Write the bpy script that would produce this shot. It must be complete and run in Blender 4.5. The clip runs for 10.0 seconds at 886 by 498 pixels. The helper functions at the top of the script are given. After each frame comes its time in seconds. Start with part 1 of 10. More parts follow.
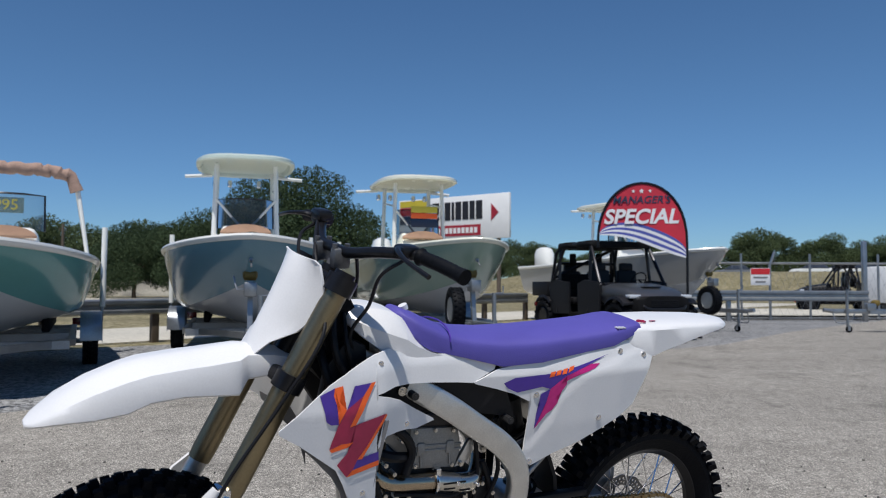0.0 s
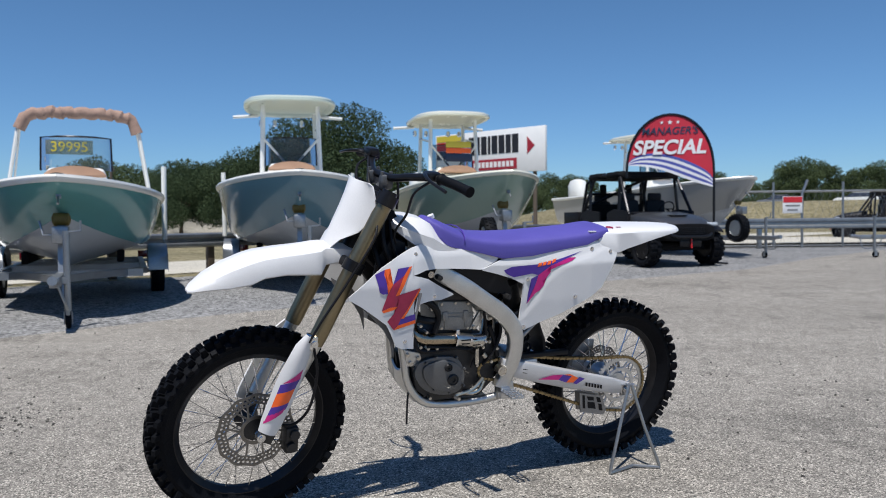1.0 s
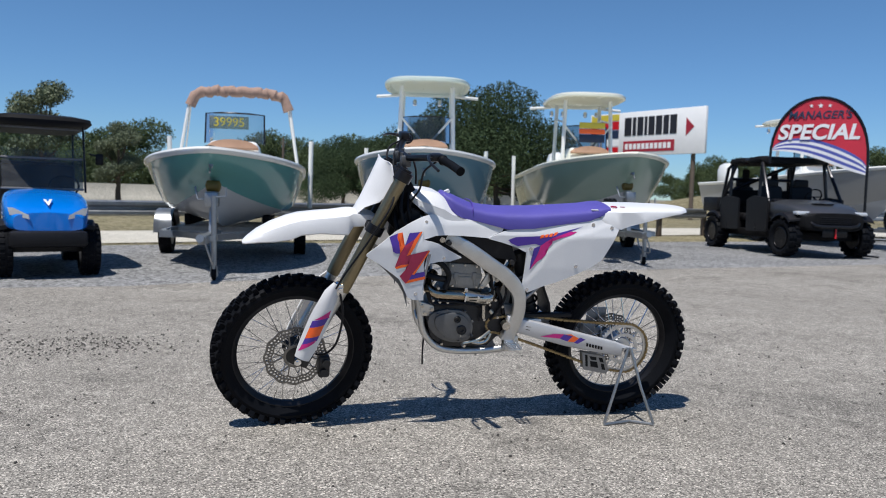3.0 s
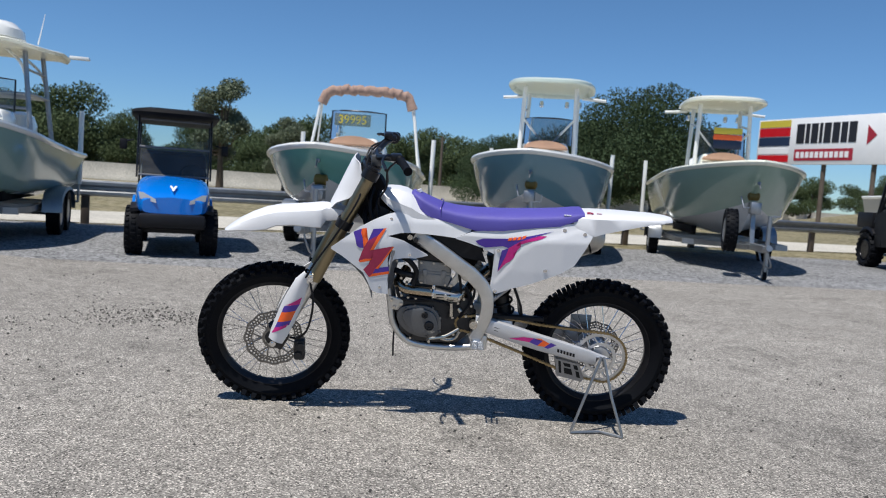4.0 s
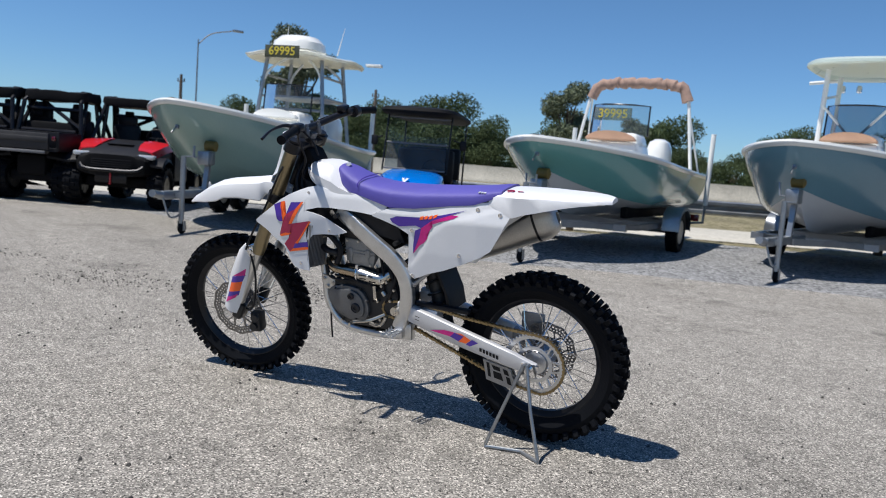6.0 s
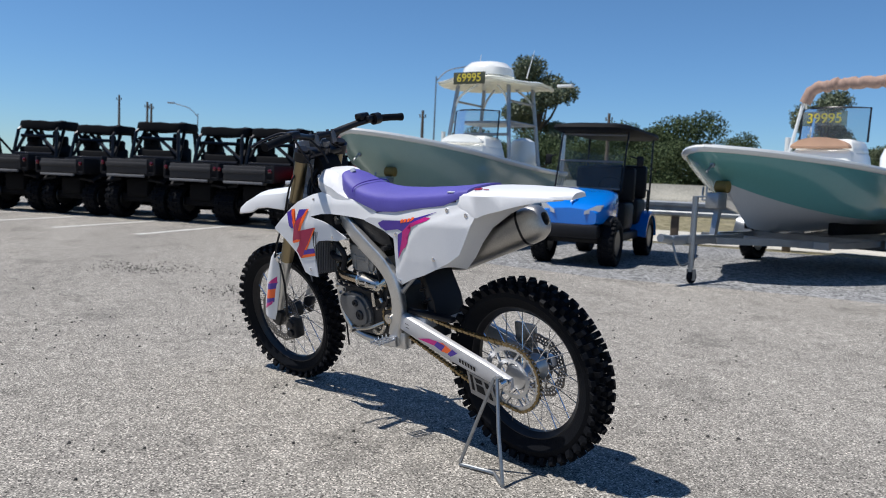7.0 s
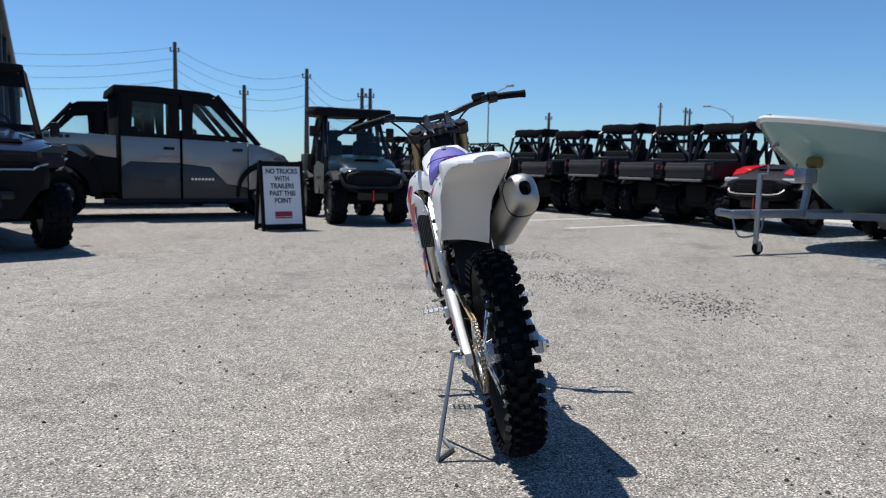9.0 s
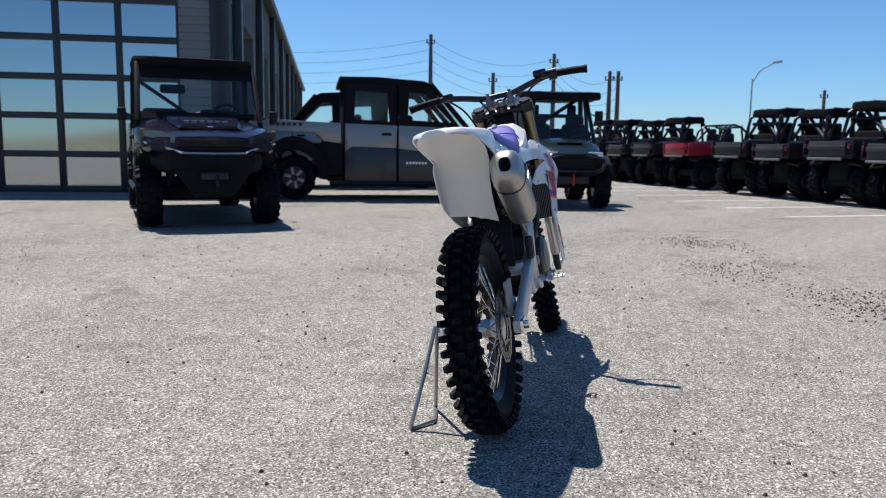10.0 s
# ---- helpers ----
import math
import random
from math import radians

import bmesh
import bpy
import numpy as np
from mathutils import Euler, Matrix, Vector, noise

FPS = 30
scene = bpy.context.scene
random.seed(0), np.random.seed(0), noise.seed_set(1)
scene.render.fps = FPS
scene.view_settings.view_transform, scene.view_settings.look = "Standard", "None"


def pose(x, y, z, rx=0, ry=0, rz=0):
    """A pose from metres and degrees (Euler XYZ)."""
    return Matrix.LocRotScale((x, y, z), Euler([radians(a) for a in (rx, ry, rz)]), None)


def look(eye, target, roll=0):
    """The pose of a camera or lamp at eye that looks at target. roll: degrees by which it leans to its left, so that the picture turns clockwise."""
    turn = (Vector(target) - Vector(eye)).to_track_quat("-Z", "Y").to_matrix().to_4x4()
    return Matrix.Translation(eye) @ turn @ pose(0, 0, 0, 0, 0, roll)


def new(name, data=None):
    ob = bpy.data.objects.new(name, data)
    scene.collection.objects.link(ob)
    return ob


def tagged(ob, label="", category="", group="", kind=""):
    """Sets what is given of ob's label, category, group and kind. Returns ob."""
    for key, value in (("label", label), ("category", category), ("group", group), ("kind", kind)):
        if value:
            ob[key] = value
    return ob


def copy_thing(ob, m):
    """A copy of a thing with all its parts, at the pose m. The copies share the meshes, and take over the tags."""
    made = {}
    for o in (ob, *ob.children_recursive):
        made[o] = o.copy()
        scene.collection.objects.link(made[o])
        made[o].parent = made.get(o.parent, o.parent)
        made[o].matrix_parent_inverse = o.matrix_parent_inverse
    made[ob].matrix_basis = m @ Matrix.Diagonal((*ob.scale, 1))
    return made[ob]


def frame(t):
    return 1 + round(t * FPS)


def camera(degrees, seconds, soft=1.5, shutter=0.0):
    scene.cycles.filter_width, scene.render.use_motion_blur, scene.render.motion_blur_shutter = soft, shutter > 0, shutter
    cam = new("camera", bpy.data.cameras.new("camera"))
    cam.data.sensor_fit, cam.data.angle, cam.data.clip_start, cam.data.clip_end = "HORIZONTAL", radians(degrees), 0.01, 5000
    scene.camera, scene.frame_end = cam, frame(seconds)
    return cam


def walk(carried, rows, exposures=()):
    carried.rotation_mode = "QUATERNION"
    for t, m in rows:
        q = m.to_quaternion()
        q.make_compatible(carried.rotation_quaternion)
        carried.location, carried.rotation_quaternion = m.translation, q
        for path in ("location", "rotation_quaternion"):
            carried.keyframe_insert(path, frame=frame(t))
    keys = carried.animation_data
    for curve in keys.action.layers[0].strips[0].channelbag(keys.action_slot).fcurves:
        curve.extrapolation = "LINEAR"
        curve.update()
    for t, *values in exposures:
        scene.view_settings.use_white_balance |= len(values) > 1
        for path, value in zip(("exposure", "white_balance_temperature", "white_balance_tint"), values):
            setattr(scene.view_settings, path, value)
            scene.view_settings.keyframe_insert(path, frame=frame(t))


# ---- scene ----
cam = camera(60.3, 10.0, 1.0)
# a fast lens focused on the bike: the lot behind it falls slightly out of focus
cam.data.dof.use_dof, cam.data.dof.focus_distance, cam.data.dof.aperture_fstop = True, 2.6, 5.2
PATH = [
    (0, (0.751, 0.523, 1.093), (0.799, 2.520, 1.190), 0.2),
    (0.5, (0.767, 0.099, 1.047), (0.765, 2.099, 1.054), -0.1),
    (1, (0.812, -0.270, 1.022), (0.759, 1.728, 0.949), -0.6),
    (1.5, (0.817, -0.532, 1.030), (0.710, 1.461, 0.909), -0.7),
    (2, (0.887, -0.682, 1.010), (0.703, 1.304, 0.872), -0.5),
    (2.5, (1.131, -0.752, 1.009), (0.829, 1.220, 0.871), 0.3),
    (2.7, (1.246, -0.745, 1.005), (0.884, 1.217, 0.869), 0.8),
    (3.8, (2.085, -0.569, 1.041), (1.319, 1.274, 0.899), 3.4),
    (4, (2.258, -0.531, 1.046), (1.405, 1.272, 0.894), 3.9),
    (4.5, (2.610, -0.267, 1.045), (1.566, 1.430, 0.870), 4.8),
    (5, (2.990, 0.031, 1.062), (1.761, 1.597, 0.868), 5.4),
    (5.5, (3.278, 0.458, 1.047), (1.868, 1.862, 0.841), 5.0),
    (5.7, (3.365, 0.624, 1.058), (1.887, 1.955, 0.849), 4.8),
    (6.8, (3.842, 1.590, 1.040), (2.012, 2.371, 0.845), 3.2),
    (7, (3.866, 1.815, 1.018), (1.982, 2.461, 0.837), 2.6),
    (7.5, (3.918, 2.241, 1.021), (1.949, 2.557, 0.862), 2.0),
    (8, (3.970, 2.715, 1.026), (1.977, 2.675, 0.861), 1.9),
    (8.5, (3.959, 3.212, 1.010), (2.005, 2.825, 0.825), 1.5),
    (9, (3.849, 3.699, 0.963), (1.992, 2.989, 0.746), 1.2),
    (9.5, (3.679, 4.136, 0.941), (1.969, 3.129, 0.694), 1.1),
    (10, (3.426, 4.505, 0.950), (1.911, 3.226, 0.684), 0.8),
]
walk(cam, [(t, look(eye, target, roll)) for t, eye, target, roll in PATH],
     [(t, e, 6430, 10) for t, e in ((0.0, -0.32), (1.2, -0.09), (2.5, -0.09), (5.0, -0.03), (7.5, 0.0), (9.0, 0.09), (10.0, 0.18))])

# ---- light ----
SUN_WAY = Vector((0.094, 0.426, -1.0)).normalized()
world = bpy.data.worlds.new("sky")
scene.world = world
world.use_nodes = True
_nt = world.node_tree
_bg = _nt.nodes["Background"]
_sky = _nt.nodes.new("ShaderNodeTexSky")
_sky.sky_type = "NISHITA"
_sky.sun_disc = False
_sky.sun_elevation = math.asin(-SUN_WAY.z)
_sky.sun_rotation = math.atan2(-SUN_WAY.x, -SUN_WAY.y)
_sky.altitude = 0.0
_sky.air_density = 1.0
_sky.dust_density = 0.0
_sky.ozone_density = 1.6
_sat = _nt.nodes.new("ShaderNodeHueSaturation")
_sat.inputs["Saturation"].default_value = 1.09
_tone = _nt.nodes.new("ShaderNodeVectorMath")
_tone.operation = "MULTIPLY"
_dir = _nt.nodes.new("ShaderNodeTexCoord")
_sep = _nt.nodes.new("ShaderNodeSeparateXYZ")
_nt.links.new(_dir.outputs["Generated"], _sep.inputs["Vector"])
_rise = _nt.nodes.new("ShaderNodeMapRange")
_rise.interpolation_type = "SMOOTHSTEP"
_rise.inputs["From Min"].default_value, _rise.inputs["From Max"].default_value = 0.0, 0.32
_nt.links.new(_sep.outputs["Z"], _rise.inputs["Value"])
_haze = _nt.nodes.new("ShaderNodeMix")
_haze.data_type = "RGBA"
_haze.inputs["A"].default_value, _haze.inputs["B"].default_value = (0.60, 0.90, 1.32, 1), (0.74, 0.98, 1.20, 1)
_nt.links.new(_rise.outputs["Result"], _haze.inputs["Factor"])
_nt.links.new(_haze.outputs["Result"], _tone.inputs[1])
_nt.links.new(_sky.outputs["Color"], _sat.inputs["Color"])
_nt.links.new(_sat.outputs["Color"], _tone.inputs[0])
_nt.links.new(_tone.outputs["Vector"], _bg.inputs["Color"])
_bg.inputs["Strength"].default_value = 0.084
_sun = bpy.data.lights.new("sun", "SUN")
_sun.energy = 5.4
_sun.angle = radians(0.53)
_sun.color = (1.0, 0.96, 0.9)
sun = new("sun", _sun)
sun.rotation_mode = "QUATERNION"
sun.rotation_quaternion = SUN_WAY.to_track_quat("-Z", "Y")
sun.location = (0, 0, 40)


# ---- materials ----
def material(name, colour, rough=0.5, metal=0.0, vary=0.12, scale=3.0, bump=0.0, grain=60.0, coat=0.0, wear=None, spec=0.5):
    """A surface whose tone drifts at two scales, with fine relief and, if asked, worn patches of another colour."""
    m = bpy.data.materials.new(name)
    m.use_nodes = True
    n, link = m.node_tree.nodes, m.node_tree.links
    b = n["Principled BSDF"]
    co = n.new("ShaderNodeTexCoord")
    big = n.new("ShaderNodeTexNoise")
    big.inputs["Scale"].default_value, big.inputs["Detail"].default_value = scale, 5.0
    small = n.new("ShaderNodeTexNoise")
    small.inputs["Scale"].default_value, small.inputs["Detail"].default_value = grain, 3.0
    for k in (big, small):
        link.new(co.outputs["Object"], k.inputs["Vector"])
    add = n.new("ShaderNodeMath")
    add.operation = "ADD"
    link.new(big.outputs["Fac"], add.inputs[0])
    link.new(small.outputs["Fac"], add.inputs[1])
    ramp = n.new("ShaderNodeMapRange")
    ramp.inputs["From Min"].default_value, ramp.inputs["From Max"].default_value = 0.6, 1.4
    ramp.inputs["To Min"].default_value, ramp.inputs["To Max"].default_value = 1 - vary, 1 + vary
    link.new(add.outputs[0], ramp.inputs["Value"])
    mul = n.new("ShaderNodeVectorMath")
    mul.operation = "SCALE"
    mul.inputs[0].default_value = colour
    link.new(ramp.outputs["Result"], mul.inputs["Scale"])
    out = mul.outputs["Vector"]
    if wear:
        mix = n.new("ShaderNodeMix")
        mix.data_type = "RGBA"
        step = n.new("ShaderNodeMapRange")
        step.inputs["From Min"].default_value, step.inputs["From Max"].default_value = 0.56, 0.68
        link.new(big.outputs["Fac"], step.inputs["Value"])
        link.new(step.outputs["Result"], mix.inputs["Factor"])
        link.new(out, mix.inputs["A"])
        mix.inputs["B"].default_value = (*wear, 1)
        out = mix.outputs["Result"]
    link.new(out, b.inputs["Base Color"])
    rr = n.new("ShaderNodeMapRange")
    rr.inputs["To Min"].default_value, rr.inputs["To Max"].default_value = max(0.02, rough - 0.08), min(1, rough + 0.08)
    link.new(big.outputs["Fac"], rr.inputs["Value"])
    link.new(rr.outputs["Result"], b.inputs["Roughness"])
    b.inputs["Metallic"].default_value = metal
    b.inputs["Coat Weight"].default_value = coat
    b.inputs["Specular IOR Level"].default_value = spec
    if bump:
        bp = n.new("ShaderNodeBump")
        bp.inputs["Strength"].default_value, bp.inputs["Distance"].default_value = bump, 0.004
        link.new(small.outputs["Fac"], bp.inputs["Height"])
        link.new(bp.outputs["Normal"], b.inputs["Normal"])
    return m


def glass(name, tint=(0.8, 0.85, 0.85), alpha=0.3, rough=0.03):
    m = bpy.data.materials.new(name)
    m.use_nodes = True
    n, link = m.node_tree.nodes, m.node_tree.links
    clear = n.new("ShaderNodeBsdfTransparent")
    clear.inputs["Color"].default_value = (*tint, 1)
    gloss = n.new("ShaderNodeBsdfGlossy")
    gloss.inputs["Roughness"].default_value = rough
    fres = n.new("ShaderNodeFresnel")
    fres.inputs["IOR"].default_value = 1.45
    dirt = n.new("ShaderNodeBsdfDiffuse")
    dirt.inputs["Color"].default_value = (0.5, 0.5, 0.48, 1)
    m1, m2 = n.new("ShaderNodeMixShader"), n.new("ShaderNodeMixShader")
    link.new(fres.outputs["Fac"], m1.inputs["Fac"])
    link.new(clear.outputs[0], m1.inputs[1])
    link.new(gloss.outputs[0], m1.inputs[2])
    noise_ = n.new("ShaderNodeTexNoise")
    noise_.inputs["Scale"].default_value = 4.0
    sc = n.new("ShaderNodeMath")
    sc.operation = "MULTIPLY"
    sc.inputs[1].default_value = alpha
    link.new(noise_.outputs["Fac"], sc.inputs[0])
    link.new(sc.outputs[0], m2.inputs["Fac"])
    link.new(m1.outputs[0], m2.inputs[1])
    link.new(dirt.outputs[0], m2.inputs[2])
    link.new(m2.outputs[0], n["Material Output"].inputs["Surface"])
    return m


def ground_material(name, stops, fine=140.0, bump=0.5, dist=0.006, stain=0.5, rough=0.9, patches=0.0):
    """Paving or soil: specks of aggregate, mottling, wide stains and pale drag marks."""
    m = bpy.data.materials.new(name)
    m.use_nodes = True
    n, link = m.node_tree.nodes, m.node_tree.links
    b = n["Principled BSDF"]
    co = n.new("ShaderNodeTexCoord")
    vor = n.new("ShaderNodeTexVoronoi")
    vor.inputs["Scale"].default_value = fine
    link.new(co.outputs["Object"], vor.inputs["Vector"])
    sp = n.new("ShaderNodeSeparateColor")
    link.new(vor.outputs["Color"], sp.inputs["Color"])
    ramp = n.new("ShaderNodeValToRGB")
    el = ramp.color_ramp.elements
    for i, (p, c) in enumerate(stops):
        e = el[i] if i < 2 else el.new(p)
        e.position, e.color = p, (*c, 1)
    link.new(sp.outputs["Red"], ramp.inputs["Fac"])
    big = n.new("ShaderNodeTexNoise")
    big.inputs["Scale"].default_value, big.inputs["Detail"].default_value, big.inputs["Roughness"].default_value = 0.35, 7.0, 0.62
    mid = n.new("ShaderNodeTexNoise")
    mid.inputs["Scale"].default_value, mid.inputs["Detail"].default_value = 9.0, 6.0
    stretch = n.new("ShaderNodeMapping")
    stretch.inputs["Rotation"].default_value = (0, 0, radians(-25))
    stretch.inputs["Scale"].default_value = (0.25, 1.6, 1)
    link.new(co.outputs["Object"], stretch.inputs["Vector"])
    link.new(stretch.outputs["Vector"], big.inputs["Vector"])
    link.new(co.outputs["Object"], mid.inputs["Vector"])
    f1 = n.new("ShaderNodeMapRange")
    f1.inputs["From Min"].default_value, f1.inputs["From Max"].default_value = 0.3, 0.7
    f1.inputs["To Min"].default_value, f1.inputs["To Max"].default_value = 1 - 0.38 * stain, 1 + 0.3 * stain
    link.new(big.outputs["Fac"], f1.inputs["Value"])
    f2 = n.new("ShaderNodeMapRange")
    f2.inputs["From Min"].default_value, f2.inputs["From Max"].default_value = 0.3, 0.7
    f2.inputs["To Min"].default_value, f2.inputs["To Max"].default_value = 0.84, 1.16
    link.new(mid.outputs["Fac"], f2.inputs["Value"])
    mm = n.new("ShaderNodeMath")
    mm.operation = "MULTIPLY"
    link.new(f1.outputs["Result"], mm.inputs[0])
    link.new(f2.outputs["Result"], mm.inputs[1])
    sc = n.new("ShaderNodeVectorMath")
    sc.operation = "SCALE"
    link.new(ramp.outputs["Color"], sc.inputs[0])
    link.new(mm.outputs[0], sc.inputs["Scale"])
    out = sc.outputs["Vector"]
    if patches:
        # dull dark patches with soft ragged borders, and sparse black specks
        blot = n.new("ShaderNodeTexNoise")
        blot.inputs["Scale"].default_value, blot.inputs["Detail"].default_value, blot.inputs["Roughness"].default_value = 1.3, 8.0, 0.68
        link.new(co.outputs["Object"], blot.inputs["Vector"])
        f3 = n.new("ShaderNodeMapRange")
        f3.inputs["From Min"].default_value, f3.inputs["From Max"].default_value = 0.54, 0.72
        f3.inputs["To Min"].default_value, f3.inputs["To Max"].default_value = 1.0, 1 - patches
        link.new(blot.outputs["Fac"], f3.inputs["Value"])
        dot = n.new("ShaderNodeTexVoronoi")
        dot.inputs["Scale"].default_value = 22.0
        link.new(co.outputs["Object"], dot.inputs["Vector"])
        size = n.new("ShaderNodeSeparateColor")
        link.new(dot.outputs["Color"], size.inputs["Color"])
        limit = n.new("ShaderNodeMapRange")
        limit.inputs["From Min"].default_value, limit.inputs["From Max"].default_value = 0.72, 1.0
        limit.inputs["To Min"].default_value, limit.inputs["To Max"].default_value = 0.0, 0.16
        link.new(size.outputs["Blue"], limit.inputs["Value"])
        less = n.new("ShaderNodeMath")
        less.operation = "LESS_THAN"
        link.new(dot.outputs["Distance"], less.inputs[0])
        link.new(limit.outputs["Result"], less.inputs[1])
        f4 = n.new("ShaderNodeMapRange")
        f4.inputs["To Min"].default_value, f4.inputs["To Max"].default_value = 1.0, 0.35
        link.new(less.outputs[0], f4.inputs["Value"])
        # a few small oil drips with ragged rims
        drip = n.new("ShaderNodeTexVoronoi")
        drip.inputs["Scale"].default_value = 0.8
        link.new(co.outputs["Object"], drip.inputs["Vector"])
        pick = n.new("ShaderNodeSeparateColor")
        link.new(drip.outputs["Color"], pick.inputs["Color"])
        reach = n.new("ShaderNodeMapRange")
        reach.inputs["From Min"].default_value, reach.inputs["From Max"].default_value = 0.35, 1.0
        reach.inputs["To Min"].default_value, reach.inputs["To Max"].default_value = -0.02, 0.13
        link.new(pick.outputs["Green"], reach.inputs["Value"])
        rag = n.new("ShaderNodeMath")
        rag.operation = "MULTIPLY_ADD"
        link.new(mid.outputs["Fac"], rag.inputs[0])
        rag.inputs[1].default_value = 0.14
        link.new(drip.outputs["Distance"], rag.inputs[2])
        gap = n.new("ShaderNodeMath")
        gap.operation = "SUBTRACT"
        link.new(rag.outputs[0], gap.inputs[0])
        link.new(reach.outputs["Result"], gap.inputs[1])
        f5 = n.new("ShaderNodeMapRange")
        f5.inputs["From Min"].default_value, f5.inputs["From Max"].default_value = 0.03, 0.07
        f5.inputs["To Min"].default_value, f5.inputs["To Max"].default_value = 0.62, 1.0
        link.new(gap.outputs[0], f5.inputs["Value"])
        m3 = n.new("ShaderNodeMath")
        m3.operation = "MULTIPLY"
        link.new(f3.outputs["Result"], m3.inputs[0])
        link.new(f5.outputs["Result"], m3.inputs[1])
        m2 = n.new("ShaderNodeMath")
        m2.operation = "MULTIPLY"
        link.new(m3.outputs[0], m2.inputs[0])
        link.new(f4.outputs["Result"], m2.inputs[1])
        sc2 = n.new("ShaderNodeVectorMath")
        sc2.operation = "SCALE"
        link.new(out, sc2.inputs[0])
        link.new(m2.outputs[0], sc2.inputs["Scale"])
        out = sc2.outputs["Vector"]
    link.new(out, b.inputs["Base Color"])
    b.inputs["Roughness"].default_value = rough
    b.inputs["Specular IOR Level"].default_value = 0.35
    bp = n.new("ShaderNodeBump")
    bp.inputs["Strength"].default_value, bp.inputs["Distance"].default_value = bump, dist
    link.new(sp.outputs["Green"], bp.inputs["Height"])
    link.new(bp.outputs["Normal"], b.inputs["Normal"])
    return m


M = {}
M["asphalt"] = ground_material("aged_asphalt", [(0.0, (0.026, 0.024, 0.021)), (0.25, (0.172, 0.160, 0.141)), (0.78, (0.300, 0.278, 0.244)), (1.0, (0.70, 0.65, 0.575))], 190.0, 0.45, 0.004, 0.45, patches=0.46)
M["gravel"] = ground_material("grey_gravel", [(0.0, (0.06, 0.062, 0.065)), (0.4, (0.19, 0.19, 0.19)), (1.0, (0.36, 0.36, 0.36))], 34.0, 0.9, 0.02, 0.5)
M["concrete"] = ground_material("pale_concrete", [(0.0, (0.36, 0.34, 0.29)), (0.5, (0.48, 0.45, 0.38)), (1.0, (0.56, 0.53, 0.46))], 70.0, 0.2, 0.004, 0.4)
M["grass"] = ground_material("dry_grass", [(0.0, (0.10, 0.09, 0.035)), (0.5, (0.21, 0.18, 0.10)), (1.0, (0.29, 0.25, 0.155))], 8.0, 0.8, 0.05, 0.8)
M["white_plastic"] = material("white_plastic", (0.73, 0.73, 0.735), 0.32, 0, 0.04, 6, 0.06, 220, coat=0.15)
M["purple_vinyl"] = material("purple_vinyl", (0.082, 0.068, 0.335), 0.55, 0, 0.1, 9, 0.35, 500)
M["purple"] = material("purple_print", (0.07, 0.03, 0.30), 0.35, 0, 0.08, 15)
M["magenta"] = material("magenta_print", (0.55, 0.015, 0.20), 0.35, 0, 0.12, 15)
M["red_print"] = material("red_print", (0.36, 0.02, 0.07), 0.35, 0, 0.15, 18)
M["orange"] = material("orange_print", (0.9, 0.13, 0.02), 0.35, 0, 0.08, 15)
M["rubber"] = material("tyre_rubber", (0.0050, 0.0058, 0.0080), 0.60, 0, 0.25, 12, 0.35, 160, spec=0.10)
M["black_plastic"] = material("black_plastic", (0.010, 0.010, 0.012), 0.48, 0, 0.25, 12, 0.15, 300, spec=0.22)
M["black_metal"] = material("black_metal", (0.02, 0.02, 0.023), 0.32, 0.6, 0.2, 12)
M["aluminium"] = material("brushed_aluminium", (0.62, 0.63, 0.65), 0.36, 1.0, 0.1, 14, 0.08, 260)
M["cast"] = material("cast_engine_alloy", (0.34, 0.34, 0.345), 0.5, 0.85, 0.18, 20, 0.3, 220)
M["disc"] = material("ground_steel_disc", (0.20, 0.195, 0.19), 0.36, 1.0, 0.2, 30)
M["dark_cast"] = material("dark_engine_alloy", (0.035, 0.035, 0.037), 0.45, 0.5, 0.25, 20, 0.3, 220)
M["cover_grey"] = material("grey_engine_cover", (0.14, 0.143, 0.147), 0.42, 0.5, 0.15, 20, 0.25, 260)
M["head_grey"] = material("bead_blasted_alloy", (0.30, 0.297, 0.285), 0.55, 0.5, 0.18, 24, 0.3, 240)
M["frame_alloy"] = material("etched_frame_alloy", (0.62, 0.615, 0.60), 0.33, 0.88, 0.14, 16, 0.25, 300)
M["swing_alloy"] = material("satin_swingarm_alloy", (0.60, 0.60, 0.61), 0.42, 0.45, 0.08, 14, 0.1, 280)
M["header"] = material("bronzed_header_steel", (0.42, 0.34, 0.25), 0.24, 1.0, 0.25, 7, 0.05, 200)
M["grey_plastic"] = material("grey_moulded_plastic", (0.16, 0.16, 0.165), 0.5, 0, 0.12, 9, 0.2, 200)
M["steel"] = material("stainless_steel", (0.58, 0.55, 0.50), 0.28, 1.0, 0.12, 9, 0.05, 200)
M["can_steel"] = material("brushed_silencer_steel", (0.46, 0.445, 0.42), 0.42, 1.0, 0.2, 8, 0.15, 240)
M["chrome"] = material("chrome", (0.75, 0.75, 0.76), 0.12, 1.0, 0.04, 8)
M["gold_fork"] = material("bronze_anodised_tube", (0.29, 0.24, 0.15), 0.40, 1.0, 0.1, 10, 0.05, 150)
M["gold_chain"] = material("gold_chain", (0.30, 0.23, 0.125), 0.4, 1.0, 0.3, 40)
M["galv"] = material("galvanised_steel", (0.33, 0.345, 0.36), 0.42, 0.9, 0.22, 5, 0.1, 90)
M["gel_white"] = material("white_gelcoat", (0.78, 0.78, 0.74), 0.22, 0, 0.03, 2, coat=0.5)
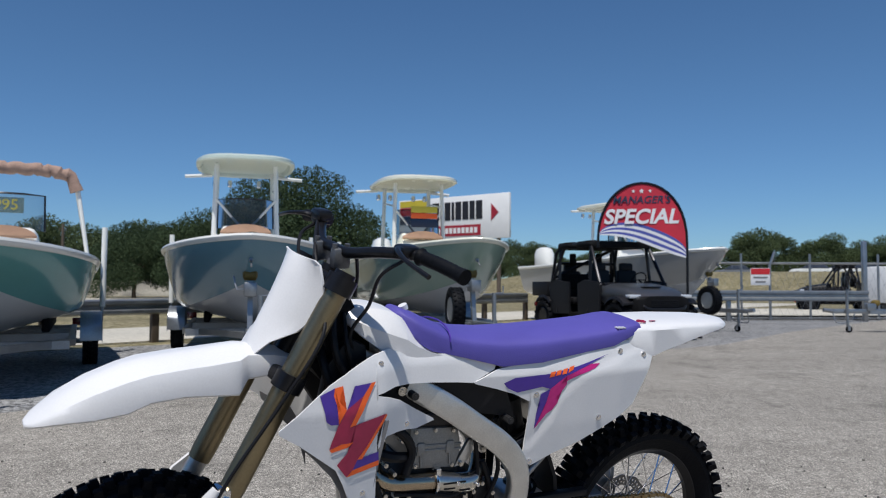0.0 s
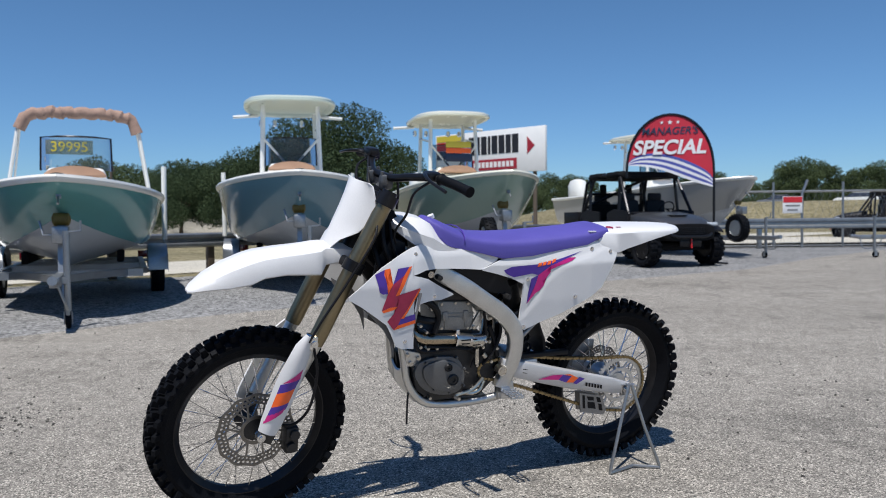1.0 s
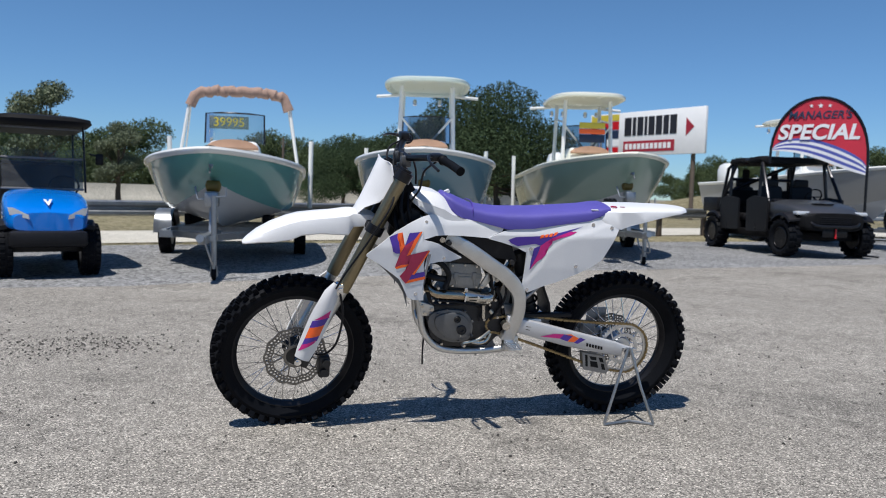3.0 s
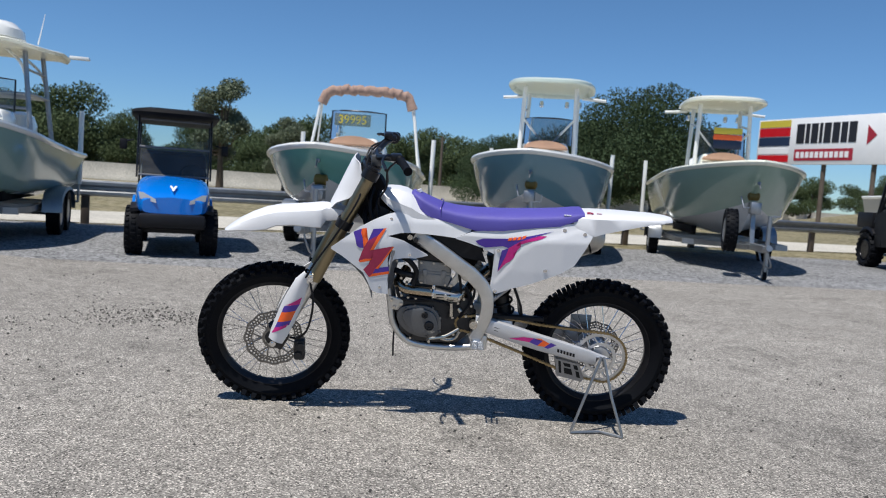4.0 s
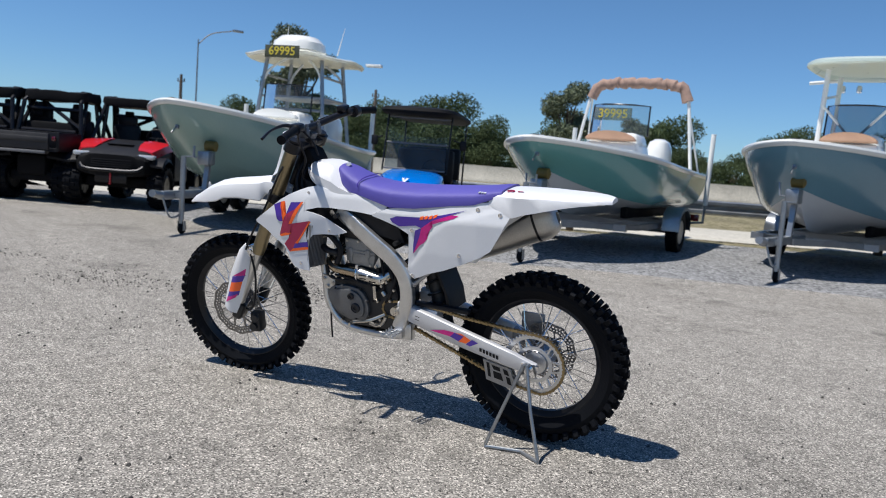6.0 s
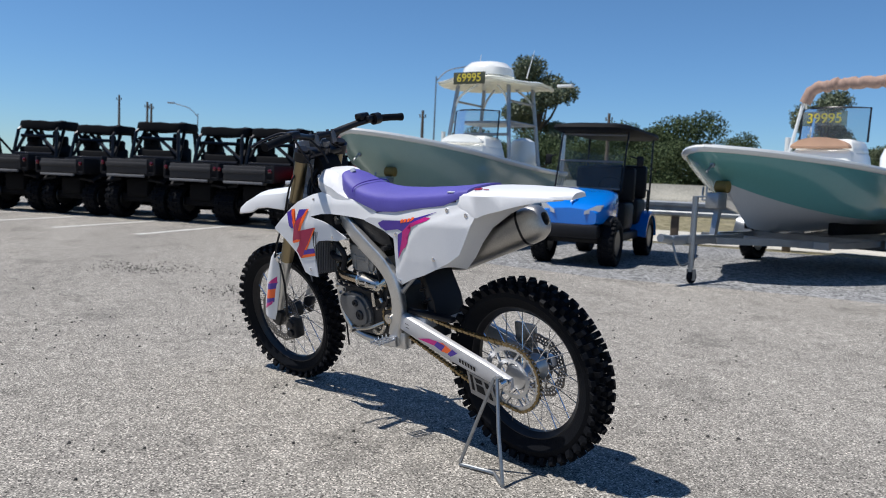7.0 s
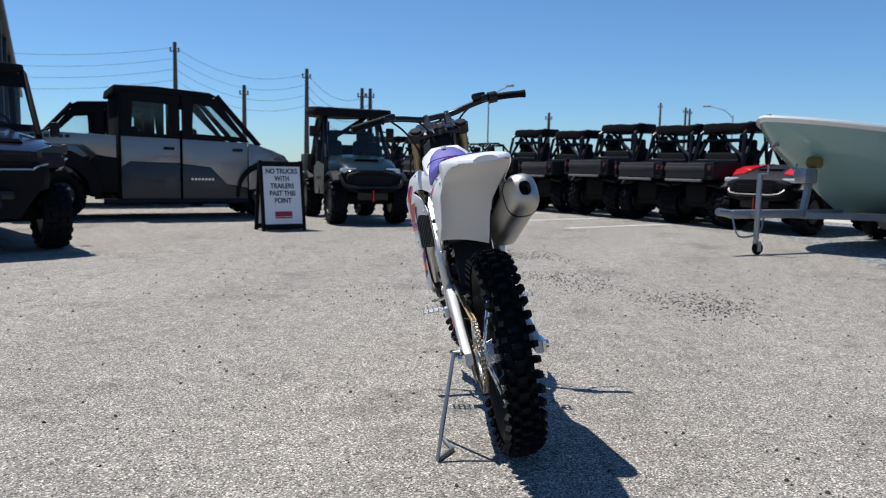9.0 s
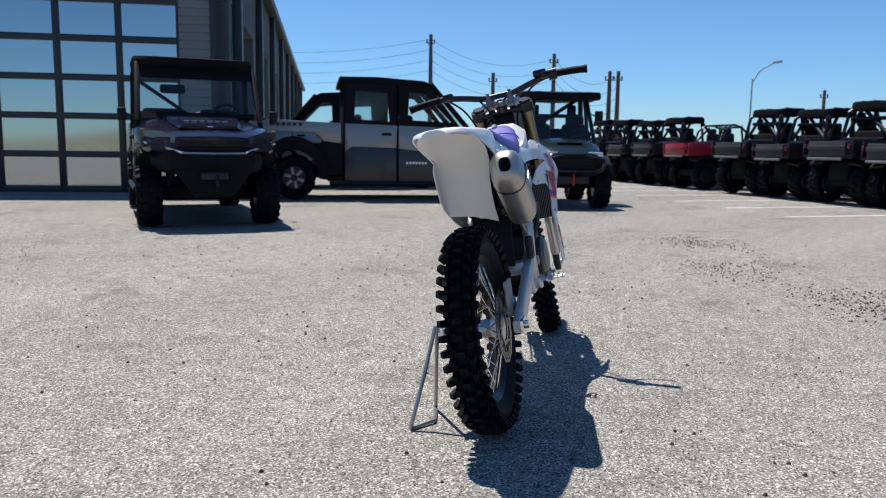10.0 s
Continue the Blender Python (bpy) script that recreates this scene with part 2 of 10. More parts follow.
M["gel_cream"] = material("cream_gelcoat", (0.74, 0.74, 0.62), 0.25, 0, 0.04, 2, coat=0.4)
M["hull_teal"] = material("seafoam_gelcoat", (0.125, 0.325, 0.315), 0.20, 0, 0.06, 1.5, coat=0.3, spec=0.5)
M["hull_blue"] = material("slate_blue_gelcoat", (0.13, 0.25, 0.31), 0.20, 0, 0.06, 1.5, coat=0.3, spec=0.5)
M["hull_green"] = material("pale_green_gelcoat", (0.26, 0.36, 0.29), 0.20, 0, 0.06, 1.5, coat=0.3, spec=0.5)
M["hull_sage"] = material("sage_gelcoat", (0.26, 0.38, 0.34), 0.20, 0, 0.06, 1.5, coat=0.3, spec=0.5)
M["hull_grey"] = material("warm_grey_gelcoat", (0.42, 0.41, 0.38), 0.15, 0, 0.06, 1.5, coat=0.8)
M["hull_bottom"] = material("pale_hull_bottom", (0.5, 0.51, 0.515), 0.3, 0, 0.08, 1.5, coat=0.4)
M["gel_mint"] = material("pale_mint_gelcoat", (0.56, 0.64, 0.57), 0.3, 0, 0.04, 2, coat=0.4)
M["ochre"] = material("dull_ochre_rubber", (0.16, 0.11, 0.02), 0.6, 0, 0.2, 9)
M["canvas"] = material("salmon_canvas", (0.34, 0.225, 0.175), 0.85, 0, 0.25, 14, 0.6, 80)
M["tan_vinyl"] = material("tan_vinyl", (0.42, 0.25, 0.16), 0.6, 0, 0.15, 6, 0.2, 200)
M["white_vinyl"] = material("white_vinyl", (0.72, 0.71, 0.68), 0.55, 0, 0.05, 6, 0.2, 200)
M["smoke_glass"] = glass("smoked_acrylic", (0.32, 0.38, 0.42), 0.16)
M["clear_glass"] = glass("clear_acrylic", (0.72, 0.78, 0.8), 0.12)
M["thin_glass"] = glass("cab_glass", (0.84, 0.90, 0.92), 0.04)
M["smoke_lens"] = material("smoked_lens", (0.06, 0.065, 0.075), 0.08, 0.3, 0.1, 20, coat=1.0)
M["yellow"] = material("yellow_letters", (0.58, 0.47, 0.05), 0.5, 0, 0.06, 4)
M["navy"] = material("navy_print", (0.015, 0.03, 0.07), 0.5, 0, 0.1, 4)
M["blue_paint"] = material("bright_blue_paint", (0.0, 0.165, 0.62), 0.2, 0, 0.06, 4, coat=1.0)
M["red_paint"] = material("red_plastic", (0.55, 0.012, 0.02), 0.3, 0, 0.08, 4, coat=0.4)
M["dull_red"] = material("dark_red_plastic", (0.26, 0.010, 0.022), 0.35, 0, 0.1, 4, coat=0.2)
M["tarp_grey"] = material("grey_tarpaulin", (0.20, 0.205, 0.21), 0.7, 0, 0.15, 2, 0.3, 40)
M["grey_paint"] = material("graphite_paint", (0.034, 0.037, 0.043), 0.34, 0, 0.1, 4, coat=0.15, spec=0.35)
M["silver_paint"] = material("champagne_silver_paint", (0.24, 0.235, 0.23), 0.32, 0.4, 0.06, 3, coat=0.7)
M["burgundy_paint"] = material("dark_plum_paint", (0.009, 0.008, 0.020), 0.16, 0, 0.1, 4, coat=0.15, spec=0.35)
M["teal_paint"] = material("dark_teal_paint", (0.006, 0.015, 0.021), 0.24, 0, 0.1, 4, spec=0.3)
M["matt_black"] = material("matt_black", (0.008, 0.008, 0.009), 0.7, 0, 0.3, 6, 0.2, 120, spec=0.12)
M["lens"] = material("headlight_lens", (0.62, 0.64, 0.66), 0.1, 0.2, 0.1, 20, coat=1.0)
M["price_card"] = glass("price_sheet", (0.55, 0.60, 0.50), 0.35, 0.1)
M["olive_card"] = material("olive_card", (0.055, 0.060, 0.035), 0.5, 0, 0.1, 10)
M["gate_grey"] = material("weathered_gate_grey", (0.026, 0.025, 0.026), 0.6, 0, 0.3, 5)
M["tail_red"] = material("tail_lamp_red", (0.12, 0.004, 0.007), 0.18, 0, 0.1, 10, coat=1.0)
M["sign_white"] = material("white_sign_panel", (0.78, 0.78, 0.78), 0.5, 0, 0.05, 2)
M["sign_red"] = material("crimson_sign_print", (0.34, 0.018, 0.035), 0.5, 0, 0.08, 2)
M["sign_black"] = material("black_sign_print", (0.015, 0.015, 0.02), 0.5, 0, 0.1, 2)
M["flag_red"] = material("red_flag_cloth", (0.50, 0.02, 0.045), 0.75, 0, 0.18, 3, 0.3, 300)
M["flag_blue"] = material("blue_flag_stripe", (0.07, 0.09, 0.36), 0.75, 0, 0.1, 3, 0.3, 300)
M["flag_white"] = material("white_flag_cloth", (0.72, 0.72, 0.74), 0.75, 0, 0.06, 3, 0.3, 300)
M["siding"] = material("grey_metal_siding", (0.20, 0.20, 0.19), 0.5, 0.1, 0.08, 1.5)
M["dark_trim"] = material("charcoal_metal_trim", (0.03, 0.032, 0.036), 0.45, 0.2, 0.15, 3)
M["door_glass"] = material("mirror_tinted_glazing", (0.42, 0.46, 0.48), 0.04, 1.0, 0.04, 0.8)
M["stone_dark"] = material("dark_stone", (0.05, 0.047, 0.043), 0.85, 0, 0.4, 30, 0.4, 200)
M["wood"] = material("weathered_pole_wood", (0.11, 0.085, 0.065), 0.85, 0, 0.3, 4, 0.5, 60)
M["bark"] = material("bark", (0.085, 0.065, 0.045), 0.9, 0, 0.35, 5, 0.6, 30)
M["leaf_dark"] = material("oak_leaves", (0.040, 0.064, 0.028), 0.75, 0, 0.3, 0.35, 0, 6, spec=0.2)
M["leaf_mid"] = material("mixed_leaves", (0.068, 0.095, 0.040), 0.75, 0, 0.3, 0.35, 0, 6, spec=0.2)
M["leaf_grey"] = material("grey_green_leaves", (0.11, 0.135, 0.075), 0.6, 0, 0.4, 0.9, 0, 6)
M["paint_line"] = material("worn_white_line", (0.6, 0.59, 0.55), 0.8, 0, 0.25, 6, 0.3, 120)


# ---- mesh helpers ----
def rings(bm, sections, cap=True, loop=True):
    """Skin a list of rings that hold the same number of points each."""
    vs = [[bm.verts.new(p) for p in ring] for ring in sections]
    k = len(vs[0])
    for a, b in zip(vs, vs[1:]):
        for i in range(k if loop else k - 1):
            j = (i + 1) % k
            bm.faces.new((a[i], a[j], b[j], b[i]))
    if cap and loop:
        bm.faces.new(vs[0][::-1])
        bm.faces.new(vs[-1])
    return vs


def curve(pts, n=6):
    """A smooth run of points through pts."""
    p = [Vector(q) for q in pts]
    p = [2 * p[0] - p[1]] + p + [2 * p[-1] - p[-2]]
    out = []
    for a, b, c, d in zip(p, p[1:], p[2:], p[3:]):
        for i in range(n):
            t = i / n
            out.append(0.5 * ((2 * b) + (c - a) * t + (2 * a - 5 * b + 4 * c - d) * t * t + (3 * b - a - 3 * c + d) * t ** 3))
    return out + [p[-2]]


def tube(bm, pts, r, seg=8, n=0, flat=1.0):
    """A round bar along pts; r may be one radius or one for each point. flat squeezes it across."""
    p = curve(pts, n) if n else [Vector(q) for q in pts]
    rad = [r] * len(p) if not isinstance(r, (list, tuple)) else [float(np.interp(i / (len(p) - 1), np.linspace(0, 1, len(r)), r)) for i in range(len(p))]
    up = None
    ring = []
    for i, q in enumerate(p):
        d = (p[min(i + 1, len(p) - 1)] - p[max(i - 1, 0)]).normalized()
        if up is None:
            up = d.orthogonal().normalized()
        up = (up - d * up.dot(d)).normalized()
        side = d.cross(up)
        ring.append([q + rad[i] * (math.cos(2 * math.pi * k / seg) * up + flat * math.sin(2 * math.pi * k / seg) * side) for k in range(seg)])
    rings(bm, ring)


def lathe(bm, prof, m=Matrix(), seg=32, closed=False):
    """Turn a profile of (radius, along y) round the y axis, then place it by m."""
    rows = [[m @ Vector((r * math.cos(2 * math.pi * k / seg), y, r * math.sin(2 * math.pi * k / seg))) for k in range(seg)] for r, y in prof]
    if closed:
        rows.append(rows[0])
        vs = [[bm.verts.new(p) for p in ring] for ring in rows[:-1]]
        vs.append(vs[0])
        for a, b in zip(vs, vs[1:]):
            for i in range(seg):
                bm.faces.new((a[i], a[(i + 1) % seg], b[(i + 1) % seg], b[i]))
    else:
        rings(bm, rows)


def box(bm, c, s, m=Matrix(), bev=0.0, taper=1.0):
    """A block of size s round c; its edges are broken by bev, its top may taper."""
    t = bmesh.new()
    bmesh.ops.create_cube(t, size=1.0)
    for v in t.verts:
        k = taper if v.co.z > 0 else 1.0
        v.co = Vector((v.co.x * s[0] * k, v.co.y * s[1] * k, v.co.z * s[2]))
    if bev:
        bmesh.ops.bevel(t, geom=t.edges[:], offset=bev, segments=2, affect="EDGES", profile=0.5)
    add(bm, t, m @ Matrix.Translation(c))


def add(bm, other, m=Matrix()):
    """Pour one bmesh into another."""
    table = {v: bm.verts.new(m @ v.co) for v in other.verts}
    for f in other.faces:
        bm.faces.new([table[v] for v in f.verts])
    other.free()


def prism(bm, outline, put, a, b):
    """A flat shape between depths a and b; put(u, v, depth) gives the place."""
    lo = [bm.verts.new(put(u, v, a)) for u, v in outline]
    hi = [bm.verts.new(put(u, v, b)) for u, v in outline]
    k = len(outline)
    bm.faces.new(lo[::-1])
    bm.faces.new(hi)
    for i in range(k):
        bm.faces.new((lo[i], lo[(i + 1) % k], hi[(i + 1) % k], hi[i]))


def oval(w, h, n=16, e=2.5):
    """Points of a rounded rectangle-like ring of half sizes w, h."""
    out = []
    for k in range(n):
        c, s = math.cos(2 * math.pi * k / n), math.sin(2 * math.pi * k / n)
        out.append((w * math.copysign(abs(c) ** (2 / e), c), h * math.copysign(abs(s) ** (2 / e), s)))
    return out


def panel(bm, columns, depth, thick=0.004, su=4, nv=6, side=1):
    """A curved shell: columns of ((x, z) top, (x, z) bottom); depth(x, z) says how far out it lies."""
    cols = []
    for (a, b), (c, d) in zip(columns, columns[1:]):
        for i in range(su):
            t = i / su
            cols.append((Vector(a).lerp(Vector(c), t), Vector(b).lerp(Vector(d), t)))
    cols.append((Vector(columns[-1][0]), Vector(columns[-1][1])))
    outer = [[a.lerp(b, j / nv) for j in range(nv + 1)] for a, b in cols]
    faces = []
    for off in (0.0, thick):
        faces.append([[bm.verts.new((p.x, side * (depth(p.x, p.y) - off), p.y)) for p in col] for col in outer])
    o, q = faces
    nu = len(cols)
    for i in range(nu - 1):
        for j in range(nv):
            bm.faces.new((o[i][j], o[i + 1][j], o[i + 1][j + 1], o[i][j + 1]))
            bm.faces.new((q[i][j], q[i][j + 1], q[i + 1][j + 1], q[i + 1][j]))
    for i in range(nu - 1):
        bm.faces.new((o[i][0], q[i][0], q[i + 1][0], o[i + 1][0]))
        bm.faces.new((o[i][nv], o[i + 1][nv], q[i + 1][nv], q[i][nv]))
    for j in range(nv):
        bm.faces.new((o[0][j], o[0][j + 1], q[0][j + 1], q[0][j]))
        bm.faces.new((o[-1][j], q[-1][j], q[-1][j + 1], o[-1][j + 1]))


def decal(bm, shapes, depth, lift=0.0025, side=1):
    """Thin printed shapes that follow a curved shell."""
    for s in shapes:
        t = bmesh.new()
        t.faces.new([t.verts.new((x, 0, z)) for x, z in s])
        bmesh.ops.triangulate(t, faces=t.faces[:])
        bmesh.ops.subdivide_edges(t, edges=t.edges[:], cuts=5, use_grid_fill=True)
        for v in t.verts:
            v.co.y = side * (depth(v.co.x, v.co.z) + lift)
        add(bm, t)


def part(name, bm, mat, parent=None, label="", angle=38, recalc=True):
    """Link a bmesh as one mesh object, under a thing or a part."""
    if recalc:
        bmesh.ops.recalc_face_normals(bm, faces=bm.faces[:])
    me = bpy.data.meshes.new(name)
    bm.to_mesh(me)
    bm.free()
    me.materials.append(mat)
    me.polygons.foreach_set("use_smooth", [True] * len(me.polygons))
    me.set_sharp_from_angle(angle=radians(angle))
    ob = new(name, me)
    if parent:
        ob.parent = parent
    if label:
        ob["label"] = label
    return ob


def share(name, ob, m, parent):
    """Another object on the same mesh."""
    o = new(name, ob.data)
    o.parent, o.matrix_basis = parent, m
    return o


def thing(name, label, category, m=Matrix(), group=""):
    ob = tagged(new(name), label, category, group)
    ob.matrix_basis = m
    return ob


def letters(name, text, height, mat, parent, m, label="", depth=0.002, squeeze=1.0, align="CENTER", bold=0.0):
    """Raised lettering in the built-in font, lying in the x-z plane of m and read from -y."""
    c = bpy.data.curves.new(name, "FONT")
    c.body, c.size, c.extrude, c.align_x, c.align_y, c.offset = text, height * 1.38, depth, align, "CENTER", bold
    o = bpy.data.objects.new(name, c)
    scene.collection.objects.link(o)
    me = bpy.data.meshes.new_from_object(o.evaluated_get(bpy.context.evaluated_depsgraph_get()))
    bpy.data.objects.remove(o)
    me.transform(m @ Matrix.Rotation(radians(90), 4, "X") @ Matrix.Diagonal((squeeze, 1, 1, 1)))
    me.materials.clear()
    me.materials.append(mat)
    ob = new(name, me)
    ob.parent = parent
    if label:
        ob["label"] = label
    return ob


def tread(R, rows, pitches, knob):
    """Poses and sizes of the blocks of a tread: (row, pose)."""
    rc = R - knob
    for i, (y, tilt, lx, ly, phase, drop) in enumerate(rows):
        for k in range(pitches):
            yield i, Matrix.Rotation(2 * math.pi * (k + phase) / pitches, 4, "Y") @ Matrix.Translation((0, y, rc - drop - 0.004)) @ Matrix.Rotation(radians(tilt), 4, "X")


def block_mesh(lx, ly, h):
    """A tread block, narrower at its top."""
    t = bmesh.new()
    bmesh.ops.create_cube(t, size=1.0)
    for v in t.verts:
        up = v.co.z > 0
        f = 0.78 if up else 1.0
        v.co = Vector((v.co.x * lx * f, v.co.y * ly * f, h if up else 0.0))
    return t


def tyre_mesh(R, w, rim, pitches, rows, knob, belly=0.016):
    """A knobbly tyre round the y axis: carcass and rows of blocks."""
    bm = bmesh.new()
    rc = R - knob
    h = w / 2
    prof = [(rim, -h * 0.5), (rim + 0.012, -h * 0.66), (rim + (rc - rim) * 0.5, -h * 0.95), (rc - belly * 1.2, -h * 0.9), (rc - belly * 0.3, -h * 0.5), (rc, 0),
            (rc - belly * 0.3, h * 0.5), (rc - belly * 1.2, h * 0.9), (rim + (rc - rim) * 0.5, h * 0.95), (rim + 0.012, h * 0.66), (rim, h * 0.5)]
    lathe(bm, prof, seg=56, closed=True)
    for i, m in tread(R, rows, pitches if rows else 0, knob):
        add(bm, block_mesh(rows[i][2], rows[i][3], knob + 0.004), m)
    return bm


def gz(x, y):
    """The lot climbs a little towards the road."""
    return 0.007 * max(0.0, min(y, 25.0) - 5.0)


def at(x, y, heading=0.0, dz=0.0):
    """A pose on the ground whose x axis points along heading (degrees)."""
    return pose(x, y, gz(x, y) + dz, 0, 0, heading)


# ---- ground ----
def sheet(name, mat, outline, lift, label, step=0.0, kind="structure", category="ground"):
    """A flat area that follows the lie of the land; outline is a ring of plan corners."""
    bm = bmesh.new()
    bm.faces.new([bm.verts.new((x, y, 0)) for x, y in outline])
    if step:
        xs = [p[0] for p in outline]
        ys = [p[1] for p in outline]
        for c in np.arange(math.floor(min(ys) / step) * step, max(ys), step):
            g = bm.verts[:] + bm.edges[:] + bm.faces[:]
            bmesh.ops.bisect_plane(bm, geom=g, plane_co=(0, c, 0), plane_no=(0, 1, 0))
        for c in np.arange(math.floor(min(xs) / step) * step, max(xs), step):
            g = bm.verts[:] + bm.edges[:] + bm.faces[:]
            bmesh.ops.bisect_plane(bm, geom=g, plane_co=(c, 0, 0), plane_no=(1, 0, 0))
    for c in (5.0, 25.0):
        bmesh.ops.bisect_plane(bm, geom=bm.verts[:] + bm.edges[:] + bm.faces[:], plane_co=(0, c, 0), plane_no=(0, 1, 0))
    for v in bm.verts:
        v.co.z = gz(v.co.x, v.co.y) + lift
    bmesh.ops.triangulate(bm, faces=bm.faces[:])
    ob = part(name, bm, mat, recalc=False)
    return tagged(ob, label, category, kind=kind)


def ground_sheet():
    bm = bmesh.new()
    rows = []
    for y in [-1500, -200, -60, 0, 5.0, 10, 15, 20, 25, 60, 200, 2500]:
        rows.append([bm.verts.new((x, y, gz(x, y) - 0.012)) for x in [-2500, -200, -60, -20, 0, 20, 60, 200, 2500]])
    for a, b in zip(rows, rows[1:]):
        for i in range(len(a) - 1):
            bm.faces.new((a[i], a[i + 1], b[i + 1], b[i]))
    return tagged(part("ground", bm, M["grass"], recalc=False), "dry grass verge and open land reaching the horizon", "ground", kind="structure")


ground_sheet()
sheet("pavement_lot", M["asphalt"], [(-60, -60), (60, -60), (60, 34), (19, 27.5), (9.0, 17.6), (6.1, 14.1), (2.2, 11.2), (-0.4, 9.3), (-2.3, 7.6), (-3.6, 6.2), (-5.4, 5.1), (-9.5, 4.2), (-60, 2)], 0.0,
      "sun-bleached asphalt lot with pale aggregate and oil stains", 0, category="pavement")
sheet("gravel_strip", M["gravel"], [(-60, 2), (-9.5, 4.2), (-5.4, 5.1), (-3.6, 6.2), (-2.3, 7.6), (-0.4, 9.3), (2.2, 11.2), (6.1, 14.1), (9.0, 17.6), (19, 27.5), (17, 29.5), (-4.2, 13.6), (-12, 6.6), (-60, 5.5)], -0.003,
      "grey gravel strip under the parked boats", 0, category="gravel")


# ---- dirt bike ----
AXLE = 0.353
BIKE = thing("dirt_bike", "white and purple motocross dirt bike leaning on a triangular axle stand", "motorcycle",
             pose(1.421, 2.995, 0.346, -10.2, 0, 206.2) @ Matrix.Translation((0, 0, -AXLE)))
RAISE = Matrix.Translation((0, 0, AXLE))
RAKE = radians(27.0)
_ax = Vector((-math.sin(RAKE), 0, math.cos(RAKE)))
HEAD = Vector((1.082, 0, 0.781))
STEER = Matrix.Translation(HEAD) @ Matrix.Rotation(radians(7.5), 4, _ax) @ Matrix.Translation(-HEAD)


def bpart(name, bm, mat, parent=BIKE, label="", steer=False, angle=38, m=Matrix()):
    bm.transform(RAISE @ (STEER if steer else Matrix()) @ m)
    return part(name, bm, mat, parent, label, angle)


def graphics(shapes, depth, mat, parent, label, lift=0.0025, side=1, steer=False):
    """Printed shapes, each a thin part of its own."""
    for s in shapes:
        bm = bmesh.new()
        decal(bm, [s], depth, lift, side)
        bpart("graphic", bm, mat, parent, label, steer)


def bolts(spots, y0, y1, r, mat, parent, name="bolt", n=10, side=1):
    for x, z in spots:
        bm = bmesh.new()
        a, b = (y0(x, z), y1(x, z)) if callable(y0) else (y0, y1)
        tube(bm, [(x, side * a, z), (x, side * b, z)], r, n)
        tube(bm, [(x, side * b, z), (x, side * (b + 0.002), z)], r * 0.55, 6)
        bpart(name, bm, mat, parent)


def both(bm, make):
    make(bm, 1)
    make(bm, -1)


def shroud_depth(x, z):
    """How far out the shrouds flare: widest at their forward tips, drawn in to the tank above."""
    d = np.interp(x, [0.5, 0.75, 0.90, 0.975, 1.07, 1.14, 1.23], [0.112, 0.118, 0.138, 0.172, 0.190, 0.192, 0.198])
    return float(d) - max(0.0, z - 0.50) * 0.2 - max(0.0, z - 0.585) * 0.30


def side_crease(x):
    return float(np.interp(x, [0.09, 0.256, 0.364, 0.43, 0.465, 0.514], [0.624, 0.572, 0.539, 0.485, 0.411, 0.35]))


def side_depth(x, z):
    """The side panel, with a raised field behind its sweeping crease."""
    d = np.interp(x, [0.05, 0.228, 0.35, 0.51, 0.75], [0.110, 0.128, 0.129, 0.120, 0.112])
    raised = 0.0035 * max(0.0, min(1.0, (side_crease(x) - z) / 0.012))
    return float(d) - max(0.0, z - 0.54) * 0.30 - max(0.0, 0.40 - z) * 0.05 + raised


